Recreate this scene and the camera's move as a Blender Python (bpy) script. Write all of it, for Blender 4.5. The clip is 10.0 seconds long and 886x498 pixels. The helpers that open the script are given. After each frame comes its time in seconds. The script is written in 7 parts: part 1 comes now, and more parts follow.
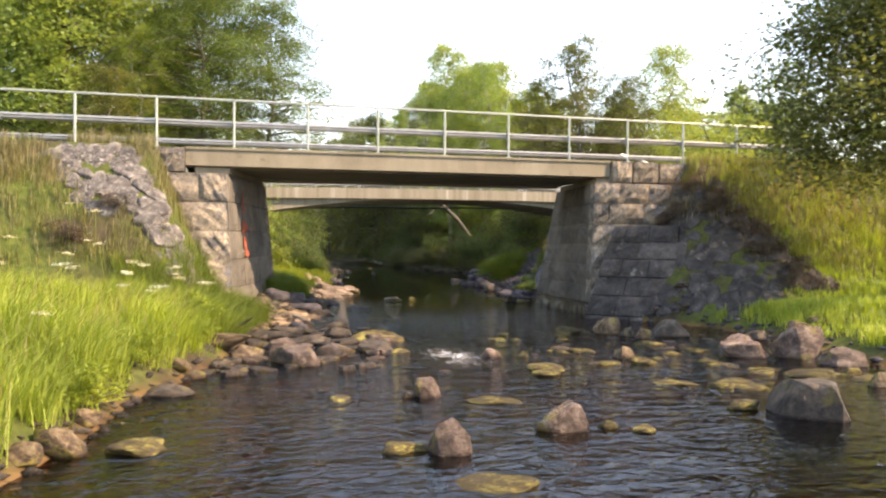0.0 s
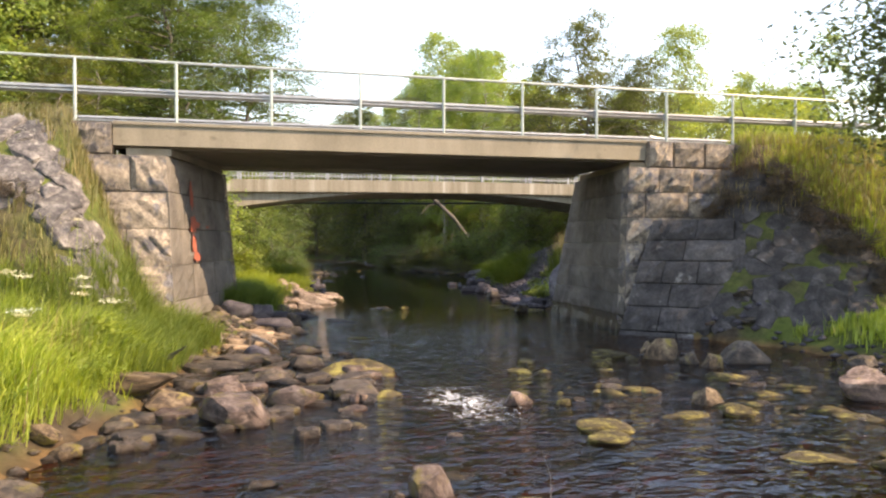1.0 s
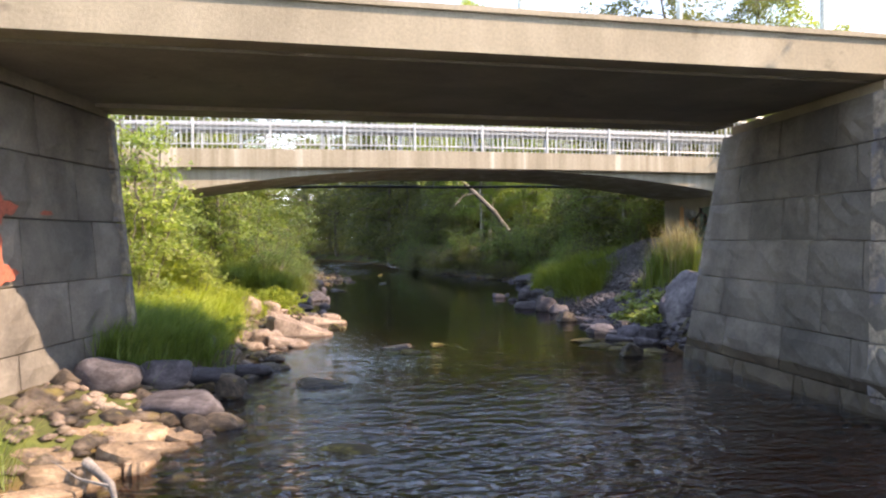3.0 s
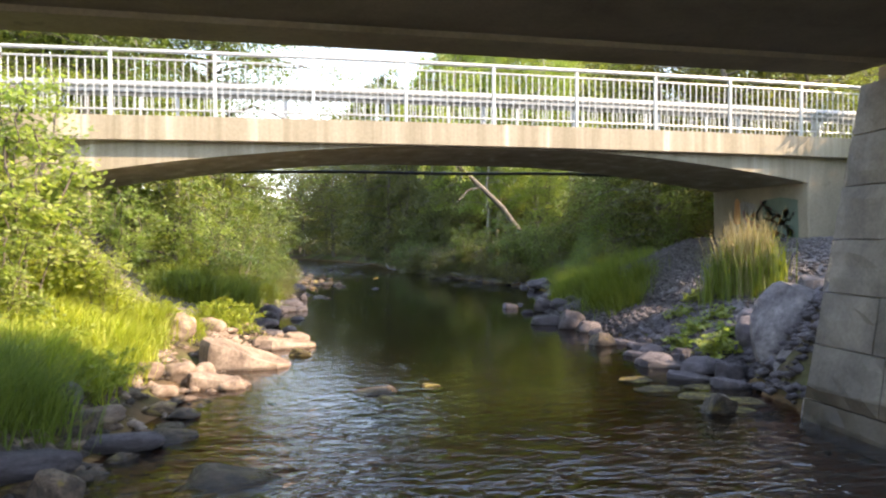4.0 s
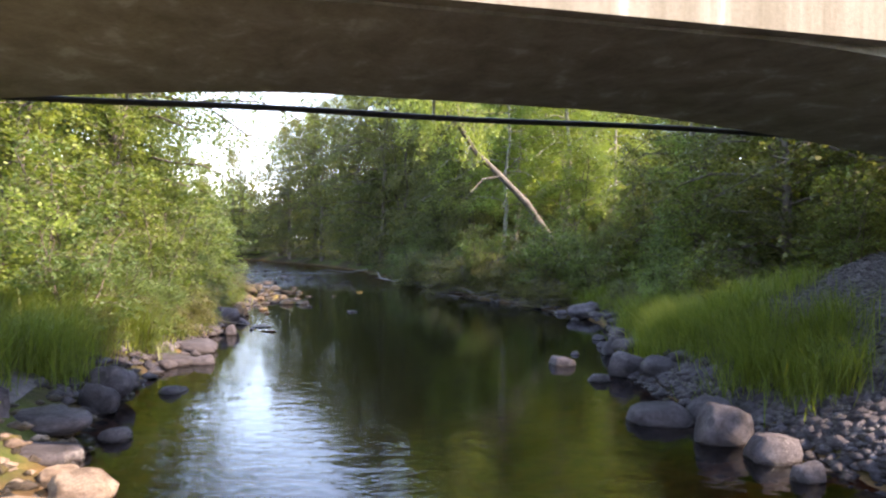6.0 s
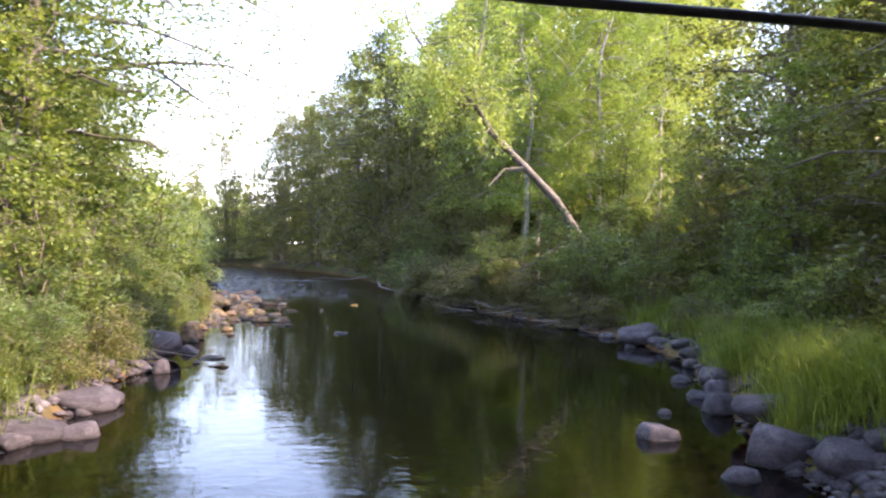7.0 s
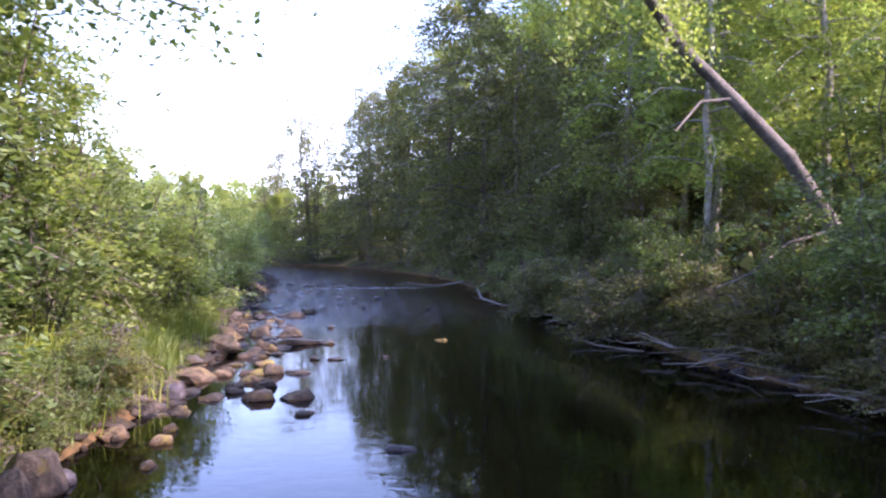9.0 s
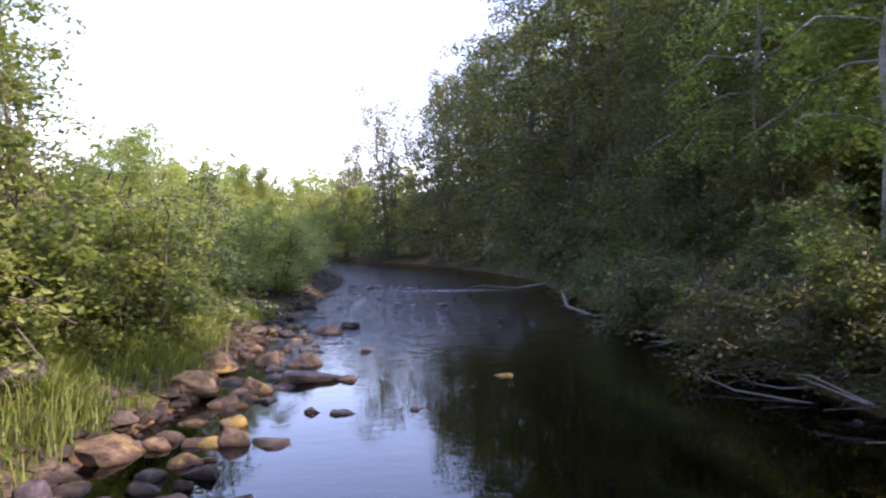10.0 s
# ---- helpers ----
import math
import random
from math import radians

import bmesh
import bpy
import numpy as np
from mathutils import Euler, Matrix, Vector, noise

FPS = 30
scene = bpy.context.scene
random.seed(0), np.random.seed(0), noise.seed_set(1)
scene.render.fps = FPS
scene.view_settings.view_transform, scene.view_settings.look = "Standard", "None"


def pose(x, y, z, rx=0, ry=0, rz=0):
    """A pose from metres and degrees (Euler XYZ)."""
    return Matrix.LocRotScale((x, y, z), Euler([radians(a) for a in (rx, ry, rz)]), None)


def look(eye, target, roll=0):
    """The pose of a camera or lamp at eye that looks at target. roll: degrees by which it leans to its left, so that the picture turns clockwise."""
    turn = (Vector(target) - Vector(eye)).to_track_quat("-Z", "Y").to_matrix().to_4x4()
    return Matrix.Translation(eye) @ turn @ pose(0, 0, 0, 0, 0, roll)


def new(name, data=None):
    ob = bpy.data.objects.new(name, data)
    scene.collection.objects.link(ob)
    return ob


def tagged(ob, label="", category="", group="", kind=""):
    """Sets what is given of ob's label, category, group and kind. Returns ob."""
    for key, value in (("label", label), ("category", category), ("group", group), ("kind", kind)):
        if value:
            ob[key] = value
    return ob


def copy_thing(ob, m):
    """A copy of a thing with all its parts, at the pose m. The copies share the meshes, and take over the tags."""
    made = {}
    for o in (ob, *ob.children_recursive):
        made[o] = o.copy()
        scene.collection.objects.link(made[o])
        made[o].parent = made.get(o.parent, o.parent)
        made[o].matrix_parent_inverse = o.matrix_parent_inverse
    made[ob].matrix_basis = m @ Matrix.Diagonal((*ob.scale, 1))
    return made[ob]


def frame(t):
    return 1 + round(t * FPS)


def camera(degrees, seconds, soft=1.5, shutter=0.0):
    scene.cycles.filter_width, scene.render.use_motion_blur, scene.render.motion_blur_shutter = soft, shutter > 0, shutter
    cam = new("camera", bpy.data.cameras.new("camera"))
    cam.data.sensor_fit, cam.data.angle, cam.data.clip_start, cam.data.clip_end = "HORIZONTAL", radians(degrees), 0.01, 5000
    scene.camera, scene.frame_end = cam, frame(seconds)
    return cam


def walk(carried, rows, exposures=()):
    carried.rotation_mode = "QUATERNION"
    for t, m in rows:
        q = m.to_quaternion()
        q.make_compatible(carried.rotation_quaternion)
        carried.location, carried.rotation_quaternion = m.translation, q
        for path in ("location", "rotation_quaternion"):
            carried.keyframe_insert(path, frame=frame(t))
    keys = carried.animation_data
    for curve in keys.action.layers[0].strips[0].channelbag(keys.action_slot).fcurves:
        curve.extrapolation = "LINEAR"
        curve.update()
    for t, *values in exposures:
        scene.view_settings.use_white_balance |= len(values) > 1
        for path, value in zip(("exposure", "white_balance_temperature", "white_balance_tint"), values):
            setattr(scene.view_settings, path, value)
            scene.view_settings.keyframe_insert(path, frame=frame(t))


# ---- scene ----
cam = camera(59.9, 10.0, soft=2.3)
PATH = [
    (0, (0.009, 0.1, 2.01), (0.545, 2.027, 1.989), 0.2),
    (0.5, (0.442, 2.025, 2.002), (0.995, 3.947, 1.979), 0.1),
    (1, (0.919, 3.978, 1.989), (1.475, 5.899, 1.968), -0.2),
    (1.5, (1.459, 6.038, 1.959), (1.987, 7.968, 1.941), -0.1),
    (2, (1.961, 8.1, 1.969), (2.433, 10.044, 1.949), -0.1),
    (2.5, (2.394, 10.157, 1.987), (2.856, 12.102, 1.962), -0.3),
    (3, (2.814, 12.268, 1.986), (3.298, 14.208, 1.96), -0.5),
    (4.3, (4.295, 17.6, 1.935), (4.756, 19.546, 1.91), 0.1),
    (4.5, (4.521, 18.429, 1.931), (4.969, 20.378, 1.907), 0.3),
    (5, (5.075, 20.579, 1.978), (5.508, 22.532, 1.952), 0.6),
    (5.5, (5.496, 22.741, 1.995), (5.957, 24.687, 1.971), 0.8),
    (7, (6.802, 29.529, 1.901), (7.259, 31.477, 1.901), 1.4),
    (7.5, (7.05, 31.89, 1.933), (7.498, 33.839, 1.927), 1.4),
    (8, (7.324, 34.352, 1.927), (7.773, 36.301, 1.917), 1.2),
    (8.5, (7.656, 36.616, 2.0), (8.038, 38.579, 1.986), 0.3),
    (9, (8.185, 38.794, 2.077), (8.388, 40.784, 2.052), -0.3),
    (9.5, (8.68, 41.193, 2.073), (8.767, 43.191, 2.041), -0.7),
    (10, (9.055, 43.191, 2.087), (9.021, 45.19, 2.051), -1.0),
]

EXPOSURES = [(0.0, 1.45, 7900, 20), (1.5, 1.45, 7400, 20), (2.0, 1.55, 7200, 21), (2.5, 1.75, 7100, 22), (3.0, 1.9, 7000, 23), (4.5, 2.25, 7500, 17), (5.5, 2.2, 6900, 23), (7.0, 2.4, 6700, 31), (8.0, 2.35, 6050, 46), (9.0, 2.0, 5750, 45), (10.0, 1.55, 6200, 43)]
walk(cam, [(t, look(eye, target, roll)) for t, eye, target, roll in PATH], EXPOSURES)

# ---- world, sun ----
SUN_FROM = Vector((1.9, -1.0, 1.69)).normalized()
world = bpy.data.worlds.new("sky")
scene.world = world
world.use_nodes = True
wn = world.node_tree.nodes
sky = wn.new("ShaderNodeTexSky")
sky.sky_type = "NISHITA"
sky.sun_disc = False
sky.sun_elevation = math.asin(SUN_FROM.z)
sky.sun_rotation = math.atan2(SUN_FROM.x, SUN_FROM.y)
sky.air_density, sky.dust_density, sky.ozone_density = 1.3, 0.5, 1.6
wn["Background"].inputs["Strength"].default_value = 0.15
# thin bright summer haze low in the sky
wl = world.node_tree.links
w_tc, w_sep = wn.new("ShaderNodeTexCoord"), wn.new("ShaderNodeSeparateXYZ")
wl.new(w_tc.outputs["Generated"], w_sep.inputs[0])
w_low = wn.new("ShaderNodeMapRange")
w_low.inputs[1].default_value, w_low.inputs[2].default_value = 0.0, 1.0
w_low.inputs[3].default_value, w_low.inputs[4].default_value = 1.0, 0.0
wl.new(w_sep.outputs["Z"], w_low.inputs[0])
w_pow = wn.new("ShaderNodeMath")
w_pow.operation = "POWER"
w_pow.inputs[1].default_value = 13.0
wl.new(w_low.outputs[0], w_pow.inputs[0])
w_mix = wn.new("ShaderNodeMix")
w_mix.data_type, w_mix.blend_type = "RGBA", "ADD"
w_veil = wn.new("ShaderNodeMath")
w_veil.operation = "ADD"
w_veil.inputs[1].default_value = 0.13
wl.new(w_pow.outputs[0], w_veil.inputs[0])
wl.new(w_veil.outputs[0], w_mix.inputs[0])
wl.new(sky.outputs["Color"], w_mix.inputs[6])
w_mix.inputs[7].default_value = (6.6, 8.4, 11.0, 1)
wl.new(w_mix.outputs[2], wn["Background"].inputs["Color"])
sun_data = bpy.data.lights.new("sun", "SUN")
sun_data.energy, sun_data.angle, sun_data.color = 4.2, radians(0.6), (1.0, 0.84, 0.62)
sun = new("sun", sun_data)
sun.matrix_world = look((60, -20, 40), Vector((60, -20, 40)) - SUN_FROM)


# ---- materials ----
def nodes_of(name):
    m = bpy.data.materials.new(name)
    m.use_nodes = True
    n, l = m.node_tree.nodes, m.node_tree.links
    return m, n, l, n["Principled BSDF"]


def noise_node(n, l, scale, detail=6.0, rough=0.6, coord="Object", distortion=0.0, stretch=None):
    tc = n.new("ShaderNodeTexCoord")
    t = n.new("ShaderNodeTexNoise")
    t.inputs["Scale"].default_value = scale
    t.inputs["Detail"].default_value = detail
    t.inputs["Roughness"].default_value = rough
    t.inputs["Distortion"].default_value = distortion
    src = tc.outputs[coord]
    if stretch:
        mp = n.new("ShaderNodeMapping")
        mp.inputs["Scale"].default_value = stretch
        l.new(src, mp.inputs["Vector"])
        src = mp.outputs["Vector"]
    l.new(src, t.inputs["Vector"])
    return t


def ramp(n, l, fac, stops):
    r = n.new("ShaderNodeValToRGB")
    e = r.color_ramp.elements
    while len(e) < len(stops):
        e.new(0.5)
    for k, (p, c) in enumerate(stops):
        e[k].position = p
        e[k].color = (*c, 1) if len(c) == 3 else c
    l.new(fac, r.inputs["Fac"])
    return r.outputs["Color"]


def mix(n, l, fac, a, b, mode="MIX"):
    m = n.new("ShaderNodeMix")
    m.data_type, m.blend_type = "RGBA", mode
    for sock, v in ((m.inputs[0], fac), (m.inputs[6], a), (m.inputs[7], b)):
        if isinstance(v, (int, float)):
            sock.default_value = v
        elif isinstance(v, tuple):
            sock.default_value = (*v, 1)
        else:
            l.new(v, sock)
    return m.outputs[2]


def bump(n, l, bsdf, height, strength, dist):
    b = n.new("ShaderNodeBump")
    b.inputs["Strength"].default_value, b.inputs["Distance"].default_value = strength, dist
    l.new(height, b.inputs["Height"])
    l.new(b.outputs["Normal"], bsdf.inputs["Normal"])
    return b


def grained(name, stops, big=1.2, fine=22.0, rough=0.85, relief=0.02, spots=None, metal=0.0, coord="Object", vary=0.0, stretch=None, wet=False, grit=0.8):
    """A mineral or painted surface: blotches at one scale, grain and relief at another, and stains."""
    m, n, l, b = nodes_of(name)
    t1 = noise_node(n, l, big, 5, 0.65, coord, 0.4, stretch)
    t2 = noise_node(n, l, fine, 8, 0.7, coord)
    c = ramp(n, l, t1.outputs["Fac"], stops)
    g = ramp(n, l, t2.outputs["Fac"], [(0.32, (0.45, 0.45, 0.45)), (0.68, (1.3, 1.3, 1.3))])
    c = mix(n, l, grit, c, g, "MULTIPLY")
    if spots:
        t3 = noise_node(n, l, spots[0], 4, 0.6, coord)
        f = ramp(n, l, t3.outputs["Fac"], [(spots[1], (0, 0, 0)), (spots[1] + 0.08, (1, 1, 1))])
        c = mix(n, l, f, c, spots[2])
    if vary:
        oi = n.new("ShaderNodeObjectInfo")
        v = ramp(n, l, oi.outputs["Random"], [(0.0, (1 - vary,) * 3), (1.0, (1 + vary, 1 + vary * 0.9, 1 + vary * 0.8))])
        c = mix(n, l, 1.0, c, v, "MULTIPLY")
    b.inputs["Roughness"].default_value = rough
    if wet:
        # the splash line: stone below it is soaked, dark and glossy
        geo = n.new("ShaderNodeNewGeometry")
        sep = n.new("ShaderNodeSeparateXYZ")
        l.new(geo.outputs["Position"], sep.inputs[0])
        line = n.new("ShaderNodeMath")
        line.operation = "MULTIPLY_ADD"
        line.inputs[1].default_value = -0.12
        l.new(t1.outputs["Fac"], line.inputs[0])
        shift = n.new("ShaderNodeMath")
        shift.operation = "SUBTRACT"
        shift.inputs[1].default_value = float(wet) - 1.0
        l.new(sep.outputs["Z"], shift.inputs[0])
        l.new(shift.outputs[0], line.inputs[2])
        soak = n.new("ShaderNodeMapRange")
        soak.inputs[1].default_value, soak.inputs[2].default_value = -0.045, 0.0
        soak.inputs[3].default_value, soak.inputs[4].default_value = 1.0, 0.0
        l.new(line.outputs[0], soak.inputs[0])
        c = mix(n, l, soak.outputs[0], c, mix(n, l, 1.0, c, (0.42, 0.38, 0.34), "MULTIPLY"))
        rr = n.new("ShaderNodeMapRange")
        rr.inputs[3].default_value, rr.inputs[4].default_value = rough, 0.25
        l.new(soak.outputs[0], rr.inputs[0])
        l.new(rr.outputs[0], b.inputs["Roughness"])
    l.new(c, b.inputs["Base Color"])
    b.inputs["Metallic"].default_value = metal
    b.inputs["Specular IOR Level"].default_value = 0.3
    bump(n, l, b, t2.outputs["Fac"], 0.7, relief)
    return m


def leafy(name, dark, light, through_tint, share=0.42, gloss=0.5):
    """Leaves and blades: diffuse with light coming through, each leaf of its own tone."""
    m, n, l, b = nodes_of(name)
    geo = n.new("ShaderNodeNewGeometry")
    c = ramp(n, l, geo.outputs["Random Per Island"], [(0.0, dark), (0.6, tuple((p + q) / 2 for p, q in zip(dark, light))), (1.0, light)])
    big = noise_node(n, l, 0.5, 3, 0.6, "Object")
    c = mix(n, l, 1.0, c, ramp(n, l, big.outputs["Fac"], [(0.3, (0.8, 0.82, 0.85)), (0.7, (1.15, 1.1, 0.95))]), "MULTIPLY")
    oi = n.new("ShaderNodeObjectInfo")
    c = mix(n, l, 1.0, c, ramp(n, l, oi.outputs["Random"], [(0.0, (0.85, 0.92, 0.95)), (1.0, (1.18, 1.08, 0.9))]), "MULTIPLY")
    l.new(c, b.inputs["Base Color"])
    b.inputs["Roughness"].default_value = gloss
    b.inputs["Specular IOR Level"].default_value = 0.35
    tr = n.new("ShaderNodeBsdfTranslucent")
    l.new(mix(n, l, 1.0, c, through_tint, "MULTIPLY"), tr.inputs["Color"])
    ms = n.new("ShaderNodeMixShader")
    ms.inputs[0].default_value = share
    l.new(b.outputs[0], ms.inputs[1])
    l.new(tr.outputs[0], ms.inputs[2])
    l.new(ms.outputs[0], n["Material Output"].inputs["Surface"])
    return m


M_CONCRETE = grained("weathered_concrete", [(0.3, (0.17, 0.145, 0.105)), (0.55, (0.26, 0.225, 0.165)), (0.8, (0.34, 0.3, 0.23))], 0.7, 30, 0.9, 0.006, (1.6, 0.64, (0.14, 0.118, 0.085)), stretch=(1, 1, 0.35), grit=0.35)
M_CONCRETE_DARK = grained("darker_concrete", [(0.3, (0.13, 0.115, 0.09)), (0.7, (0.22, 0.195, 0.155))], 0.8, 30, 0.9, 0.006, (2.1, 0.66, (0.09, 0.08, 0.065)), grit=0.35)
M_CONCRETE_PALE = grained("pale_concrete", [(0.34, (0.2, 0.17, 0.12)), (0.5, (0.265, 0.232, 0.172)), (0.58, (0.3, 0.268, 0.205)), (0.66, (0.42, 0.385, 0.32))], 1.5, 26, 0.9, 0.005, (1.4, 0.7, (0.24, 0.2, 0.14)), stretch=(1.7, 1, 0.04), grit=0.3)
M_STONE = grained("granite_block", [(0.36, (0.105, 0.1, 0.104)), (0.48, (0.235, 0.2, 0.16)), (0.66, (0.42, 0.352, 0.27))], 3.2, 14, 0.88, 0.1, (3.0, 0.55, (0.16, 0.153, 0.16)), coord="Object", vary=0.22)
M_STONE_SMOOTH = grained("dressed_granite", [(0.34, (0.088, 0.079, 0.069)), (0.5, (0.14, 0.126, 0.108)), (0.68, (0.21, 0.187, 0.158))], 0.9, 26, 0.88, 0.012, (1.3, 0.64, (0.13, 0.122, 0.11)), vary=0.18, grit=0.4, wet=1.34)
M_JOINT = grained("lime_mortar", [(0.3, (0.20, 0.18, 0.15)), (0.7, (0.32, 0.29, 0.24))], 3.0, 30, 0.95, 0.01)
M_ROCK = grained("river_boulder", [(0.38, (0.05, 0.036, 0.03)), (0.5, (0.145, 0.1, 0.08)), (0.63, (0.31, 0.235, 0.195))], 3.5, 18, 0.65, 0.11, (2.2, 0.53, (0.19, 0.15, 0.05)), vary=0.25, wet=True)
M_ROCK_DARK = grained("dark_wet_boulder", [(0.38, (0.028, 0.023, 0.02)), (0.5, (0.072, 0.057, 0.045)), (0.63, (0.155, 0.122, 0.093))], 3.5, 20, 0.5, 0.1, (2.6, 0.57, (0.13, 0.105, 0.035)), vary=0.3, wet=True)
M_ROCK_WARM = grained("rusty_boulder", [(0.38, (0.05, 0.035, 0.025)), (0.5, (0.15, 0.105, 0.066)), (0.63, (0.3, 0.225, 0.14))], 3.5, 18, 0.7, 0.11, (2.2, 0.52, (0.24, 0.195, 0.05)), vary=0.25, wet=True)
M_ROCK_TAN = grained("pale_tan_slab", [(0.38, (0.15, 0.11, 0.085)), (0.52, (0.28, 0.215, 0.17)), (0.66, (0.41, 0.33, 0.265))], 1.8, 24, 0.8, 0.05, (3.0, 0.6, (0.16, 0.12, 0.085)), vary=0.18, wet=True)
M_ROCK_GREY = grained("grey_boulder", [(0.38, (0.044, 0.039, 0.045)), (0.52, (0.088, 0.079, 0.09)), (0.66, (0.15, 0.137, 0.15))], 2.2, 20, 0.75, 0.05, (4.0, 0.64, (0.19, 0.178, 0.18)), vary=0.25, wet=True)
M_ROCK_MOSS = grained("mossy_boulder", [(0.3, (0.035, 0.027, 0.015)), (0.5, (0.085, 0.066, 0.026)), (0.66, (0.27, 0.235, 0.065))], 5.0, 30, 0.9, 0.06, (3.0, 0.55, (0.065, 0.05, 0.035)), vary=0.3)
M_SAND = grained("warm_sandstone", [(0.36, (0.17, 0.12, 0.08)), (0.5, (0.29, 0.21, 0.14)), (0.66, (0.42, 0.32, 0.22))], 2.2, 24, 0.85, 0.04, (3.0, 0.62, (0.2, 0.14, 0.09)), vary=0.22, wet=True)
M_ROCK_RUBBLE = grained("quarried_grey_rock", [(0.36, (0.07, 0.066, 0.07)), (0.5, (0.14, 0.13, 0.135)), (0.66, (0.23, 0.215, 0.215))], 1.6, 18, 0.85, 0.08, (3.0, 0.62, (0.27, 0.25, 0.24)), vary=0.2)
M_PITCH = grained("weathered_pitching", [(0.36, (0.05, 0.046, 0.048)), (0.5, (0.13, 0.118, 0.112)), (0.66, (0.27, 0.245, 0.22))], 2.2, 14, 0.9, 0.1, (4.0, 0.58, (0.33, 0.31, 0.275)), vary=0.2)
# darker copy of the pitching for the right cone, shade put into its colour
M_PITCH_SHADED = grained("shade_toned_facing_stone", [(0.36, (0.042, 0.038, 0.036)), (0.5, (0.08, 0.072, 0.068)), (0.66, (0.135, 0.12, 0.11))], 1.6, 16, 0.9, 0.06, (3.0, 0.62, (0.2, 0.19, 0.175)), vary=0.18)
M_GRAVEL = grained("grey_gravel", [(0.3, (0.085, 0.079, 0.083)), (0.7, (0.22, 0.205, 0.21))], 7.0, 40, 0.95, 0.03, vary=0.2)
M_ASPHALT = grained("worn_asphalt", [(0.3, (0.045, 0.044, 0.042)), (0.7, (0.085, 0.08, 0.075))], 1.0, 60, 0.9, 0.004)
M_GALV = grained("galvanised_steel", [(0.3, (0.30, 0.305, 0.30)), (0.7, (0.42, 0.425, 0.415))], 5.0, 60, 0.5, 0.001, metal=0.6)
M_PAINT_GREEN = grained("greenish_galvanised_paint", [(0.3, (0.33, 0.37, 0.33)), (0.7, (0.47, 0.50, 0.46))], 4.0, 50, 0.5, 0.001, metal=0.35)
M_WHITE_STEEL = grained("pale_painted_steel", [(0.3, (0.34, 0.355, 0.35)), (0.7, (0.46, 0.47, 0.465))], 4.0, 50, 0.45, 0.001, metal=0.3)
M_BLACK = grained("black_plastic_pipe", [(0.3, (0.012, 0.012, 0.013)), (0.7, (0.03, 0.03, 0.03))], 3.0, 30, 0.5, 0.001)
M_BARK = grained("grey_brown_bark", [(0.3, (0.075, 0.06, 0.048)), (0.7, (0.19, 0.165, 0.14))], 3.0, 20, 0.95, 0.03, stretch=(1, 1, 0.3))
M_BIRCH = grained("birch_bark", [(0.3, (0.17, 0.155, 0.135)), (0.6, (0.34, 0.32, 0.285))], 2.0, 18, 0.8, 0.01, (6.0, 0.6, (0.07, 0.06, 0.05)), stretch=(0.6, 0.6, 2.2))
M_BIRCH_GREY = grained("grey_birch_bark", [(0.3, (0.065, 0.058, 0.052)), (0.6, (0.16, 0.146, 0.13))], 2.0, 18, 0.85, 0.015, (5.0, 0.62, (0.05, 0.045, 0.04)))
M_DEADWOOD = grained("bleached_driftwood", [(0.3, (0.11, 0.098, 0.088)), (0.7, (0.26, 0.235, 0.21))], 2.0, 30, 0.9, 0.01, stretch=(1, 1, 0.2))
M_LEAF_BIRCH = leafy("birch_leaves", (0.122, 0.172, 0.053), (0.29, 0.35, 0.12), (1.27, 1.31, 0.63), 0.5, 0.45)
M_LEAF_ALDER = leafy("alder_leaves", (0.074, 0.086, 0.036), (0.178, 0.186, 0.078), (1.27, 1.35, 0.63), 0.47, 0.45)
M_LEAF_DARK = leafy("willow_leaves", (0.085, 0.094, 0.042), (0.215, 0.213, 0.09), (1.23, 1.3, 0.72), 0.45, 0.45)
# lightened leaf tone for distant trees, with direct sun put into the colour
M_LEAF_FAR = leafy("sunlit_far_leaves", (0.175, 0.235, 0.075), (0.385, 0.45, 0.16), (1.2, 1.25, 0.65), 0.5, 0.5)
M_LEAF_BANK = leafy("broad_alder_leaves", (0.07, 0.112, 0.04), (0.195, 0.26, 0.1), (1.25, 1.32, 0.6), 0.42, 0.4)
# lighter copy of the birch leaves, sunlight on the foliage put into its colour
M_LEAF_YELLOW = leafy("sunlit_birch_leaves", (0.155, 0.21, 0.07), (0.325, 0.4, 0.15), (1.2, 1.3, 0.65), 0.55, 0.45)
M_LEAF_BRIGHT = leafy("young_yellow_green_leaves", (0.15, 0.21, 0.03), (0.31, 0.37, 0.06), (1.35, 1.35, 0.5), 0.45, 0.45)
M_GRASS = leafy("fresh_grass", (0.2, 0.28, 0.045), (0.41, 0.48, 0.11), (1.2, 1.25, 0.5), 0.45, 0.45)
M_GRASS_DARK = leafy("sedge", (0.09, 0.145, 0.035), (0.215, 0.28, 0.075), (1.3, 1.3, 0.55), 0.45, 0.45)
M_STRAW = leafy("dry_grass", (0.22, 0.175, 0.085), (0.4, 0.345, 0.19), (1.15, 1.1, 0.8), 0.35, 0.45)
M_GRASS_DRY = leafy("half_dry_grass", (0.15, 0.145, 0.055), (0.31, 0.275, 0.12), (1.15, 1.15, 0.7), 0.4, 0.5)
M_LEAF_WILLOW = leafy("grey_willow_leaves", (0.085, 0.108, 0.05), (0.21, 0.235, 0.11), (1.25, 1.25, 0.65), 0.45, 0.45)
M_FLOWER = leafy("white_umbel", (0.62, 0.6, 0.45), (0.8, 0.78, 0.62), (1.0, 1.0, 0.9), 0.3)


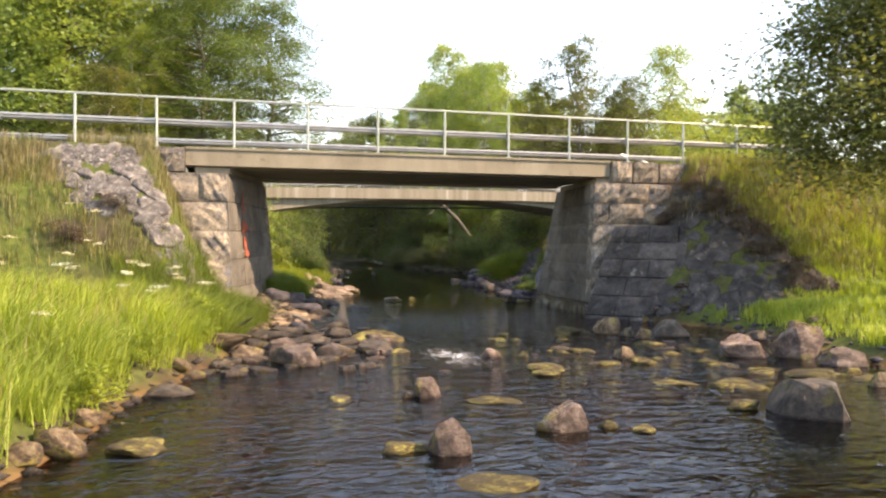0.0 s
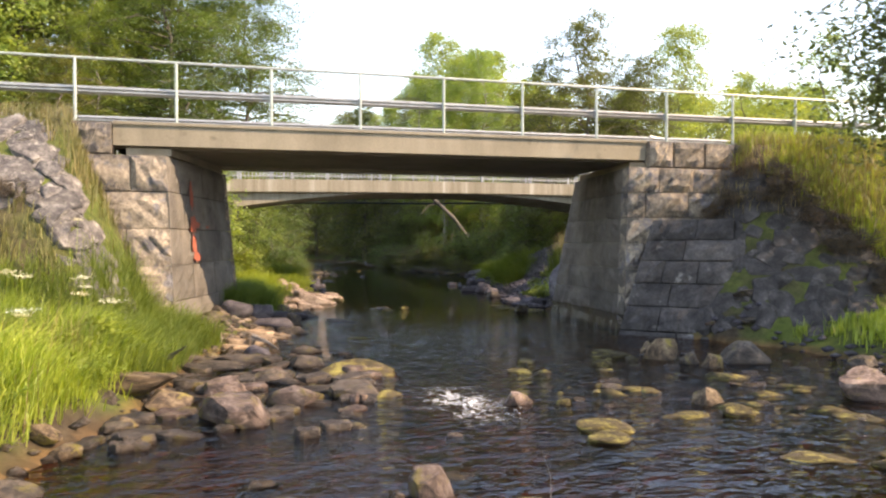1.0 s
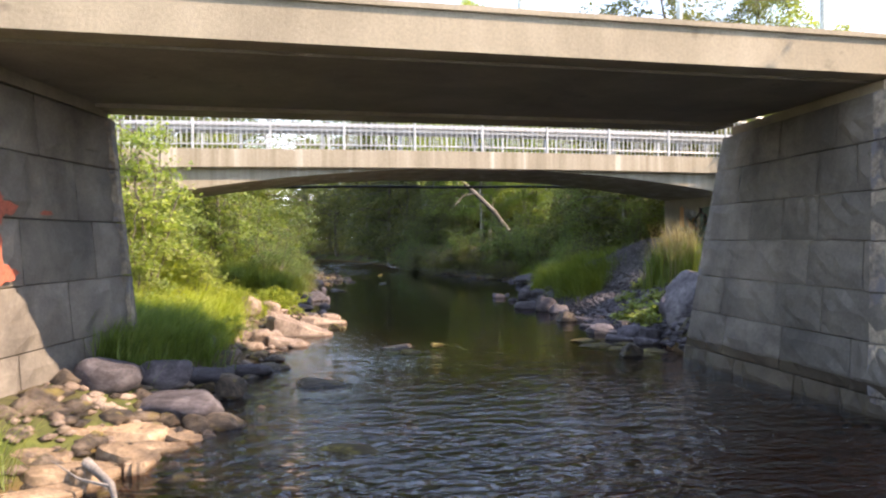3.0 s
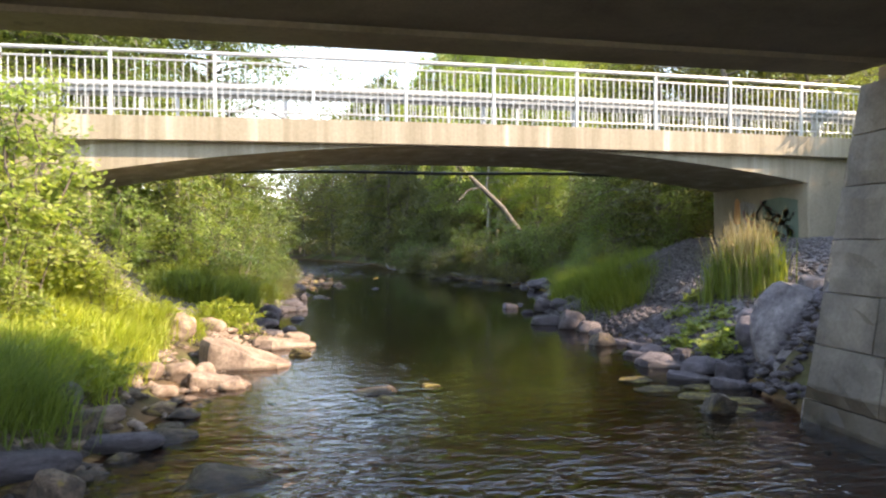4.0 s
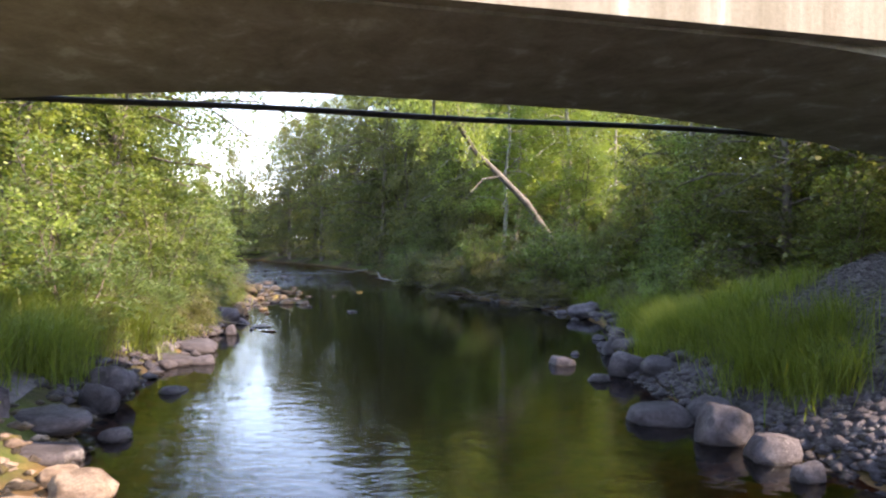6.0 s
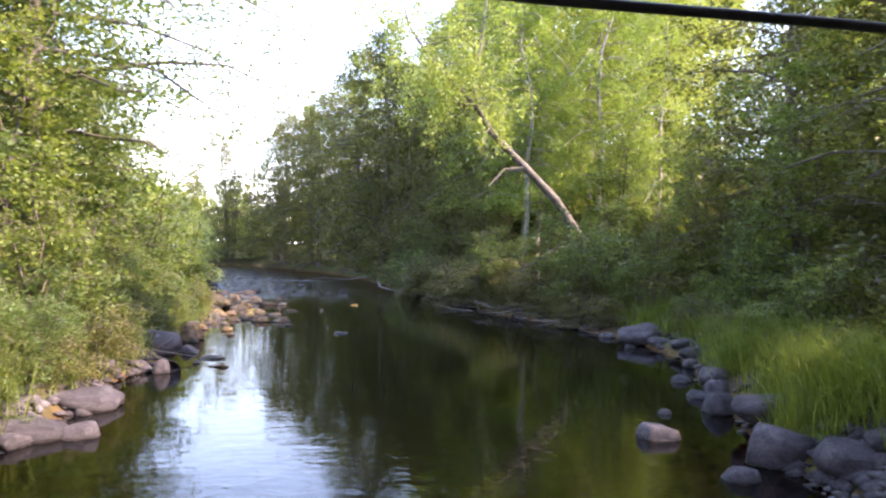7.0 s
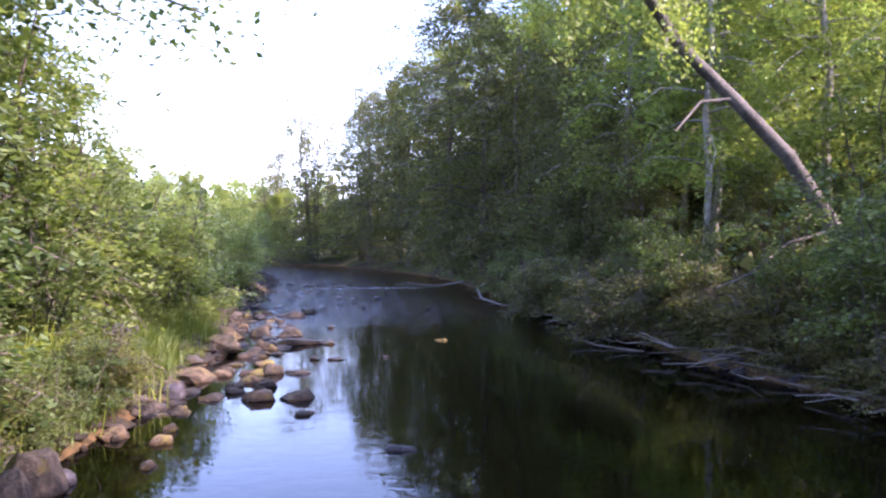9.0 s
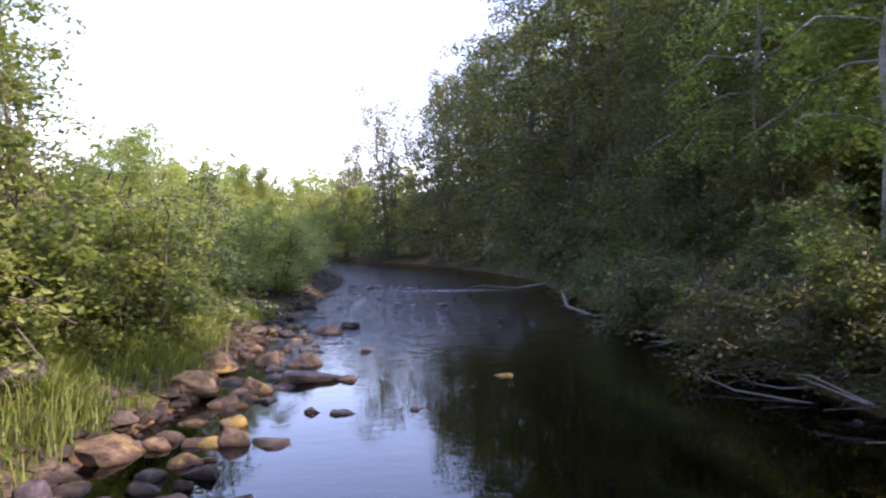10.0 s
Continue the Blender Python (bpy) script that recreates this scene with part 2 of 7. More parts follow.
def ground_material():
    m, n, l, b = nodes_of("bank_soil")
    t1 = noise_node(n, l, 0.35, 6, 0.6, "Object")
    t2 = noise_node(n, l, 6.0, 8, 0.7, "Object")
    soil = ramp(n, l, t2.outputs["Fac"], [(0.3, (0.03, 0.022, 0.014)), (0.6, (0.07, 0.053, 0.034)), (0.8, (0.12, 0.095, 0.065))])
    sod = ramp(n, l, t2.outputs["Fac"], [(0.3, (0.035, 0.055, 0.012)), (0.7, (0.12, 0.14, 0.03))])
    f = ramp(n, l, t1.outputs["Fac"], [(0.42, (0, 0, 0)), (0.6, (1, 1, 1))])
    # the submerged bed is brown silt and stones, the bank above is sod
    tc = n.new("ShaderNodeTexCoord")
    sep = n.new("ShaderNodeSeparateXYZ")
    l.new(tc.outputs["Object"], sep.inputs[0])
    wet = n.new("ShaderNodeMapRange")
    wet.inputs[1].default_value, wet.inputs[2].default_value = 0.0, 0.14
    l.new(sep.outputs["Z"], wet.inputs[0])
    bank = mix(n, l, f, soil, sod)
    t3 = n.new("ShaderNodeTexVoronoi")
    t3.inputs["Scale"].default_value = 7.0
    l.new(tc.outputs["Object"], t3.inputs["Vector"])
    bed = mix(n, l, 1.0, ramp(n, l, t1.outputs["Fac"], [(0.3, (0.1, 0.06, 0.03)), (0.7, (0.2, 0.122, 0.06))]),
              ramp(n, l, t3.outputs["Color"], [(0.1, (0.35, 0.35, 0.35)), (0.9, (1.2, 1.15, 1.0))]), "MULTIPLY")
    # bed darkens with depth: light lost in deep water put into its colour
    deep = n.new("ShaderNodeMapRange")
    deep.inputs[1].default_value, deep.inputs[2].default_value = -0.22, -0.48
    l.new(sep.outputs["Z"], deep.inputs[0])
    bed = mix(n, l, deep.outputs[0], bed, mix(n, l, 1.0, bed, (0.5, 0.4, 0.27), "MULTIPLY"))
    l.new(mix(n, l, wet.outputs[0], bed, bank), b.inputs["Base Color"])
    b.inputs["Roughness"].default_value = 0.95
    b.inputs["Specular IOR Level"].default_value = 0.2
    bump(n, l, b, t2.outputs["Fac"], 0.8, 0.06)
    return m


def water_material():
    """Peat-brown clear water: tinted see-through body under a mirror skin, rippled where the stream runs fast."""
    m, n, l, b = nodes_of("peat_brown_water")
    tc = n.new("ShaderNodeTexCoord")
    sep = n.new("ShaderNodeSeparateXYZ")
    l.new(tc.outputs["Object"], sep.inputs[0])
    w1 = noise_node(n, l, 1.7, 2, 0.55, "Object", 0.5, (0.55, 1.0, 1))
    w2 = noise_node(n, l, 5.5, 2, 0.6, "Object", 0.7, (0.6, 1.0, 1))
    add = n.new("ShaderNodeMath")
    add.operation = "MULTIPLY_ADD"
    add.inputs[1].default_value = 0.55
    l.new(w2.outputs["Fac"], add.inputs[0])
    w3 = noise_node(n, l, 13.0, 2, 0.6, "Object", 0.8, (0.65, 1.0, 1))
    low = n.new("ShaderNodeMath")
    low.operation = "MULTIPLY"
    low.inputs[1].default_value = 0.55
    l.new(w1.outputs["Fac"], low.inputs[0])
    fine = n.new("ShaderNodeMath")
    fine.operation = "MULTIPLY_ADD"
    fine.inputs[1].default_value = 0.035
    l.new(w3.outputs["Fac"], fine.inputs[0])
    l.new(low.outputs[0], fine.inputs[2])
    l.new(fine.outputs[0], add.inputs[2])
    rough = n.new("ShaderNodeValToRGB")
    span = n.new("ShaderNodeMapRange")
    span.inputs[1].default_value, span.inputs[2].default_value = 0, 110
    l.new(sep.outputs["Y"], span.inputs[0])
    l.new(span.outputs[0], rough.inputs["Fac"])
    e = rough.color_ramp.elements
    stops = [(0.0, 0.14), (0.08, 0.3), (0.12, 0.6), (0.165, 0.5), (0.205, 0.3), (0.235, 0.12), (0.29, 0.05), (0.35, 0.02), (0.49, 0.012), (0.52, 0.2), (0.555, 0.75), (0.8, 0.75)]
    while len(e) < len(stops):
        e.new(0.5)
    for k, (p, v) in enumerate(stops):
        e[k].position, e[k].color = p, (v, v, v, 1)
    bp = n.new("ShaderNodeBump")
    bp.inputs["Distance"].default_value = 0.24
    l.new(rough.outputs["Color"], bp.inputs["Strength"])
    l.new(add.outputs[0], bp.inputs["Height"])
    gl = n.new("ShaderNodeBsdfGlossy")
    gl.inputs["Roughness"].default_value = 0.0
    gl.inputs["Color"].default_value = (0.95, 0.97, 1.0, 1)
    tr = n.new("ShaderNodeBsdfTransparent")
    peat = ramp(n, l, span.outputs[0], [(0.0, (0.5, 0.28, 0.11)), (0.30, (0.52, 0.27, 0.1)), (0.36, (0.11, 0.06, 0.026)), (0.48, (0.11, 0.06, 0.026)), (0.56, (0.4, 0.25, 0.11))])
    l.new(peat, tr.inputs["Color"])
    fr = n.new("ShaderNodeFresnel")
    fr.inputs["IOR"].default_value = 1.36
    l.new(bp.outputs["Normal"], gl.inputs["Normal"])
    l.new(bp.outputs["Normal"], fr.inputs["Normal"])
    ms = n.new("ShaderNodeMixShader")
    l.new(fr.outputs[0], ms.inputs[0])
    l.new(tr.outputs[0], ms.inputs[1])
    l.new(gl.outputs[0], ms.inputs[2])
    # broken white water below the stone sill
    def spot(x, y, rx, ry):
        mp = n.new("ShaderNodeMapping")
        mp.vector_type = "POINT"
        mp.inputs["Location"].default_value = (-x / rx, -y / ry, 0)
        mp.inputs["Scale"].default_value = (1 / rx, 1 / ry, 0)
        l.new(tc.outputs["Object"], mp.inputs["Vector"])
        g = n.new("ShaderNodeTexGradient")
        g.gradient_type = "SPHERICAL"
        l.new(mp.outputs["Vector"], g.inputs["Vector"])
        return g.outputs["Fac"]
    far = spot(9.0, 72.0, 6.0, 1.6)
    near = spot(3.8, 13.0, 1.0, 2.3)
    both = n.new("ShaderNodeMath")
    both.operation = "MAXIMUM"
    l.new(far, both.inputs[0])
    l.new(near, both.inputs[1])
    area = both.outputs[0]
    fo = noise_node(n, l, 8.0, 9, 0.82, "Object", 1.6, (1.0, 0.6, 1))
    am = n.new("ShaderNodeMath")
    am.operation = "MULTIPLY_ADD"
    am.inputs[1].default_value = 0.2
    l.new(area, am.inputs[0])
    l.new(fo.outputs["Fac"], am.inputs[2])
    fm = n.new("ShaderNodeMapRange")
    fm.inputs[1].default_value, fm.inputs[2].default_value = 0.655, 0.80
    l.new(am.outputs[0], fm.inputs[0])
    foam = n.new("ShaderNodeBsdfDiffuse")
    foam.inputs["Color"].default_value = (0.75, 0.76, 0.76, 1)
    l.new(bp.outputs["Normal"], foam.inputs["Normal"])
    m2 = n.new("ShaderNodeMixShader")
    l.new(fm.outputs[0], m2.inputs[0])
    l.new(ms.outputs[0], m2.inputs[1])
    l.new(foam.outputs[0], m2.inputs[2])
    l.new(m2.outputs[0], n["Material Output"].inputs["Surface"])
    return m


M_GROUND = ground_material()
M_WATER = water_material()


# ---- mesh tools ----
def finish(name, me, material, parent=None, label="", smooth=False):
    if material:
        me.materials.append(material)
    if smooth:
        me.polygons.foreach_set("use_smooth", [True] * len(me.polygons))
    ob = new(name, me)
    if parent:
        ob.parent = parent
    if label:
        ob["label"] = label
    return ob


def part(name, bm, material, parent=None, label="", smooth=False):
    me = bpy.data.meshes.new(name)
    bm.to_mesh(me)
    bm.free()
    return finish(name, me, material, parent, label, smooth)


def raw(name, verts, faces, material, parent=None, label="", smooth=False):
    me = bpy.data.meshes.new(name)
    me.from_pydata([tuple(v) for v in verts], [], [tuple(f) for f in faces])
    me.update()
    return finish(name, me, material, parent, label, smooth)


def quads(name, verts, nper, material, parent=None, label=""):
    """Many loose four-cornered leaves at once: verts (N*4, 3)."""
    me = bpy.data.meshes.new(name)
    n = len(verts) // nper
    me.vertices.add(len(verts))
    me.vertices.foreach_set("co", np.asarray(verts, dtype=np.float32).ravel())
    me.loops.add(len(verts))
    me.loops.foreach_set("vertex_index", np.arange(len(verts), dtype=np.int32))
    me.polygons.add(n)
    me.polygons.foreach_set("loop_start", np.arange(0, len(verts), nper, dtype=np.int32))
    me.update(calc_edges=True)
    return finish(name, me, material, parent, label)


def thing(name, x=0, y=0, z=0, label="", category="", group="", kind="", rz=0):
    ob = new(name)
    ob.matrix_world = pose(x, y, z, 0, 0, rz)
    return tagged(ob, label, category, group, kind)


def box_bm(bm, x0, y0, z0, x1, y1, z1, bevel=0.0):
    r = bmesh.ops.create_cube(bm, size=1)
    for v in r["verts"]:
        v.co = Vector(((x0 + x1) / 2 + v.co.x * (x1 - x0), (y0 + y1) / 2 + v.co.y * (y1 - y0), (z0 + z1) / 2 + v.co.z * (z1 - z0)))
    if bevel:
        es = list({e for v in r["verts"] for e in v.link_edges})
        bmesh.ops.bevel(bm, geom=es, offset=bevel, segments=1, affect="EDGES")
    return bm


def box(name, x0, y0, z0, x1, y1, z1, material, parent=None, bevel=0.0, label=""):
    return part(name, box_bm(bmesh.new(), x0, y0, z0, x1, y1, z1, bevel), material, parent, label)


def tube_data(points, radii, sides=6, cap=True):
    """Verts and faces of a tapered tube along points."""
    pts = [Vector(p) for p in points]
    vs, fs = [], []
    for i, p in enumerate(pts):
        d = (pts[min(i + 1, len(pts) - 1)] - pts[max(i - 1, 0)])
        d = d.normalized() if d.length > 1e-9 else Vector((0, 0, 1))
        a = d.cross(Vector((0, 0, 1)) if abs(d.z) < 0.9 else Vector((1, 0, 0))).normalized()
        b = d.cross(a)
        for k in range(sides):
            t = 2 * math.pi * k / sides
            vs.append(p + (a * math.cos(t) + b * math.sin(t)) * radii[i])
    for i in range(len(pts) - 1):
        for k in range(sides):
            k2 = (k + 1) % sides
            fs.append((i * sides + k, i * sides + k2, (i + 1) * sides + k2, (i + 1) * sides + k))
    if cap:
        fs.append(tuple(range(sides)))
        fs.append(tuple(range((len(pts) - 1) * sides, len(pts) * sides))[::-1])
    return vs, fs


def join(parts):
    vs, fs = [], []
    for v, f in parts:
        o = len(vs)
        vs += list(v)
        fs += [tuple(i + o for i in q) for q in f]
    return vs, fs


# ---- ground and water ----
LEFT = np.array([(-60, -14), (-30, -7), (0, -3.4), (6.5, -1.9), (8, -1.5), (10.5, -1.1), (13.2, -0.1), (16, 0.5), (19.3, 1.2), (20.4, 1.8), (24.9, 2.55), (27.1, 2.95), (28.3, 3.05), (30, 3.75), (31, 4.1), (33.5, 4.15), (40.5, 4.9), (42.2, 5.2), (49.5, 5.6), (52.4, 5.5), (59.7, 4.7), (68.8, 4.4), (80, 3.6), (90, 1.6), (100, -2.5), (115, -13), (130, -28), (180, -80)])
RIGHT = np.array([(-60, 9), (-30, 11), (0, 11.0), (9.8, 10.2), (14, 10.8), (17.5, 10.6), (18.7, 9.5), (25.5, 10.4), (29.5, 10.8), (31.9, 11.1), (35.6, 11.3), (37.7, 12.2), (41.7, 14.3), (45.4, 14.6), (48.2, 14.3), (52.3, 13.7), (58.8, 13.3), (62.8, 13.2), (77, 12.6), (84, 11.5), (97, 7.5), (107, 1.5), (118, -8), (130, -19), (180, -66)])


def fbm(x, y, seed=0):
    """A soft wandering height from a few crossed waves."""
    z = np.zeros(np.shape(x))
    rs = np.random.RandomState(seed + 11)
    for k in range(9):
        f = 0.25 * 1.55 ** k
        a, p, q = rs.uniform(0, 6.3), rs.uniform(0, 6.3), rs.uniform(0, 6.3)
        z = z + np.sin(f * (x * math.cos(a) + y * math.sin(a)) + p + 1.3 * np.sin(f * 0.6 * (y * math.cos(a) - x * math.sin(a)) + q)) / 1.5 ** k
    return z / 2.2


def shores(y):
    return np.interp(y, LEFT[:, 0], LEFT[:, 1]), np.interp(y, RIGHT[:, 0], RIGHT[:, 1])


def bank_top(x, y, x0, side, ya, yb, top, sx, sy_near, sy_far):
    dx = np.maximum(0, (x - x0) * side) * sx
    dy = np.maximum(0, ya - y) * sy_near + np.maximum(0, y - yb) * sy_far
    return top - np.sqrt(dx ** 2 + dy ** 2)


def height(x, y):
    x, y = np.asarray(x, dtype=float), np.asarray(y, dtype=float)
    L, R = shores(y)
    w = 0.22 * fbm(x * 2.0, y * 2.0, 3)
    d = np.maximum(L - x, x - R) + w
    depth = 0.62 - 0.36 * np.exp(-((y - 12.5) / 4.5) ** 2) - 0.25 * np.exp(-((y - 62) / 10) ** 2) - 0.22 * np.exp(-((y - 28) / 6) ** 2) + 0.75 * np.clip((y - 33) / 6, 0, 1) * np.clip((62 - y) / 8, 0, 1)
    # the left side shelves gently between the bridges
    shelf = np.clip((y - 15) / 2, 0, 1) * np.clip((34 - y) / 2, 0, 1)
    depth = depth * (1 - shelf * 0.68 * np.clip(1 - (x - L) / 3.2, 0, 1))
    bed = -depth * (1 - np.exp(np.minimum(d, 0) * 0.75))
    left = x < (L + R) / 2
    dd = np.maximum(d, 0)
    bank = 0.5 * (1 - np.exp(-dd / 0.8)) + 0.085 * np.minimum(dd, 9) + 0.015 * np.clip(dd - 9, 0, 60)
    z = np.where(d < 0, bed, bank) + 0.05 * fbm(x * 1.7, y * 1.7, 5) * np.clip(dd + 0.4, 0, 1)
    soft = 0.10 * fbm(x * 1.5, y * 1.5, 8)
    e1 = bank_top(x, y, -1.75, 1, 19.2, 23.2, 4.24, 2.4, 1.15, 1.1)
    e1 = np.maximum(e1, bank_top(x, y, 12.8, -1, 19.2, 23.2, 4.24, 1.4, 1.0, 1.1))
    e2 = bank_top(x, y, -0.6 - 0.9 * np.clip(y - 32.6, 0, 2), 1, 30.4, 33.0, 4.05, 1.3, 1.1, 1.3)
    e2 = np.maximum(e2, bank_top(x, y, 16.6 + 1.6 * np.clip(y - 32.8, 0, 2), -1, 30.4, 33.0, 4.05, 1.05, 0.8, 1.3))
    e = np.maximum(e1, e2)
    out = np.where(d > -0.6, np.maximum(z, np.where(e < np.maximum(0.1, z), z, e + soft * (e < 3.9))), z)
    # under the second bridge the gravel rises gently to the abutment
    under = (x > R + 0.2) & (x < 16.6) & (y > 26.8) & (y < 38.5)
    rise = np.minimum(1.9, 1.9 - 0.37 * (15.3 - x)) * np.clip((38.5 - y) / 3.5, 0, 1) * np.clip((y - 26.3) / 2.2, 0, 1) * np.clip((x - R - 0.2) / 1.5, 0, 1)
    out = np.where(under, np.maximum(z, rise), out)
    return out


def stretch_axis(a, b, step, reach):
    mid = list(np.arange(a, b + 1e-6, step))
    lo, hi, s = [], [], step
    x, y = a, b
    while y < reach:
        s *= 1.28
        x, y = x - s, y + s
        lo.insert(0, x)
        hi.append(y)
    return np.array(lo + mid + hi)


def make_ground():
    xs, ys = stretch_axis(-9, 20, 0.3, 1500), stretch_axis(-2, 66, 0.3, 1500)
    X, Y = np.meshgrid(xs, ys)
    Z = height(X, Y)
    nx, ny = len(xs), len(ys)
    me = bpy.data.meshes.new("ground")
    co = np.stack([X, Y, Z], -1).reshape(-1, 3)
    i = (np.arange(ny - 1)[:, None] * nx + np.arange(nx - 1)[None, :]).ravel()
    f = np.stack([i, i + 1, i + 1 + nx, i + nx], 1)
    me.vertices.add(len(co))
    me.vertices.foreach_set("co", co.astype(np.float32).ravel())
    me.loops.add(f.size)
    me.loops.foreach_set("vertex_index", f.astype(np.int32).ravel())
    me.polygons.add(len(f))
    me.polygons.foreach_set("loop_start", np.arange(0, f.size, 4, dtype=np.int32))
    me.update(calc_edges=True)
    g = finish("ground", me, M_GROUND, smooth=True)
    return tagged(g, "earth river banks with sod over brown silt bed", "ground", kind="structure")


make_ground()
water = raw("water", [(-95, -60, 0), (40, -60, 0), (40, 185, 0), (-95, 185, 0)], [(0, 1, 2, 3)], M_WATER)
tagged(water, "clear peat-brown stream running over stones", "river", kind="structure")


def seat(x, y):
    return float(height(np.array([x]), np.array([y]))[0])


# ---- masonry ----
def stone_block(w, h, d, rs, rough=0.035, nx=6, nz=4, bulge=0.028):
    """A rough-hewn block, its face proud and uneven towards -y; lower left back corner at the origin."""
    vs, fs = [], []
    g = 0.006
    for j in range(nz + 1):
        for i in range(nx + 1):
            u, v = i / nx, j / nz
            edge = (i in (0, nx)) + (j in (0, nz))
            y = -bulge * (1 - abs(2 * u - 1) ** 3) * (1 - abs(2 * v - 1) ** 3) + rs.uniform(-rough, rough) * (0.25 if edge else 1.0)
            vs.append((g + u * (w - 2 * g) + (0 if i in (0, nx) else rs.uniform(-0.03, 0.03)), y, g + v * (h - 2 * g) + (0 if j in (0, nz) else rs.uniform(-0.03, 0.03))))
    for j in range(nz):
        for i in range(nx):
            a = j * (nx + 1) + i
            fs.append((a, a + 1, a + nx + 2, a + nx + 1))
    ring = [i for i in range(nx + 1)] + [(j + 1) * (nx + 1) - 1 for j in range(1, nz + 1)] + [nz * (nx + 1) + i for i in range(nx - 1, -1, -1)] + [j * (nx + 1) for j in range(nz - 1, 0, -1)]
    o = len(vs)
    for k in ring:
        vs.append((vs[k][0], d, vs[k][2]))
    m = len(ring)
    for k in range(m):
        fs.append((ring[k], o + k, o + (k + 1) % m, ring[(k + 1) % m]))
    fs.append(tuple(o + k for k in range(m)))
    return vs, fs


def ruled(a0, a1, b0, b1, u, v):
    return a0.lerp(b0, u).lerp(a1.lerp(b1, u), v)


def ruled_wall(parent, rs, a0, a1, b0, b1, zs, lengths, rough, bulge, material, out, keep=None, name="stone_block", ends=(0, 0), d=0.3, joint=0.007):
    """Courses of hewn blocks on the face between the edges a0-a1 and b0-b1; out is the face's outward side."""
    a0, a1, b0, b1 = (Vector(p) for p in (a0, a1, b0, b1))
    out = Vector(out)
    n = (b0 - a0).cross(a1 - a0).normalized()
    if n.dot(out) < 0:
        n = -n
    length = (b0 - a0).length
    zlo, zhi = a0.z, a1.z
    nx, nz = 6, 4
    for k in range(len(zs) - 1):
        u = 0.0
        first = True
        while u < length - 1e-6:
            w = rs.uniform(*lengths) * ((0.55 if k % 2 else 1.0) if first else 1.0)
            if length - u - w < lengths[0] * 0.6:
                w = length - u
            first = False
            zc = (zs[k] + zs[k + 1]) / 2
            if keep is None or keep(u + w / 2, zc):
                push = rs.uniform(-0.4, 0.6) * rough
                vs, fs = [], []
                for j in range(nz + 1):
                    for i in range(nx + 1):
                        p, q = i / nx, j / nz
                        uu = (u + joint + p * (w - 2 * joint)) / length
                        if u < 1e-6 and ends[0]:
                            uu = (u + p * (w - joint)) / length
                        if u + w > length - 1e-6 and ends[1]:
                            uu = (u + joint + p * (w - joint)) / length
                        z = zs[k] + joint + q * (zs[k + 1] - zs[k] - 2 * joint)
                        rim = (i in (0, nx)) + (j in (0, nz))
                        o = bulge * (1 - abs(2 * p - 1) ** 4) * (1 - abs(2 * q - 1) ** 4) + push + rs.uniform(-rough, rough) * (0.3 if rim else 1.0)
                        corner = (i == 0 and u < 1e-6 and ends[0]) or (i == nx and u + w > length - 1e-6 and ends[1])
                        if rim and not corner:
                            o -= 0.012
                        x = ruled(a0, a1, b0, b1, uu, (z - zlo) / (zhi - zlo))
                        if not rim:
                            x = x + Vector((rs.uniform(-0.02, 0.02), rs.uniform(-0.02, 0.02), rs.uniform(-0.02, 0.02)))
                        vs.append(x + n * o)
                for j in range(nz):
                    for i in range(nx):
                        c = j * (nx + 1) + i
                        fs.append((c, c + 1, c + nx + 2, c + nx + 1))
                ring = [i for i in range(nx + 1)] + [(j + 1) * (nx + 1) - 1 for j in range(1, nz + 1)] + [nz * (nx + 1) + i for i in range(nx - 1, -1, -1)] + [j * (nx + 1) for j in range(nz - 1, 0, -1)]
                o = len(vs)
                mid = sum((vs[r] for r in ring), Vector()) / len(ring)
                vs += [mid + (vs[r] - mid) * 0.98 - n * d for r in ring]
                m = len(ring)
                fs += [(ring[r], o + r, o + (r + 1) % m, ring[(r + 1) % m]) for r in range(m)]
                fs.append(tuple(o + r for r in range(m)))
                raw(name, vs, fs, material, parent)
            u += w


def paint_blot(name, face, uc, zc, w, h, rs, material, parent, label, off=0.045):
    """A ragged blot of paint lying on a ruled face; w and h in metres."""
    a0, a1, b0, b1 = (Vector(p) for p in face)
    n = (b0 - a0).cross(a1 - a0).normalized()
    if n.x < 0:
        n = -n
    length = (b0 - a0).length
    vs = []
    for k in range(18):
        t = 2 * math.pi * k / 18
        r = rs.uniform(0.6, 1.1)
        z = zc + math.sin(t) * h * 0.5 * r
        vs.append(ruled(a0, a1, b0, b1, (uc + math.cos(t) * w * 0.5 * r) / length, (z - a0.z) / (a1.z - a0.z)) + n * off)
    raw(name, vs, [tuple(range(18))], material, parent, label)


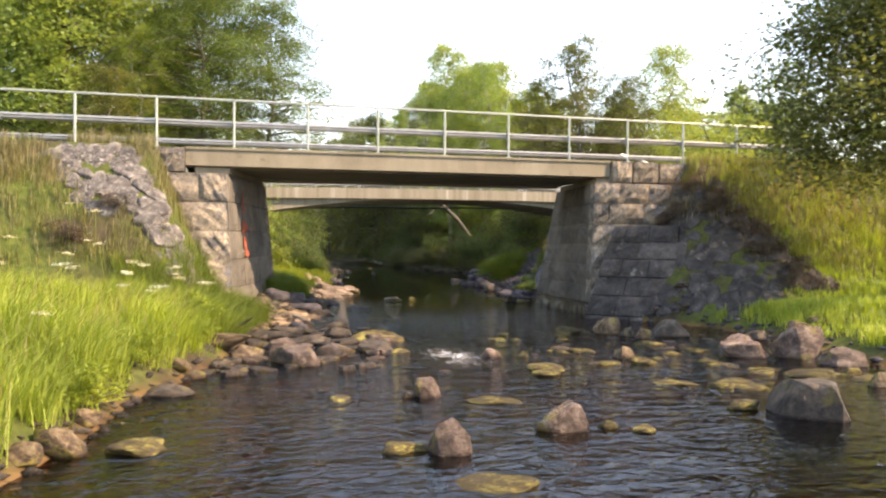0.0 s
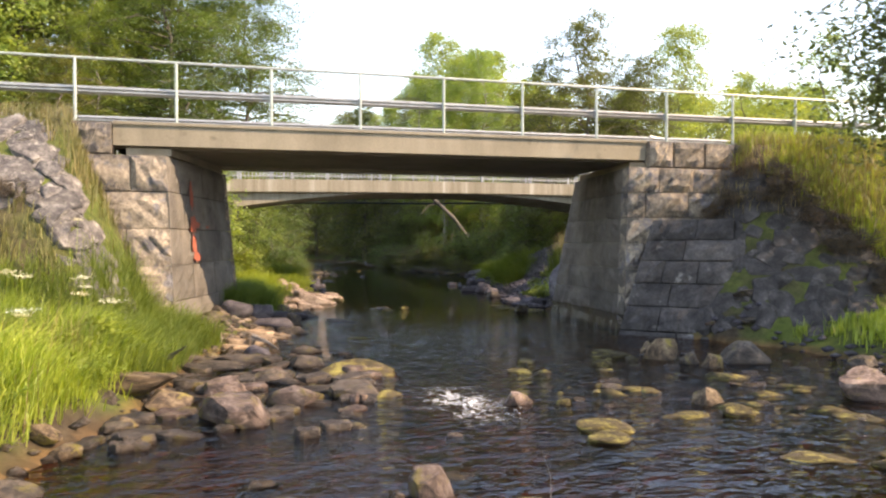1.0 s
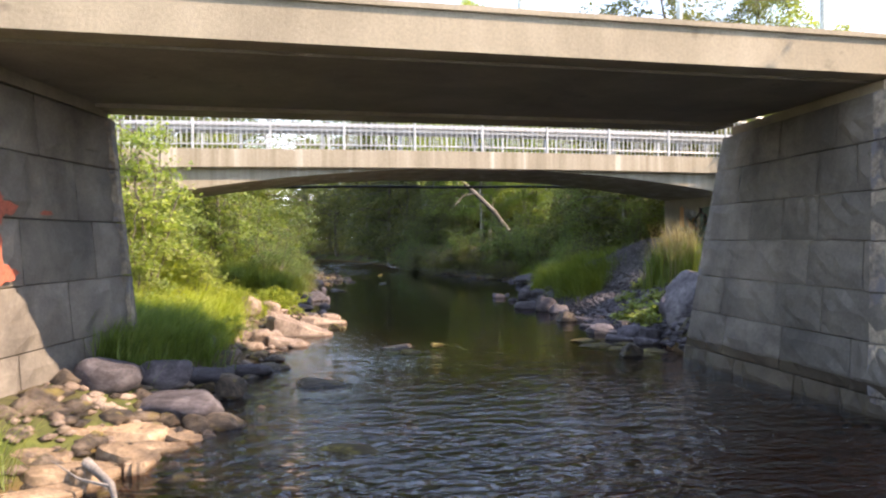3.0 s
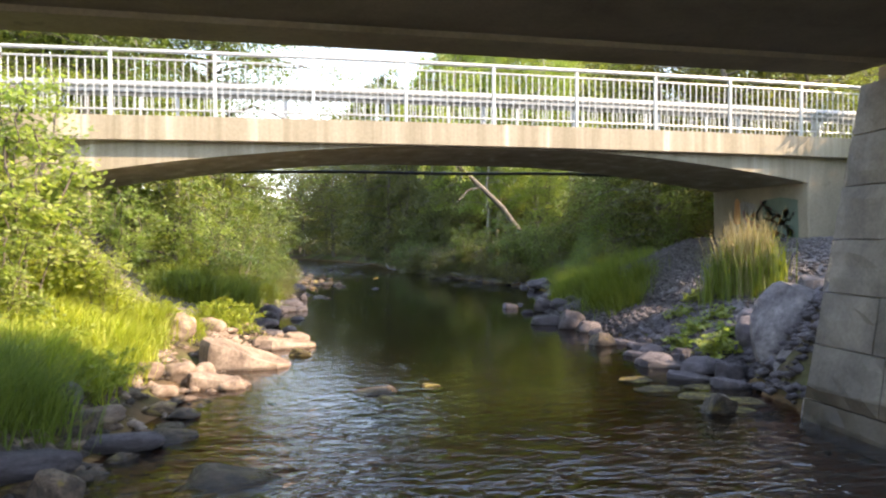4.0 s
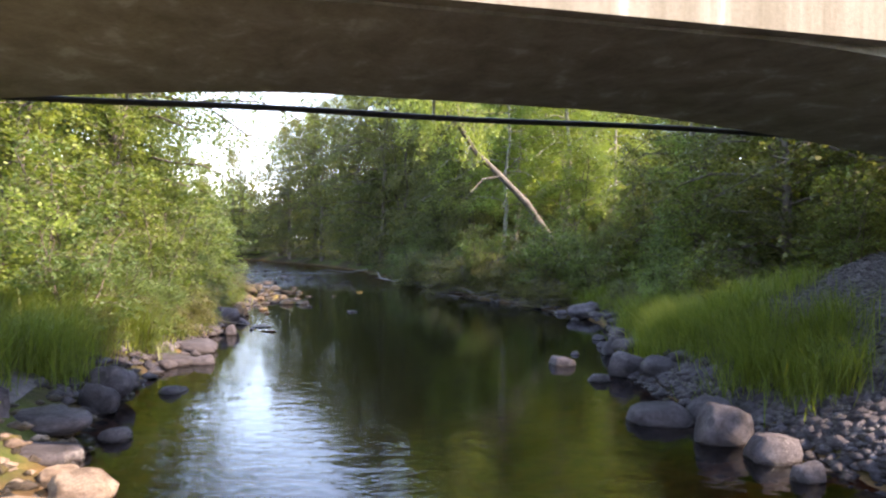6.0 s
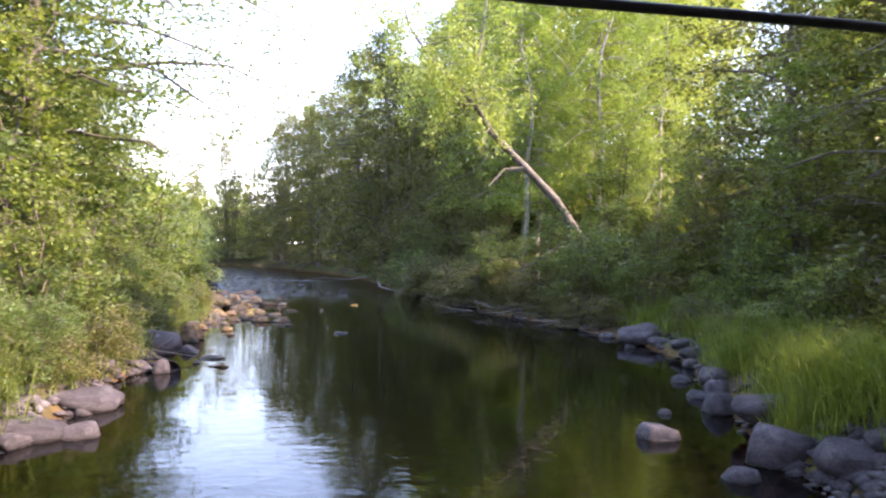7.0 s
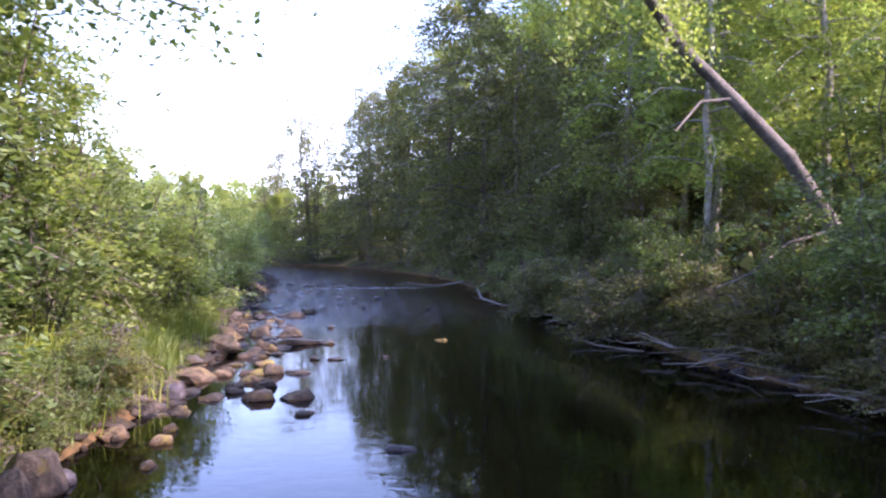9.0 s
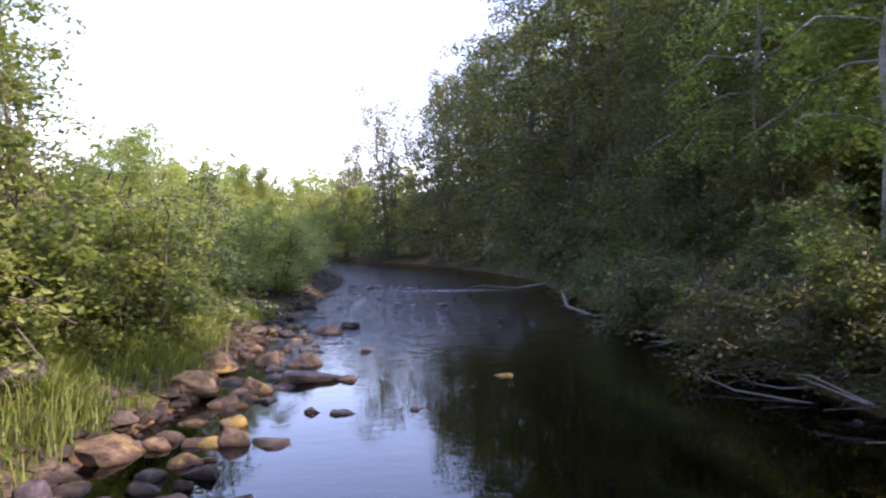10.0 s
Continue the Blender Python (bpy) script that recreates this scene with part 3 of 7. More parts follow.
def abutments():
    rs = np.random.RandomState(5)
    zs = [-0.45, 0.18, 0.86, 1.54, 2.24, 2.94, 3.62]
    fs = [(0, 1, 5, 4), (1, 2, 6, 5), (2, 3, 7, 6), (3, 0, 4, 7), (4, 5, 6, 7), (3, 2, 1, 0)]
    a = thing("stone_abutment", 0, 0, 0, "sunlit lichen-spotted granite block abutment with rough quoins", "bridge abutment", "abutments of the old bridge")
    # rubble core behind the blocks
    vs = [(-3.2, 19.3, -0.6), (-0.02, 19.3, -0.6), (1.25, 23.3, -0.6), (-3.2, 23.3, -0.6), (-3.2, 19.58, 3.63), (-0.2, 19.58, 3.63), (0.88, 23.3, 3.63), (-3.2, 23.3, 3.63)]
    raw("core", vs, fs, M_JOINT, a)
    n0, n1, f0, f1 = (0.14, 19.12, -0.45), (-0.06, 19.40, 3.62), (1.42, 23.42, -0.45), (1.04, 23.42, 3.62)
    ruled_wall(a, rs, n0, n1, (-3.2, 19.12, -0.45), (-3.2, 19.40, 3.62), zs, (0.95, 1.5), 0.03, 0.05, M_STONE, (0, -1, 0), lambda u, z: z > 0.2, ends=(1, 0))
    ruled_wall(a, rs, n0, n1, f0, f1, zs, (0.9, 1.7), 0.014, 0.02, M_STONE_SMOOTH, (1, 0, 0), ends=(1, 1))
    ruled_wall(a, rs, f0, f1, (-1.5, 23.42, -0.45), (-1.5, 23.42, 3.62), zs, (0.9, 1.5), 0.03, 0.06, M_STONE, (0, 1, 0), ends=(1, 0))
    b = thing("stone_abutment", 0, 0, 0, "shaded granite block abutment in even courses, dark at the waterline", "bridge abutment", "abutments of the old bridge")
    vs = [(9.5, 19.2, -0.6), (13.6, 19.2, -0.6), (13.6, 23.4, -0.6), (9.74, 23.4, -0.6), (9.80, 19.44, 3.62), (13.6, 19.44, 3.62), (13.6, 23.4, 3.62), (10.55, 23.4, 3.62)]
    raw("core", vs, fs, M_JOINT, b)
    zb = [-0.45, 0.22, 0.80, 1.36, 1.93, 2.50, 3.06, 3.62]
    n0b, n1b, f0b, f1b = (9.36, 19.02, -0.45), (9.64, 19.24, 3.62), (9.56, 23.5, -0.45), (10.40, 23.5, 3.62)
    ruled_wall(b, rs, n0b, n1b, (13.0, 19.02, -0.45), (13.0, 19.24, 3.62), zb, (0.75, 1.35), 0.035, 0.07, M_STONE, (0, -1, 0), ends=(1, 0))
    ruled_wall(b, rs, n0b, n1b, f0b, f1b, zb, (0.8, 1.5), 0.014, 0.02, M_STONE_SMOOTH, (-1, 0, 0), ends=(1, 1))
    ruled_wall(b, rs, f0b, f1b, (12.8, 23.5, -0.45), (12.8, 23.5, 3.62), zb, (0.9, 1.5), 0.03, 0.06, M_STONE, (0, 1, 0), ends=(1, 0))
    # bearing strips between stone and deck, and the parapet stones beside the deck
    for who, xa, xb, w in ((a, 0.02, 0.98, -0.8), (b, 9.86, 10.44, 0.8)):
        vs = [(xa, 19.60, 3.635), (xb, 23.30, 3.635), (xb + w, 23.30, 3.635), (xa + w, 19.60, 3.635)]
        vs += [(x, y, 3.77) for x, y, z in vs]
        raw("bearing_strip", vs, [(0, 1, 5, 4), (1, 2, 6, 5), (2, 3, 7, 6), (3, 0, 4, 7), (4, 5, 6, 7), (3, 2, 1, 0)], M_CONCRETE, who)
    for who, x, w, z0, z1 in ((a, -1.84, 0.83, 3.64, 4.22), (a, -2.75, 0.9, 3.64, 4.22), (b, 10.26, 0.60, 3.66, 4.24), (b, 10.90, 0.78, 3.66, 4.24), (b, 11.72, 0.95, 3.66, 4.22)):
        v, f = stone_block(w, z1 - z0, 0.6, rs, 0.04, 6, 4, 0.07)
        ob = raw("parapet_stone", v, f, M_STONE, who)
        ob.location = (x, 19.40, z0)
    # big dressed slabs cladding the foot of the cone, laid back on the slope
    ruled_wall(b, rs, (8.78, 18.5, -0.45), (10.15, 19.1, 2.45), (11.75, 15.2, -0.45), (12.75, 17.25, 2.45), [-0.45, 0.10, 0.60, 1.08, 1.55, 2.0, 2.45], (0.8, 1.6), 0.03, 0.04, M_PITCH_SHADED, (-0.6, -0.7, 0.4), lambda u, z: z < 1.7 or u < 2.6, name="facing_slab", d=0.45, joint=0.012)
    # faded red paint daubed on the stone under the bridge
    face = (n0, n1, f0, f1)
    for u, z, w, h in ((1.33, 2.92, 0.28, 0.62), (1.36, 2.33, 0.5, 0.42), (1.5, 2.36, 0.6, 0.22), (1.34, 1.92, 0.3, 0.50), (1.44, 1.68, 0.55, 0.24), (2.35, 2.30, 0.30, 0.07)):
        paint_blot("paint_mark", face, u, z, w, h, rs, M_RED, a, "faded red spray paint")
    return a, b


def deck_slab(name, xs, top, bottom, y0, y1, material, parent, label=""):
    """A slab whose top and underside follow curves along x."""
    vs, fs = [], []
    for x in xs:
        vs += [(x, y0, bottom(x)), (x, y0, top(x)), (x, y1, top(x)), (x, y1, bottom(x))]
    for i in range(len(xs) - 1):
        for k in range(4):
            a, b = i * 4 + k, i * 4 + (k + 1) % 4
            fs.append((a, a + 4, b + 4, b))
    fs.append((0, 1, 2, 3))
    n = len(vs)
    fs.append((n - 1, n - 2, n - 3, n - 4))
    return raw(name, vs, fs, material, parent, label)


def z1_top(x):
    return 4.25 + 0.0 * x


def old_bridge():
    br = thing("road_bridge", 0, 0, 0, "short concrete slab road bridge on granite abutments", "bridge")
    xs = np.linspace(-1.0, 10.22, 12)
    deck_slab("edge_beam", xs, lambda x: z1_top(x) - 0.055, lambda x: z1_top(x) - 0.445, 19.50, 19.86, M_CONCRETE, br, "weather-streaked concrete edge beam")
    deck_slab("coping", xs, lambda x: z1_top(x), lambda x: z1_top(x) - 0.055, 19.46, 19.90, M_CONCRETE, br)
    deck_slab("deck", xs, lambda x: z1_top(x) - 0.03, lambda x: z1_top(x) - 0.475, 19.86, 22.95, M_CONCRETE_DARK, br, "dark blotched concrete soffit")
    deck_slab("edge_beam", xs, lambda x: z1_top(x), lambda x: z1_top(x) - 0.53, 22.95, 23.55, M_CONCRETE, br)
    # the carriageway on both sides of the opening
    road = deck_slab("road", np.linspace(-80, 100, 60), lambda x: 4.262, lambda x: 4.19, 20.1, 22.8, M_ASPHALT, None)
    tagged(road, "narrow worn asphalt road over the bridge", "road", kind="structure")
    # hand railing on the near edge
    r = thing("bridge_railing", 0, 0, 0, "grey-green galvanised steel railing with round posts", "railing")
    x0, step = 5.47 - 7 * 1.782, 1.782
    posts = [x0 + step * k for k in range(14)]
    for x in posts:
        v, f = tube_data([(x, 19.60, z1_top(x) - 0.05), (x, 19.60, z1_top(x) + 1.16)], [0.030, 0.030], 8)
        p = raw("post", v, f, M_PAINT_GREEN, r)
        box("base_plate", x - 0.07, 19.53, z1_top(x) + 0.001, x + 0.07, 19.67, z1_top(x) + 0.018, M_PAINT_GREEN, r)
        box("bracket", x - 0.03, 19.62, z1_top(x) + 0.50, x + 0.03, 19.70, z1_top(x) + 0.66, M_GALV, r)
    xs2 = np.linspace(posts[0] - 0.6, posts[-1], 30)
    v, f = tube_data([(x, 19.60, z1_top(x) + 1.17) for x in xs2] + [(posts[-1] + 1.2, 19.62, z1_top(14) + 0.75)], [0.028] * 31, 8)
    raw("top_rail", v, f, M_PAINT_GREEN, r)
    for y, nm, lab in ((19.74, "guard_rail", "galvanised corrugated steel guard rail behind the railing"), (22.95, "guard_rail", "galvanised corrugated steel guard rail with low posts")):
        g = thing(nm, 0, 0, 0, lab, "guard rail", "guard rails of the old bridge")
        s = 1 if y > 21 else -1
        prof = [(0.0, 0.0), (0.02, 0.055), (0.075, 0.085), (0.075, 0.135), (0.02, 0.16), (0.02, 0.19), (0.075, 0.215), (0.075, 0.265), (0.02, 0.295), (0.0, 0.35)]
        xr = np.linspace(-9, 22, 40)
        vs, fs = [], []
        base = 0.52 if s < 0 else 0.45
        for x in xr:
            for (dy, dz) in prof:
                vs.append((x, y + s * -dy if s > 0 else y - dy, z1_top(x) + base + dz * 0.46))
        m = len(prof)
        for i in range(len(xr) - 1):
            for k in range(m - 1):
                fs.append((i * m + k, (i + 1) * m + k, (i + 1) * m + k + 1, i * m + k + 1))
        beam = raw("beam", vs, fs, M_GALV, g)
        sol = beam.modifiers.new("thickness", "SOLIDIFY")
        sol.thickness = 0.004
        for k in range(8):
            x = -8.0 + 4.0 * k
            box("splice_plate", x - 0.14, y + 0.004 if s < 0 else y - 0.008, z1_top(x) + base + 0.02, x + 0.14, y + 0.008 if s < 0 else y - 0.004, z1_top(x) + base + 0.14, M_GALV, g)
        if s > 0:
            for k in range(16):
                x = -8.2 + 1.9 * k
                box("post", x - 0.03, y + 0.02, z1_top(x) - 0.03, x + 0.03, y + 0.09, z1_top(x) + 0.62, M_GALV, g)
            v, f = tube_data([(12.4, y, z1_top(0) + 0.62), (13.2, y, z1_top(0) + 0.42), (14.6, y, z1_top(0) + 0.02)], [0.05, 0.05, 0.05], 6)
            raw("end_piece", v, f, M_GALV, g)
    return br


def z2_top(x):
    return 4.125 - 0.0009 * (x - 9.0) ** 2


def arch(x):
    return 3.70 - 0.0118 * (x - 8.3) ** 2


def new_bridge():
    br = thing("footbridge", 0, 0, 0, "pale concrete bridge with a shallow arched underside", "bridge")
    xs = np.linspace(-9, 24, 34)
    deck_slab("edge_beam", xs, lambda x: z2_top(x) - 0.02, lambda x: z2_top(x) - 0.43, 30.25, 30.53, M_CONCRETE_PALE, br, "pale concrete edge beam with water streaks")
    deck_slab("edge_beam", xs, lambda x: z2_top(x) - 0.02, lambda x: z2_top(x) - 0.43, 33.75, 34.05, M_CONCRETE_PALE, br)
    deck_slab("walkway", xs, lambda x: z2_top(x) - 0.06, lambda x: z2_top(x) - 0.20, 30.53, 33.75, M_ASPHALT, br)
    xa = np.linspace(-0.6, 15.35, 30)
    deck_slab("arch_slab", xa, lambda x: z2_top(x) - 0.205, lambda x: min(arch(x), z2_top(x) - 0.46), 30.42, 33.9, M_CONCRETE_PALE, br, "smooth grey arched concrete underside")
    for x0, x1, lab in ((-2.4, -0.6, ""), (15.35, 17.2, "")):
        box("abutment", x0, 30.42, -0.5, x1, 33.9, z2_top((x0 + x1) / 2) - 0.42, M_CONCRETE, br, 0.02)
    for y in (30.375, 33.9):
        r = thing("bridge_railing", 0, 0, 0, "pale galvanised steel railing with close upright bars", "railing", "railings of the arched bridge")
        posts = [6.657 + 1.696 * k for k in range(-8, 9)]
        bar_bm = box_bm(bmesh.new(), -0.009, -0.009, 0.0, 0.009, 0.009, 0.86)
        bar = part("bar", bar_bm, M_WHITE_STEEL, r)
        first = True
        for k, x in enumerate(posts):
            zt = z2_top(x)
            box("post", x - 0.03, y - 0.03, zt - 0.03, x + 0.03, y + 0.03, zt + 1.08, M_WHITE_STEEL, r, 0.006)
            if k + 1 < len(posts):
                for j in range(1, 13):
                    xb = x + 1.696 * j / 13
                    o = bar if first else bar.copy()
                    if not first:
                        scene.collection.objects.link(o)
                    first = False
                    o.location = (xb, y, z2_top(xb) + 0.10)
        for dz, rr, nm in ((1.10, 0.036, "top_rail"), (0.96, 0.018, "upper_rail"), (0.10, 0.018, "lower_rail")):
            pts = [(x, y, z2_top(x) + dz) for x in posts]
            v, f = tube_data(pts, [rr] * len(pts), 8)
            raw(nm, v, f, M_WHITE_STEEL, r)
    g = thing("guard_rail", 0, 0, 0, "galvanised guard rail along the arched bridge", "guard rail")
    xr = np.linspace(-8, 22, 40)
    prof = [(0.0, 0.0), (0.02, 0.05), (0.075, 0.08), (0.075, 0.12), (0.02, 0.15), (0.02, 0.17), (0.075, 0.2), (0.075, 0.24), (0.0, 0.31)]
    vs, fs = [], []
    for x in xr:
        for dy, dz in prof:
            vs.append((x, 30.85 - dy, z2_top(x) + 0.40 + dz * 0.9))
    m = len(prof)
    for i in range(len(xr) - 1):
        for k in range(m - 1):
            fs.append((i * m + k, (i + 1) * m + k, (i + 1) * m + k + 1, i * m + k + 1))
    beam = raw("beam", vs, fs, M_GALV, g)
    beam.modifiers.new("thickness", "SOLIDIFY").thickness = 0.004
    for k in range(15):
        x = -6.9 + 1.9 * k
        box("post", x - 0.03, 30.86, z2_top(x) - 0.06, x + 0.03, 30.93, z2_top(x) + 0.68, M_GALV, g)
    # the pipe slung along the far side
    pipe = thing("pipe", 0, 0, 0, "black plastic pipe slung under the bridge's far edge", "pipe")
    px = np.linspace(-1.5, 15.0, 24)
    v, f = tube_data([(x, 34.12, 3.45 + 0.012 * math.sin(x * 1.3) + 0.007 * x) for x in px], [0.038] * 24, 10)
    raw("tube", v, f, M_BLACK, pipe, smooth=True)
    for x in (1.0, 4.5, 8.0, 11.5):
        box("hanger", x - 0.015, 34.105, 3.45, x + 0.015, 34.135, 3.75, M_GALV, pipe)


M_RED = grained("faded_red_paint", [(0.3, (0.24, 0.085, 0.055)), (0.7, (0.4, 0.1, 0.06))], 6.0, 40, 0.9, 0.004)
abutments()
old_bridge()
new_bridge()


# ---- plants ----
M_DRYLEAF = leafy("dry_brown_leaves", (0.07, 0.05, 0.035), (0.2, 0.145, 0.09), (1.2, 1.0, 0.7), 0.3)


def leaf_cards(P, rs, size, up=0.35, droop=0.0, slim=0.55, tri=False):
    """Four-cornered leaves at the places P, each turned its own way."""
    n = len(P)
    nr = rs.normal(size=(n, 3))
    nr[:, 2] = np.abs(nr[:, 2]) + up
    nr /= np.linalg.norm(nr, axis=1)[:, None]
    a = rs.normal(size=(n, 3))
    a[:, 2] -= droop
    a -= nr * np.sum(a * nr, 1)[:, None]
    a /= np.linalg.norm(a, axis=1)[:, None] + 1e-9
    b = np.cross(nr, a)
    s = size * rs.uniform(0.65, 1.35, n)[:, None]
    out = np.empty((n, 4, 3))
    out[:, 0] = P - a * s * 0.5
    out[:, 1] = P + b * s * 0.5 * slim - nr * s * 0.06
    out[:, 2] = P + a * s * 0.5
    out[:, 3] = P - b * s * 0.5 * slim - nr * s * 0.06
    if tri:
        out[:, 1] = P + b * s * 0.6 * slim - a * s * 0.25
        out[:, 3] = P - b * s * 0.6 * slim - a * s * 0.25
        return out[:, 1:].reshape(-1, 3)
    return out.reshape(-1, 3)


def grow(rs, h, crown_base, radius, trunk_r, limbs, shape, lean=(0, 0), droop=0.0, twigs=5, stems=1):
    """Trunk and limbs as tubes and the places where leaf clusters sit. shape(t) gives the crown's radius share at crown height t."""
    tubes, spots = [], []
    for s in range(stems):
        ph = rs.uniform(0, 6.28)
        spread = 0 if stems == 1 else rs.uniform(0.1, 0.35) * h
        hh = h if s == 0 else h * rs.uniform(0.65, 0.98)
        base = Vector((rs.uniform(-1, 1), rs.uniform(-1, 1), 0)) * (0.0 if stems == 1 else 0.25)
        path, rad = [], []
        N = 9
        wob = rs.normal(size=(N + 1, 2)) * 0.022 * hh
        for i in range(N + 1):
            t = i / N
            path.append(base + Vector((lean[0] * t ** 1.3 + math.cos(ph) * spread * t + wob[i][0] * t, lean[1] * t ** 1.3 + math.sin(ph) * spread * t + wob[i][1] * t, hh * t - (0.25 if i == 0 else 0))))
            rad.append(max(0.012, trunk_r * (1.25 if i == 0 else 1) * (1 - t) ** 0.8 * (1 if s == 0 else 0.75)))
        tubes.append(tube_data(path, rad, 7 if h > 4 else 4))
        nl = limbs if stems == 1 else max(5, limbs // stems)
        for k in range(nl):
            t = crown_base + (1 - crown_base) * ((k + rs.uniform(0, 1)) / nl)
            f = t * N
            i = min(int(f), N - 1)
            p0 = path[i].lerp(path[i + 1], f - i)
            az = k * 2.4 + rs.uniform(-0.5, 0.5)
            ct = (t - crown_base) / (1 - crown_base)
            ln = radius * shape(ct) * rs.uniform(0.65, 1.15)
            rise = rs.uniform(0.15, 0.6) * (1 - 0.3 * ct)
            pts = []
            for j in range(5):
                q = j / 4
                pts.append(p0 + Vector((math.cos(az) * ln * q, math.sin(az) * ln * q, ln * (rise * q - (0.35 + droop) * q * q))) + Vector(rs.normal(size=3)) * 0.05 * ln * q)
            r0 = min(rad[i] * 0.42, 0.012 + 0.009 * ln)
            tubes.append(tube_data(pts, [r0 * (1 - 0.85 * j / 4) + 0.003 for j in range(5)], 4 if h > 4 else 3, False))
            for w in range(twigs):
                q = 0.2 + 0.8 * (w + rs.uniform(0, 1)) / twigs
                jf = min(q * 4, 3.999)
                c = pts[int(jf)].lerp(pts[int(jf) + 1], jf - int(jf))
                d = Vector(rs.normal(size=3))
                d.z = d.z * 0.6 - droop
                tl = rs.uniform(0.25, 0.6) * (0.25 + 0.16 * ln)
                e = c + d.normalized() * tl * 1.6
                tubes.append(tube_data([c, e], [0.008, 0.003], 3, False))
                spots.append((c.lerp(e, 0.6), tl))
    return join(tubes), spots


def foliage(rs, spots, per, spread, droop=0.0, flat=0.3):
    """Leaf places in thin tilted sprays, one for each twig."""
    pts = []
    for c, tl in spots:
        n = max(3, int(per * rs.uniform(0.5, 1.4)))
        q = rs.normal(size=(n, 3)) * (spread * 0.78 * (0.6 + 0.6 * tl))
        q[:, 2] *= flat
        tilt = rs.normal(size=2) * 0.35
        q[:, 2] += q[:, 0] * tilt[0] + q[:, 1] * tilt[1] - 0.25 * np.hypot(q[:, 0], q[:, 1])
        if droop:
            q[:, 2] -= np.abs(rs.normal(size=n)) * droop
        pts.append(q + np.array(c))
    return np.concatenate(pts)


SHAPES = {
    "round": lambda t: 0.45 + 0.75 * math.sin(math.pi * min(1, 0.12 + t * 0.85)) - 0.25 * t,
    "cone": lambda t: max(0.12, 1.05 - 0.92 * t),
    "tall": lambda t: 0.35 + 0.65 * math.sin(math.pi * (0.2 + 0.72 * t)),
    "bush": lambda t: 0.85 - 0.35 * t,
}
STOCK = {}


def stock_tree(key, name, label, h, base, r, trunk, limbs, shape, leafm, bark, per, spread, size, droop=0.0, stems=1, lean=(0, 0), twigs=5, seed=1, category="tree", slim=0.6, tri=False, flat=0.5):
    rs = np.random.RandomState(seed)
    t = thing(name, 0, 0, 0, label, category)
    (v, f), spots = grow(rs, h, base, r, trunk, limbs, SHAPES[shape], lean, droop, twigs, stems)
    raw("trunk" if category == "tree" else "stem", v, f, bark, t, smooth=True)
    P = foliage(rs, spots, per, spread, droop * 0.5, flat)
    P = P[P[:, 2] > 0.05]
    quads("crown", leaf_cards(P, rs, size, 1.3, droop * 2, slim, tri), 3 if tri else 4, leafm, t)
    STOCK[key] = [t, False, h]
    return t


def plant(key, x, y, h, rz=0.0, wide=1.0, sink=0.1, z=None, group=""):
    base, used, h0 = STOCK[key]
    s = h / h0
    m = pose(x, y, (seat(x, y) if z is None else z) - sink, 0, 0, rz) @ Matrix.Diagonal((s * wide, s * wide, s, 1))
    if not used:
        STOCK[key][1] = True
        base.matrix_basis = m
        ob = base
    else:
        ob = copy_thing(base, Matrix())
        ob.matrix_basis = m
    if group:
        ob["group"] = group
    return ob


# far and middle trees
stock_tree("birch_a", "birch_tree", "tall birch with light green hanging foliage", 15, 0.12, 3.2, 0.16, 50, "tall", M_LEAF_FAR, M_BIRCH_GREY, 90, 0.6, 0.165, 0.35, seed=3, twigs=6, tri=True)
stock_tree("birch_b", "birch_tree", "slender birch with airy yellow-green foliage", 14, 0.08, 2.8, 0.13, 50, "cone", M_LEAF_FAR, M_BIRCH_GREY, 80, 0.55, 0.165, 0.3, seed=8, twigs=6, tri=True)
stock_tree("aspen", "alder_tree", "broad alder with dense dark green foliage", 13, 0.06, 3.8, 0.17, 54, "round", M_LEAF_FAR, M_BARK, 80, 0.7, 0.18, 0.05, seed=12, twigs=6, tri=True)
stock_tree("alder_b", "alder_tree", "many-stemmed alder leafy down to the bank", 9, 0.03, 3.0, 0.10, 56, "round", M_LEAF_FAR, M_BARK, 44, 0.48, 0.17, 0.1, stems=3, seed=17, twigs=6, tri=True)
# the ones that stand close to the stream
stock_tree("birch_n", "birch_tree", "sunlit birch with fine light green foliage", 14, 0.10, 3.0, 0.15, 56, "tall", M_LEAF_BIRCH, M_BIRCH_GREY, 85, 0.4, 0.105, 0.35, seed=51, twigs=7, tri=True)
stock_tree("birch_y", "birch_tree", "slender pale-stemmed birch with sunlit yellow-green foliage", 14, 0.22, 2.3, 0.11, 50, "tall", M_LEAF_YELLOW, M_BIRCH, 80, 0.38, 0.11, 0.4, seed=52, twigs=6, tri=True)
stock_tree("alder_n", "alder_tree", "leafy alder leaning over the stream", 12, 0.05, 3.7, 0.15, 60, "round", M_LEAF_ALDER, M_BARK, 56, 0.42, 0.14, 0.1, seed=53, twigs=7, tri=True)
stock_tree("alder_l", "alder_tree", "broad-leaved alder hanging over the stream", 12, 0.14, 3.7, 0.15, 84, "round", M_LEAF_BANK, M_BARK, 110, 0.5, 0.085, 0.1, seed=58, twigs=9)
stock_tree("alder_m", "alder_tree", "many-stemmed bright alder leafy to the ground", 8, 0.03, 3.0, 0.09, 60, "bush", M_LEAF_BIRCH, M_BARK, 26, 0.38, 0.14, 0.1, stems=4, seed=57, twigs=7)
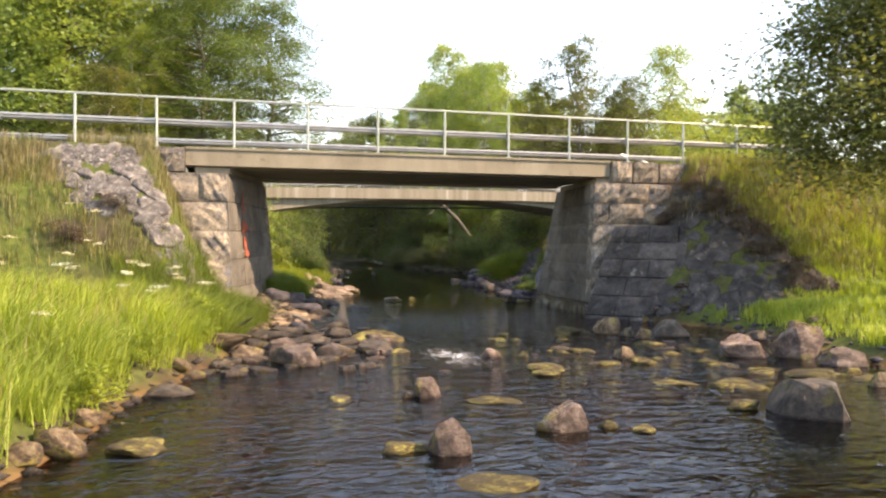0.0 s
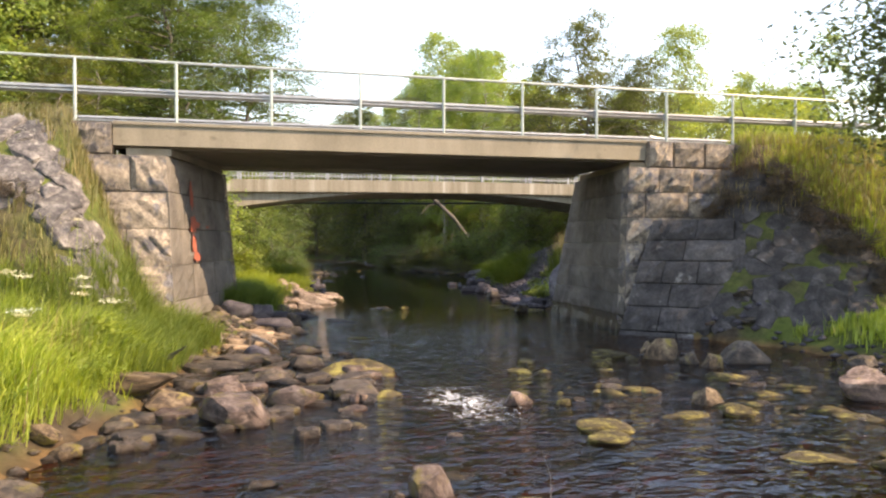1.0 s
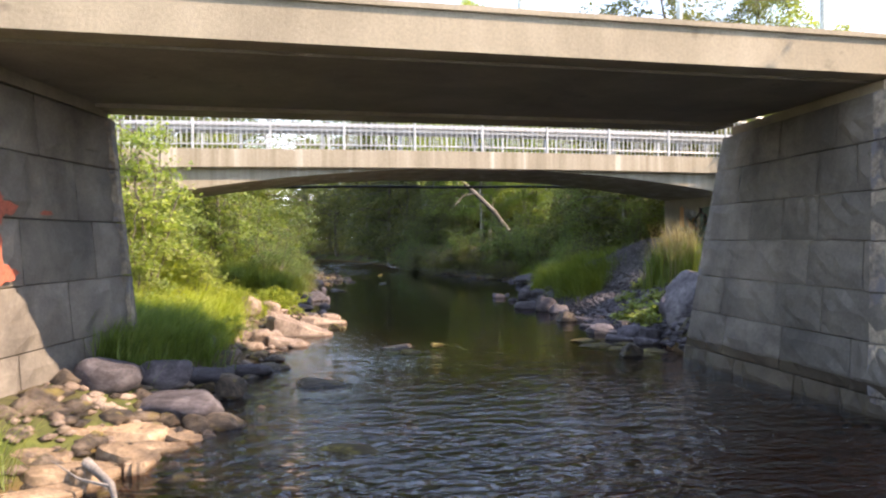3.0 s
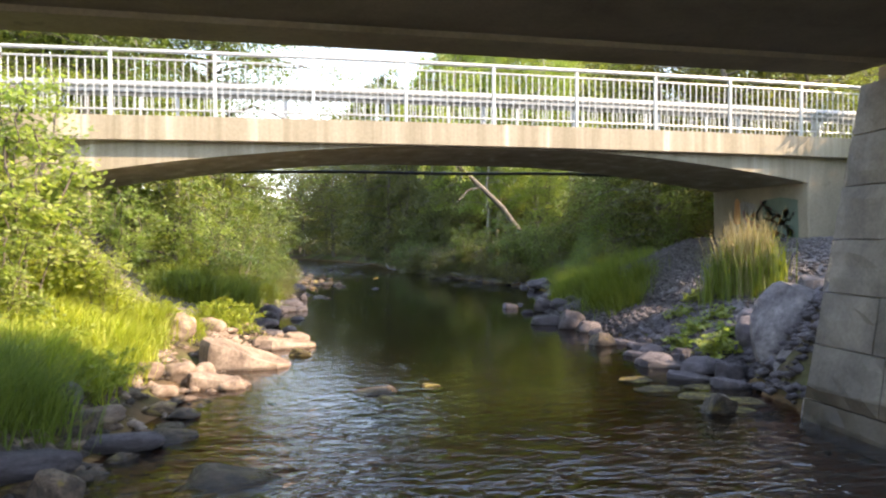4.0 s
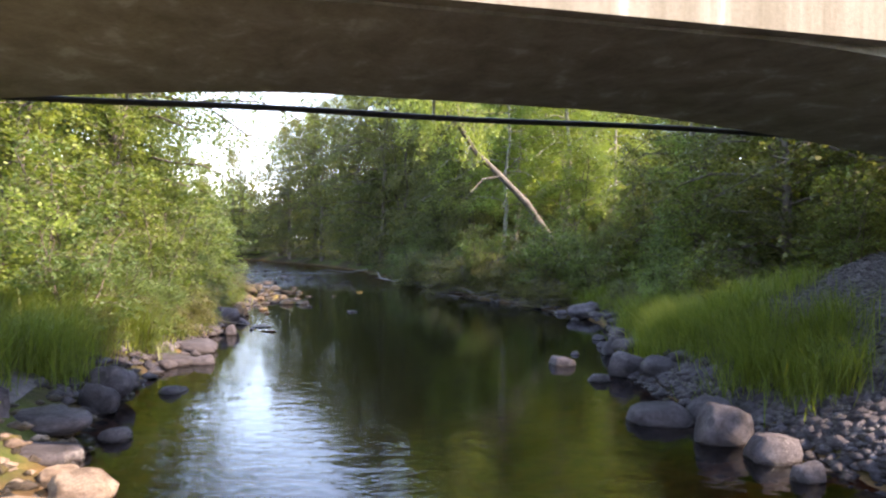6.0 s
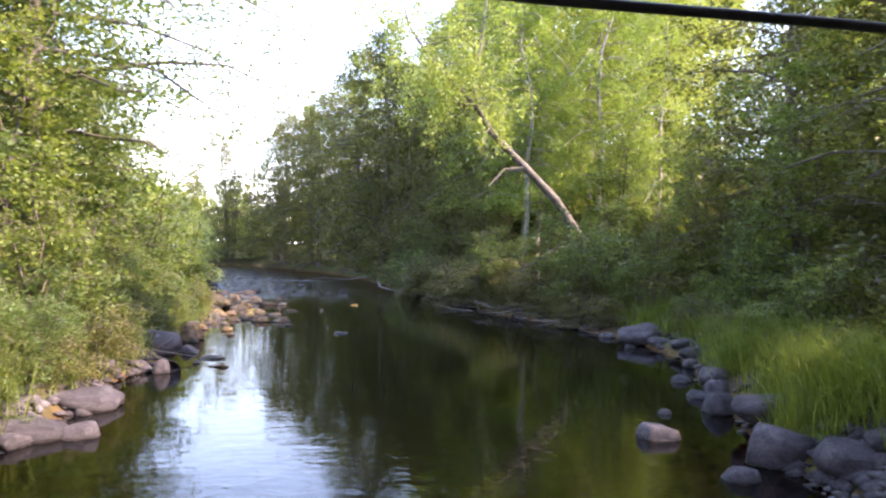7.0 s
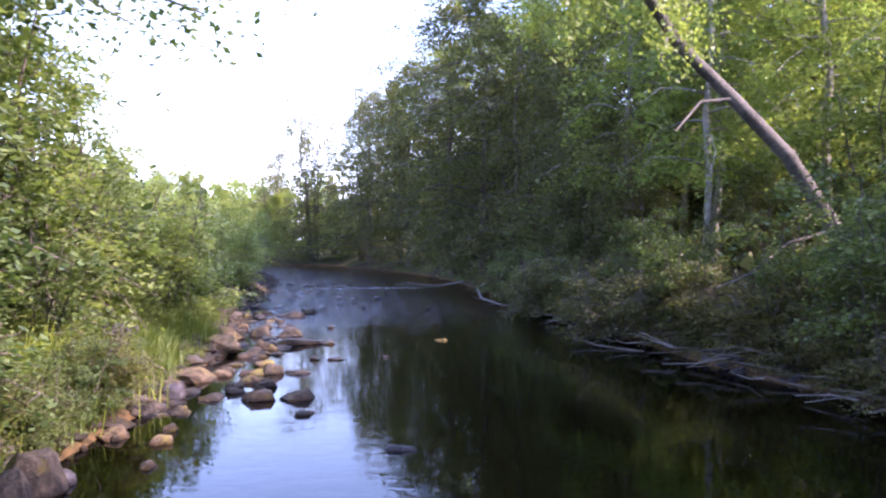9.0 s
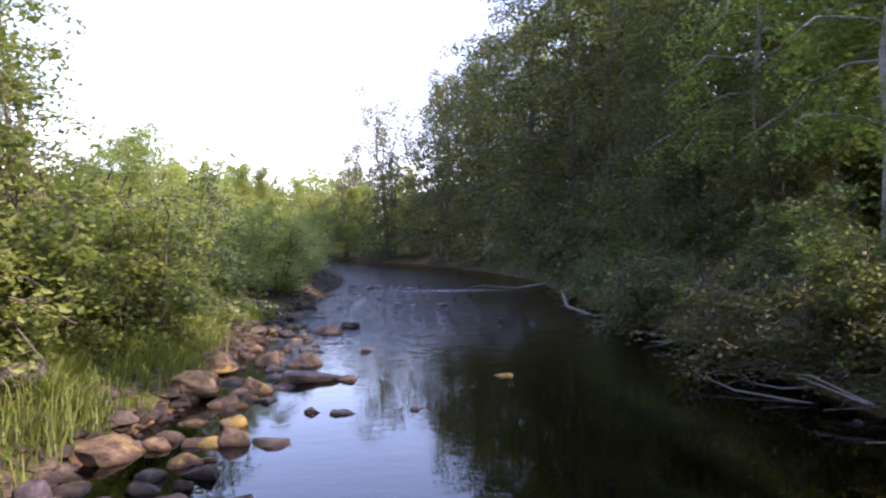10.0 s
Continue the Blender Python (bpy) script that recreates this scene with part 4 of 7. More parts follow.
stock_tree("willow", "willow_tree", "dark bushy willow overhanging the water", 8, 0.03, 3.4, 0.10, 64, "bush", M_LEAF_DARK, M_BARK, 52, 0.42, 0.127, 0.25, stems=4, seed=21, twigs=7, slim=0.5, tri=True)
stock_tree("bush", "shrub", "leafy green shrub on the river bank", 3.0, 0.02, 1.4, 0.03, 36, "bush", M_LEAF_BANK, M_BARK, 34, 0.25, 0.09, 0.1, stems=5, seed=25, category="shrub", twigs=4)
stock_tree("bush_b", "shrub", "bright green leafy shrub on the river bank", 2.4, 0.02, 1.1, 0.025, 32, "bush", M_LEAF_YELLOW, M_BARK, 34, 0.21, 0.088, 0.05, stems=5, seed=29, category="shrub", twigs=4)
stock_tree("low", "shrub", "low dark willow scrub hanging to the water", 1.6, 0.02, 1.2, 0.02, 30, "bush", M_LEAF_DARK, M_BARK, 40, 0.22, 0.08, 0.3, stems=5, seed=26, category="shrub", twigs=4, slim=0.5, tri=True)
stock_tree("herb", "herb", "low clump of broad-leaved yellow-green herbs", 0.6, 0.02, 0.45, 0.006, 30, "bush", M_LEAF_BRIGHT, M_GRASS, 14, 0.07, 0.06, 0.0, stems=7, seed=31, category="herb", twigs=3)
stock_tree("butterbur", "herb", "patch of large round green leaves among bank stones", 0.5, 0.02, 0.45, 0.006, 14, "bush", M_LEAF_BIRCH, M_GRASS, 6, 0.1, 0.12, 0.0, stems=6, seed=39, category="herb", twigs=2, slim=0.95)
stock_tree("brush", "shrub", "dry dark brush clinging to the stone slope", 0.8, 0.02, 0.7, 0.012, 36, "bush", M_DRYLEAF, M_BARK, 16, 0.12, 0.05, 0.0, stems=8, seed=35, category="shrub", twigs=4, tri=True)
stock_tree("near", "willow_tree", "grey-green willow with drooping leafy branches beside the stream", 10, 0.37, 3.2, 0.16, 56, "round", M_LEAF_WILLOW, M_BARK, 140, 0.66, 0.135, 0.30, seed=33, twigs=9, slim=0.5, flat=0.6)


rs = np.random.RandomState(41)
plant("near", 14.4, 13.8, 9.6, 40, 1.1)
# left bank beyond the bridges
for key, x, y, h in (("alder_l", 2.2, 46.5, 15.5), ("alder_l", -1.6, 44.5, 16.5), ("alder_l", -0.8, 48.5, 16.5), ("alder_m", 2.6, 43.0, 5.5), ("alder_m", 1.6, 40.2, 6.0), ("alder_m", 2.9, 51.0, 6.5), ("birch_n", -4.5, 42.0, 12),
                     ("alder_m", -1.2, 37.8, 5.5), ("alder_n", -5.5, 38.5, 9), ("alder_m", 2.2, 56.0, 6.5), ("alder_m", 3.4, 53.2, 5.0), ("alder_m", 1.8, 52.6, 7.0), ("birch_n", 0.2, 55, 10)):
    plant(key, x, y, h, rs.uniform(0, 360))
for key, x, y, h in (("aspen", -6.5, 47, 16.5), ("birch_b", -10, 44, 17), ("birch_a", -13, 48, 18.5), ("birch_b", -3.5, 54, 14), ("aspen", -4, 51, 15.5), ("aspen", -9.5, 51.5, 17), ("aspen", -8.5, 46, 20), ("birch_a", -5.0, 49, 20), ("aspen", -12.5, 50, 21)):
    plant(key, x, y, h, rs.uniform(0, 360))
for x, y, h in ((0.8, 61, 4.0), (-0.4, 66, 4.4), (-0.8, 72, 4.6), (-0.6, 78, 4.8), (-1.2, 84, 5.2), (-2.6, 90, 5.6), (-5.5, 96, 6), (-8, 102, 7), (-4.5, 64, 5.5), (-5, 74, 6), (-6, 84, 6.5), (-12, 108, 8), (-17, 114, 9), (-9, 92, 7), (-14, 100, 8), (-10, 70, 7), (-24, 118, 9), (3.2, 107.5, 5.5), (0.2, 110.0, 6), (-3.2, 113.5, 6.5), (1.2, 112, 7.5), (-6.0, 117.5, 7), (5.6, 103.8, 5.5)):
    plant(("alder_b", "birch_b", "alder_b")[rs.randint(3)], x, y, h, rs.uniform(0, 360), 1.25)
for k in range(15):
    y = 50.5 + k * 2.6 + rs.uniform(-0.7, 0.7)
    L, R = shores(y)
    plant("alder_b" if k > 4 else "bush_b", L - rs.uniform(1.3, 2.4), y, rs.uniform(2.2, 3.2) + 0.03 * k, rs.uniform(0, 360), 1.2)
# right bank: overhanging willows first, then the wood behind
for key, x, y, h in (("willow", 17.4, 49.0, 2.6), ("willow", 16.6, 54.6, 3.4), ("willow", 15.6, 58.0, 4.8), ("willow", 15.0, 61.2, 6.6), ("willow", 14.8, 65.0, 9.4), ("willow", 14.4, 69.5, 10.4), ("willow", 14.2, 74, 11), ("willow", 13.8, 79, 11.4), ("willow", 13.0, 85, 11.8), ("willow", 11.0, 91, 13.5), ("willow", 8.0, 98, 14), ("willow", 4.0, 105, 14), ("willow", -1, 113, 11)):
    plant(key, x, y, h, rs.uniform(0, 360), 1.05 if h < 9 else 0.82)
for key, x, y, h in (("birch_y", 15.9, 55.5, 13), ("birch_y", 15.7, 60.2, 14), ("birch_y", 18.6, 55.2, 15), ("birch_y", 17.2, 57.8, 15), ("birch_y", 19.6, 58.2, 15.5), ("birch_y", 17.6, 60.8, 14), ("alder_n", 18, 65, 14), ("birch_n", 17.4, 71, 15), ("alder_m", 18.0, 52.4, 6.0), ("birch_y", 19.0, 51.5, 10.5), ("alder_n", 17.8, 44.0, 9.5), ("alder_n", 19.6, 41.0, 10.0), ("alder_n", 16.4, 38.6, 9.5), ("alder_n", 19.8, 46.5, 8.0), ("alder_m", 17.8, 47.2, 4.5)):
    plant(key, x, y, h, rs.uniform(0, 360))
for key, x, y, h in (("birch_b", 17, 78, 15), ("alder_n", 13.4, 72.5, 14), ("alder_n", 12.8, 79, 14.5), ("alder_n", 11.0, 88.5, 13.5), ("alder_n", 8.6, 95.5, 13), ("aspen", 24, 60, 13.5), ("aspen", 27.5, 62, 13), ("aspen", 20, 75, 17), ("aspen", 30, 55, 11.5), ("aspen", 36, 58, 12.5), ("alder_b", -5, 119, 8), ("alder_b", -8.5, 122, 8.5), ("alder_b", -12, 126, 9), ("alder_b", -12.8, 112, 6.5), ("alder_b", -16.5, 118, 8), ("aspen", 16.4, 85, 15), ("birch_a", 14.0, 92, 15), ("birch_b", 11.0, 101, 14), ("birch_a", 19.6, 69, 19.5), ("aspen", 23.5, 68, 17.5), ("birch_a", 20.5, 64, 16.5), ("aspen", 34, 63, 13.5), ("aspen", 42, 64, 13), ("aspen", 49, 66, 13), ("birch_b", 56, 70, 14), ("aspen", 17, 74, 12), ("aspen", 28, 66, 13.5), ("birch_b", 45, 61, 15), ("aspen", 31, 58, 11)):
    plant(key, x, y, h, rs.uniform(0, 360))
for key, x, y, h in (("birch_a", 25.3, 41, 12.8), ("alder_b", 21.5, 37.5, 6.5), ("alder_b", 22, 41.5, 8), ("birch_a", 33, 47, 10), ("aspen", 37, 50, 10), ("alder_b", 28.5, 40, 8.5), ("aspen", 22, 60, 13), ("aspen", 33, 43, 10), ("aspen", 39, 47, 11)):
    plant(key, x, y, h, rs.uniform(0, 360))
# a stand behind the boulders beyond the arched bridge
for key, x, y, h in (("alder_n", 17.4, 36.6, 11.5), ("alder_n", 19.6, 35.8, 9.5), ("alder_m", 18.4, 40.4, 8.0), ("alder_n", 20.6, 38.6, 9.5), ("alder_m", 16.6, 41.8, 5.0), ("alder_m", 17.0, 37.8, 4.5)):
    plant(key, x, y, h, rs.uniform(0, 360))
# beside the road on the right, between the bridges: added to shade the bank
for key, x, y, h in (("alder_b", 19.4, 27.0, 6), ("alder_b", 22.2, 26.6, 6.5), ("alder_b", 25.5, 25.6, 7), ("alder_b", 18.4, 28.4, 5.4), ("alder_b", 24.0, 29.0, 7), ("alder_b", 17.6, 24.9, 5.0)):
    plant(key, x, y, h, rs.uniform(0, 360))
# shrubs along both banks
for k in range(24):
    y = 36.5 + k * 1.6 + rs.uniform(-0.6, 0.6)
    L, R = shores(y)
    plant("bush" if rs.rand() < (0.95 if y < 47 else 0.6) else "bush_b", L - rs.uniform(0.9, 2.6), y, rs.uniform(1.6, 3.2), rs.uniform(0, 360), 1.1)
for k in range(20):
    y = 46.5 + k * 1.5 + rs.uniform(-0.5, 0.5)
    L, R = shores(y)
    plant("bush", R + rs.uniform(0.5, 2.0), y, rs.uniform(1.6, 3.0), rs.uniform(0, 360), 1.15)
for k in range(24):
    y = 46.0 + k * 1.0 + rs.uniform(-0.4, 0.4)
    L, R = shores(y)
    plant("low", R + rs.uniform(0.1, 0.8), y, rs.uniform(0.8, 1.4), rs.uniform(0, 360), 1.3, 0.12)
for k in range(11):
    y = 36.8 + k * 0.9 + rs.uniform(-0.3, 0.3)
    L, R = shores(y)
    plant("low" if k % 3 else "bush_b", R + rs.uniform(0.7, 1.3), y, rs.uniform(0.6, 1.1), rs.uniform(0, 360), 1.25, 0.08)
for x, y, h in ((14.5, 50.3, 1.3), (14.9, 48.6, 1.1), (14.3, 52.8, 1.4)):
    plant("low", x, y, h, rs.uniform(0, 360), 1.3, 0.05)
for k in range(16):
    y = 38.0 + k * 0.75 + rs.uniform(-0.3, 0.3)
    L, R = shores(y)
    plant(("low", "bush", "bush_b")[k % 3], R + rs.uniform(1.2, 2.6), y, rs.uniform(0.8, 1.5), rs.uniform(0, 360), 1.3, 0.08)
for x, y, h, k in ((17.8, 53.6, 2.8, "bush"), (17.4, 51.0, 2.4, "bush"), (18.6, 50.0, 2.6, "bush"), (19.5, 52.5, 3.0, "bush"), (15.2, 35.4, 1.6, "bush"), (15.8, 36.2, 2.4, "bush"), (16.3, 34.2, 2.4, "bush"), (16.9, 35.0, 2.6, "bush"), (14.6, 38.2, 1.5, "bush_b"), (16.2, 39.6, 2.2, "bush"), (15.8, 42.2, 2.0, "bush"), (17.5, 38.8, 2.6, "bush"), (19.0, 36.8, 2.2, "bush_b"), (16.8, 44.0, 2.6, "bush"), (0.6, 36.2, 2.6, "bush_b"), (-1.6, 35.4, 3.0, "bush"), (2.4, 37.4, 2.2, "bush_b"),
                   (0.9, 27.9, 2.9, "bush_b"), (0.1, 27.0, 2.5, "bush_b"), (1.7, 28.7, 1.5, "bush_b"), (0.4, 29.0, 2.8, "bush_b"), (-0.9, 27.2, 2.8, "bush_b"), (-1.4, 29.2, 2.2, "bush_b"), (0.9, 29.6, 1.6, "bush_b"), (-2.6, 28.4, 2.6, "bush")):
    plant(k, x, y, h, rs.uniform(0, 360))
for k in range(11):
    y = 38.6 + k * 0.75 + rs.uniform(-0.2, 0.2)
    L, R = shores(y)
    plant("bush_b" if k % 5 == 4 else "bush", L - rs.uniform(0.5, 1.1), y, rs.uniform(0.9, 1.7), rs.uniform(0, 360), 1.2)
for x, y, h in ((3.3, 30.9, 0.5), (3.55, 30.7, 0.46), (3.15, 30.6, 0.46), (3.5, 31.2, 0.46), (2.4, 29.4, 0.5), (2.2, 25.3, 0.5), (1.7, 26.2, 0.5), (-1.6, 9.4, 0.5), (-1.3, 11.6, 0.45), (-0.6, 13.6, 0.4)):
    plant("herb", x, y, h, rs.uniform(0, 360), 1.2, 0.02)
for x, y, h in ((12.3, 18.8, 0.5), (12.6, 18.4, 0.5), (12.8, 18.0, 0.55), (13.0, 17.6, 0.5), (13.2, 17.1, 0.55), (13.4, 16.7, 0.5), (13.6, 16.2, 0.45), (13.9, 15.8, 0.4), (12.4, 17.9, 0.5), (12.7, 17.3, 0.5), (12.9, 16.6, 0.45), (11.9, 18.5, 0.45), (11.6, 18.9, 0.4), (14.1, 15.4, 0.35), (13.2, 15.9, 0.4), (-2.3, 17.8, 0.4), (-3.0, 17.2, 0.5)):
    plant("brush", x, y, h, rs.uniform(0, 360), 1.2, 0.03)
for x, y, h in ((10.95, 27.9, 0.26), (11.3, 28.4, 0.28), (10.85, 26.7, 0.34), (11.3, 27.1, 0.3), (11.9, 28.4, 0.28), (11.7, 29.4, 0.26), (12.3, 29.9, 0.26)):
    plant("butterbur", x, y, h, rs.uniform(0, 360), 1.25, 0.02)
for k in range(15):
    y = rs.uniform(7.5, 16.5)
    L, R = shores(y)
    x = L - 0.4 - abs(rs.normal()) * 1.6
    if seat(x, y) < 1.9:
        plant("herb", x, y, rs.uniform(0.35, 0.6), rs.uniform(0, 360), 1.2, 0.02)
for x, y, h in ((0.2, 25.8, 2.0), (-0.6, 26.3, 2.6), (0.9, 26.7, 1.7), (-1.4, 25.4, 2.6)):
    plant("bush_b", x, y, h, rs.uniform(0, 360))


for k in range(34):
    y = 36.4 + k * 0.36 + rs.uniform(-0.15, 0.15)
    L, R = shores(y)
    plant(("bush", "bush", "low")[k % 3], L - rs.uniform(0.25, 0.9), y, rs.uniform(0.5, 1.0), rs.uniform(0, 360), 1.35, 0.04)

for k in range(18):
    y = 53.0 + k * 0.7 + rs.uniform(-0.25, 0.25)
    L, R = shores(y)
    plant(("low", "bush", "low")[k % 3], R - rs.uniform(-0.5, 0.25), y, rs.uniform(0.9, 1.9), rs.uniform(0, 360), 1.3, 0.04)


def leaning_birch():
    """The birch that has tipped over the stream, forked and half bare."""
    rs = np.random.RandomState(77)
    t = thing("birch_tree", 0, 0, 0, "birch leaning far out over the stream with hanging yellow-green foliage", "tree")
    trunk = [(16.9, 51.5, 0.7), (16.3, 51.35, 2.2), (15.25, 51.05, 3.45), (14.2, 50.85, 4.35), (13.2, 50.65, 5.15), (12.6, 50.55, 5.95)]
    tubes = [tube_data(trunk, [0.17, 0.145, 0.125, 0.11, 0.095, 0.085], 9)]
    arms = [[(12.6, 50.55, 5.95), (12.0, 50.5, 6.5), (11.3, 50.45, 7.1), (10.6, 50.4, 8.0), (10.2, 50.3, 9.2)],
            [(12.6, 50.55, 5.95), (12.5, 50.6, 6.8), (12.75, 50.7, 7.8), (12.9, 50.7, 9.4), (13.0, 50.9, 11.0)],
            [(13.2, 50.65, 5.15), (12.9, 50.3, 5.3), (12.7, 50.1, 4.9), (12.55, 50.0, 4.4)],
            [(14.2, 50.85, 4.35), (13.4, 50.3, 4.2), (12.9, 50.1, 3.7)],
            [(16.3, 51.35, 2.2), (15.2, 50.9, 2.0), (14.3, 50.5, 1.5), (13.6, 50.2, 1.3)]]
    for a in arms:
        tubes.append(tube_data(a, [(0.062 if a[-1][2] > 6 else 0.03) * (1 - 0.8 * i / (len(a) - 1)) + 0.006 for i in range(len(a))], 6))
    spots = []
    for a in arms[:2]:
        for i in range(len(a) - 1):
            for k in range(9):
                p = Vector(a[i]).lerp(Vector(a[i + 1]), rs.rand())
                d = Vector((rs.normal() - 0.35, rs.normal() * 0.8, rs.uniform(-0.1, 0.5)))
                q = p + d.normalized() * rs.uniform(0.5, 1.9)
                e = q + Vector((rs.normal() * 0.15, rs.normal() * 0.15, -rs.uniform(0.35, 1.15)))
                tubes.append(tube_data([p, q, e], [0.016, 0.009, 0.003], 4, False))
                for j in range(4):
                    spots.append((q.lerp(e, j / 3), 0.4))
    v, f = join(tubes)
    raw("trunk", v, f, M_BIRCH_GREY, t, smooth=True)
    P = foliage(rs, spots, 44, 0.24, 0.25)
    quads("crown", leaf_cards(P, rs, 0.095, 0.2, 0.8), 4, M_LEAF_YELLOW, t)


leaning_birch()


# ---- grass ----
def blades(name, P, h, rs, material, label, width=0.011, wind=(0.25, 0.1), arch=0.55, category="grass"):
    """One stand of grass: each blade two bent strips from a root at P to a drooping tip."""
    n = len(P)
    H = h * rs.uniform(0.55, 1.2, n)
    az = rs.uniform(0, 2 * math.pi, n)
    out = np.stack([np.cos(az), np.sin(az), np.zeros(n)], 1)
    lean = out * (rs.uniform(0.08, arch, n) * H)[:, None] + np.array([wind[0], wind[1], 0]) * (H * rs.uniform(0.5, 1.3, n))[:, None]
    side = np.stack([-out[:, 1], out[:, 0], np.zeros(n)], 1) * (width * rs.uniform(0.6, 1.3, n))[:, None]
    up = np.array([0, 0, 1.0])
    mid = P + lean * 0.35 + up * (H * 0.62)[:, None]
    tip = P + lean + up * (H * rs.uniform(0.72, 1.0, n))[:, None]
    V = np.empty((n, 5, 3))
    V[:, 0], V[:, 1] = P - side, P + side
    V[:, 2], V[:, 3] = mid + side * 0.8, mid - side * 0.8
    V[:, 4] = tip
    i = np.arange(n)[:, None] * 5
    F = np.concatenate([i + np.array([0, 1, 2, 3]), i + np.array([3, 2, 4])], 1)
    me = bpy.data.meshes.new(name)
    me.vertices.add(n * 5)
    me.vertices.foreach_set("co", V.astype(np.float32).ravel())
    me.loops.add(F.size)
    me.loops.foreach_set("vertex_index", F.astype(np.int32).ravel())
    me.polygons.add(2 * n)
    me.polygons.foreach_set("loop_start", (np.arange(n)[:, None] * 7 + np.array([0, 4])).astype(np.int32).ravel())
    me.update(calc_edges=True)
    return tagged(finish(name, me, material), label, category, kind="stuff")


def on_cone(x, y):
    """The bare stone cone beside the old bridge's right abutment."""
    return (x < 12.45 + (18.7 - y) * 0.68) & (y > 15.55 + 0.25 * np.sin(x * 3.0))


def on_ridge(x, y):
    """The bared ridge of stones on the cone beside the left abutment."""
    return abs(x + 1.25 + (y - 17.6) * 1.45) < 0.95 + 0.25 * np.sin(x * 5.0 + y * 3.0)


def clumps(rs, centres, per, spread):
    """Roots of separate tussocks."""
    c = np.repeat(np.array(centres), per, axis=0) + rs.normal(size=(len(centres) * per, 2)) * spread
    return np.stack([c[:, 0], c[:, 1], height(c[:, 0], c[:, 1]) - 0.02], 1)


def tufts(rs, n, box4, accept, per=30, spread=0.09):
    """Roots in tufts within a rectangle of the plan where accept holds."""
    x = rs.uniform(box4[0], box4[1], n)
    y = rs.uniform(box4[2], box4[3], n)
    L, R = shores(y)
    ok = accept(x, y, L, R)
    x, y = x[ok], y[ok]
    k = np.repeat(np.arange(len(x)), per)
    s = rs.normal(size=(len(k), 2)) * spread
    X, Y = x[k] + s[:, 0], y[k] + s[:, 1]
    Z = height(X, Y) - 0.02
    good = Z > 0.02
    return np.stack([X, Y, Z], 1)[good]


rs = np.random.RandomState(91)
P = tufts(rs, 3300, (-8, 1.2, 2.5, 16.0), lambda x, y, L, R: (x < L - 0.35) & (height(x, y) < np.where(y > 14, 1.25, 2.0)), 26)
blades("tall_grass", P, (0.72 + 0.24 * np.sin(P[:, 0] * 1.7 + P[:, 1] * 2.3)) * np.clip(1.6 - P[:, 1] * 0.055, 0.6, 1), rs, M_GRASS, "tall fresh green grass leaning over the bank", 0.0065, (0.32, -0.03), 1.0)
P = tufts(rs, 420, (-8, 0.4, 4.0, 14.5), lambda x, y, L, R: (x < L - 0.5) & (height(x, y) < 2.0), 9, 0.12)
blades("seed_grass", P, 0.9, rs, M_STRAW, "pale grass stalks gone to seed above the green", 0.004, (0.12, 0.0), 0.45)
# the darker blade colour here carries the shade lying over this bank
P = tufts(rs, 1100, (-2.2, 1.3, 14.2, 18.9), lambda x, y, L, R: (x < L - 0.15) & (height(x, y) < 1.5), 24)
blades("sedge", P, 0.54, rs, M_GRASS_DARK, "green sedge at the foot of the abutment, darker tone for shade", 0.0048, (0.12, 0.0), 1.35)
P = tufts(rs, 1900, (10.4, 18, 7, 18.5), lambda x, y, L, R: (x > R + 0.45) & (height(x, y) < 2.2) & ~on_cone(x, y), 26)
blades("short_grass", P, 0.26 + 0.1 * np.sin(P[:, 0] * 2.1 + P[:, 1]), rs, M_GRASS, "short bright grass on the flat bank", 0.009, (0.05, 0.05), 0.6)
P = tufts(rs, 2200, (12.4, 22, 13, 20), lambda x, y, L, R: (height(x, y) > 1.3) & ~on_cone(x, y), 22)
Q = P[np.arange(len(P)) % 3 > 0]
blades("slope_grass", Q, 0.4, rs, M_GRASS_DRY, "half-dry grass among the green on the road embankment", 0.008, (0.05, 0.0), 0.6)
P = P[::3]
blades("slope_grass", P, 0.42, rs, M_GRASS, "yellow-green grass on the road embankment", 0.008, (0.05, 0.0), 0.6)
P = tufts(rs, 1500, (-12, -0.6, 12, 20), lambda x, y, L, R: (height(x, y) > 1.5) & ~on_ridge(x, y), 16)
blades("slope_grass", P, 0.34, rs, M_GRASS_DRY, "rough half-dry grass on the road embankment", 0.008, (0.05, 0.0), 0.6)
P = tufts(rs, 1100, (-12, -1.2, 15.0, 20), lambda x, y, L, R: (height(x, y) > np.where(x < -2.8, 3.2, 3.0)) & ~on_ridge(x, y), 20)
blades("dry_grass", P, 0.38, rs, M_STRAW, "dry straw-coloured grass along the road edge", 0.006, (0.05, 0.0), 0.5)
P = tufts(rs, 500, (11.5, 18, 16.0, 20), lambda x, y, L, R: (height(x, y) > 2.6), 16)
blades("dry_grass", P, 0.36, rs, M_STRAW, "dry straw-coloured grass along the road edge", 0.006, (0.05, 0.0), 0.5)
P = tufts(rs, 1500, (-3, 3.6, 24.6, 29.8), lambda x, y, L, R: (x < L - 0.3 - 0.25 * (y > 27)), 30)
blades("tall_grass", P, 0.5 + 0.16 * np.sin(P[:, 0] * 2.3 + P[:, 1] * 2.9), rs, M_GRASS, "sunlit tall grass between the two bridges", 0.0065, (0.2, -0.05), 1.0)
P = clumps(rs, ((1.25, 22.5), (1.5, 23.3), (1.9, 23.9), (1.0, 23.9), (1.5, 24.4)), 1100, 0.2)
blades("sedge", P, 0.62, rs, M_GRASS_DARK, "dark green sedge tussocks under the bridge", 0.0055, (0.2, -0.05), 1.25)
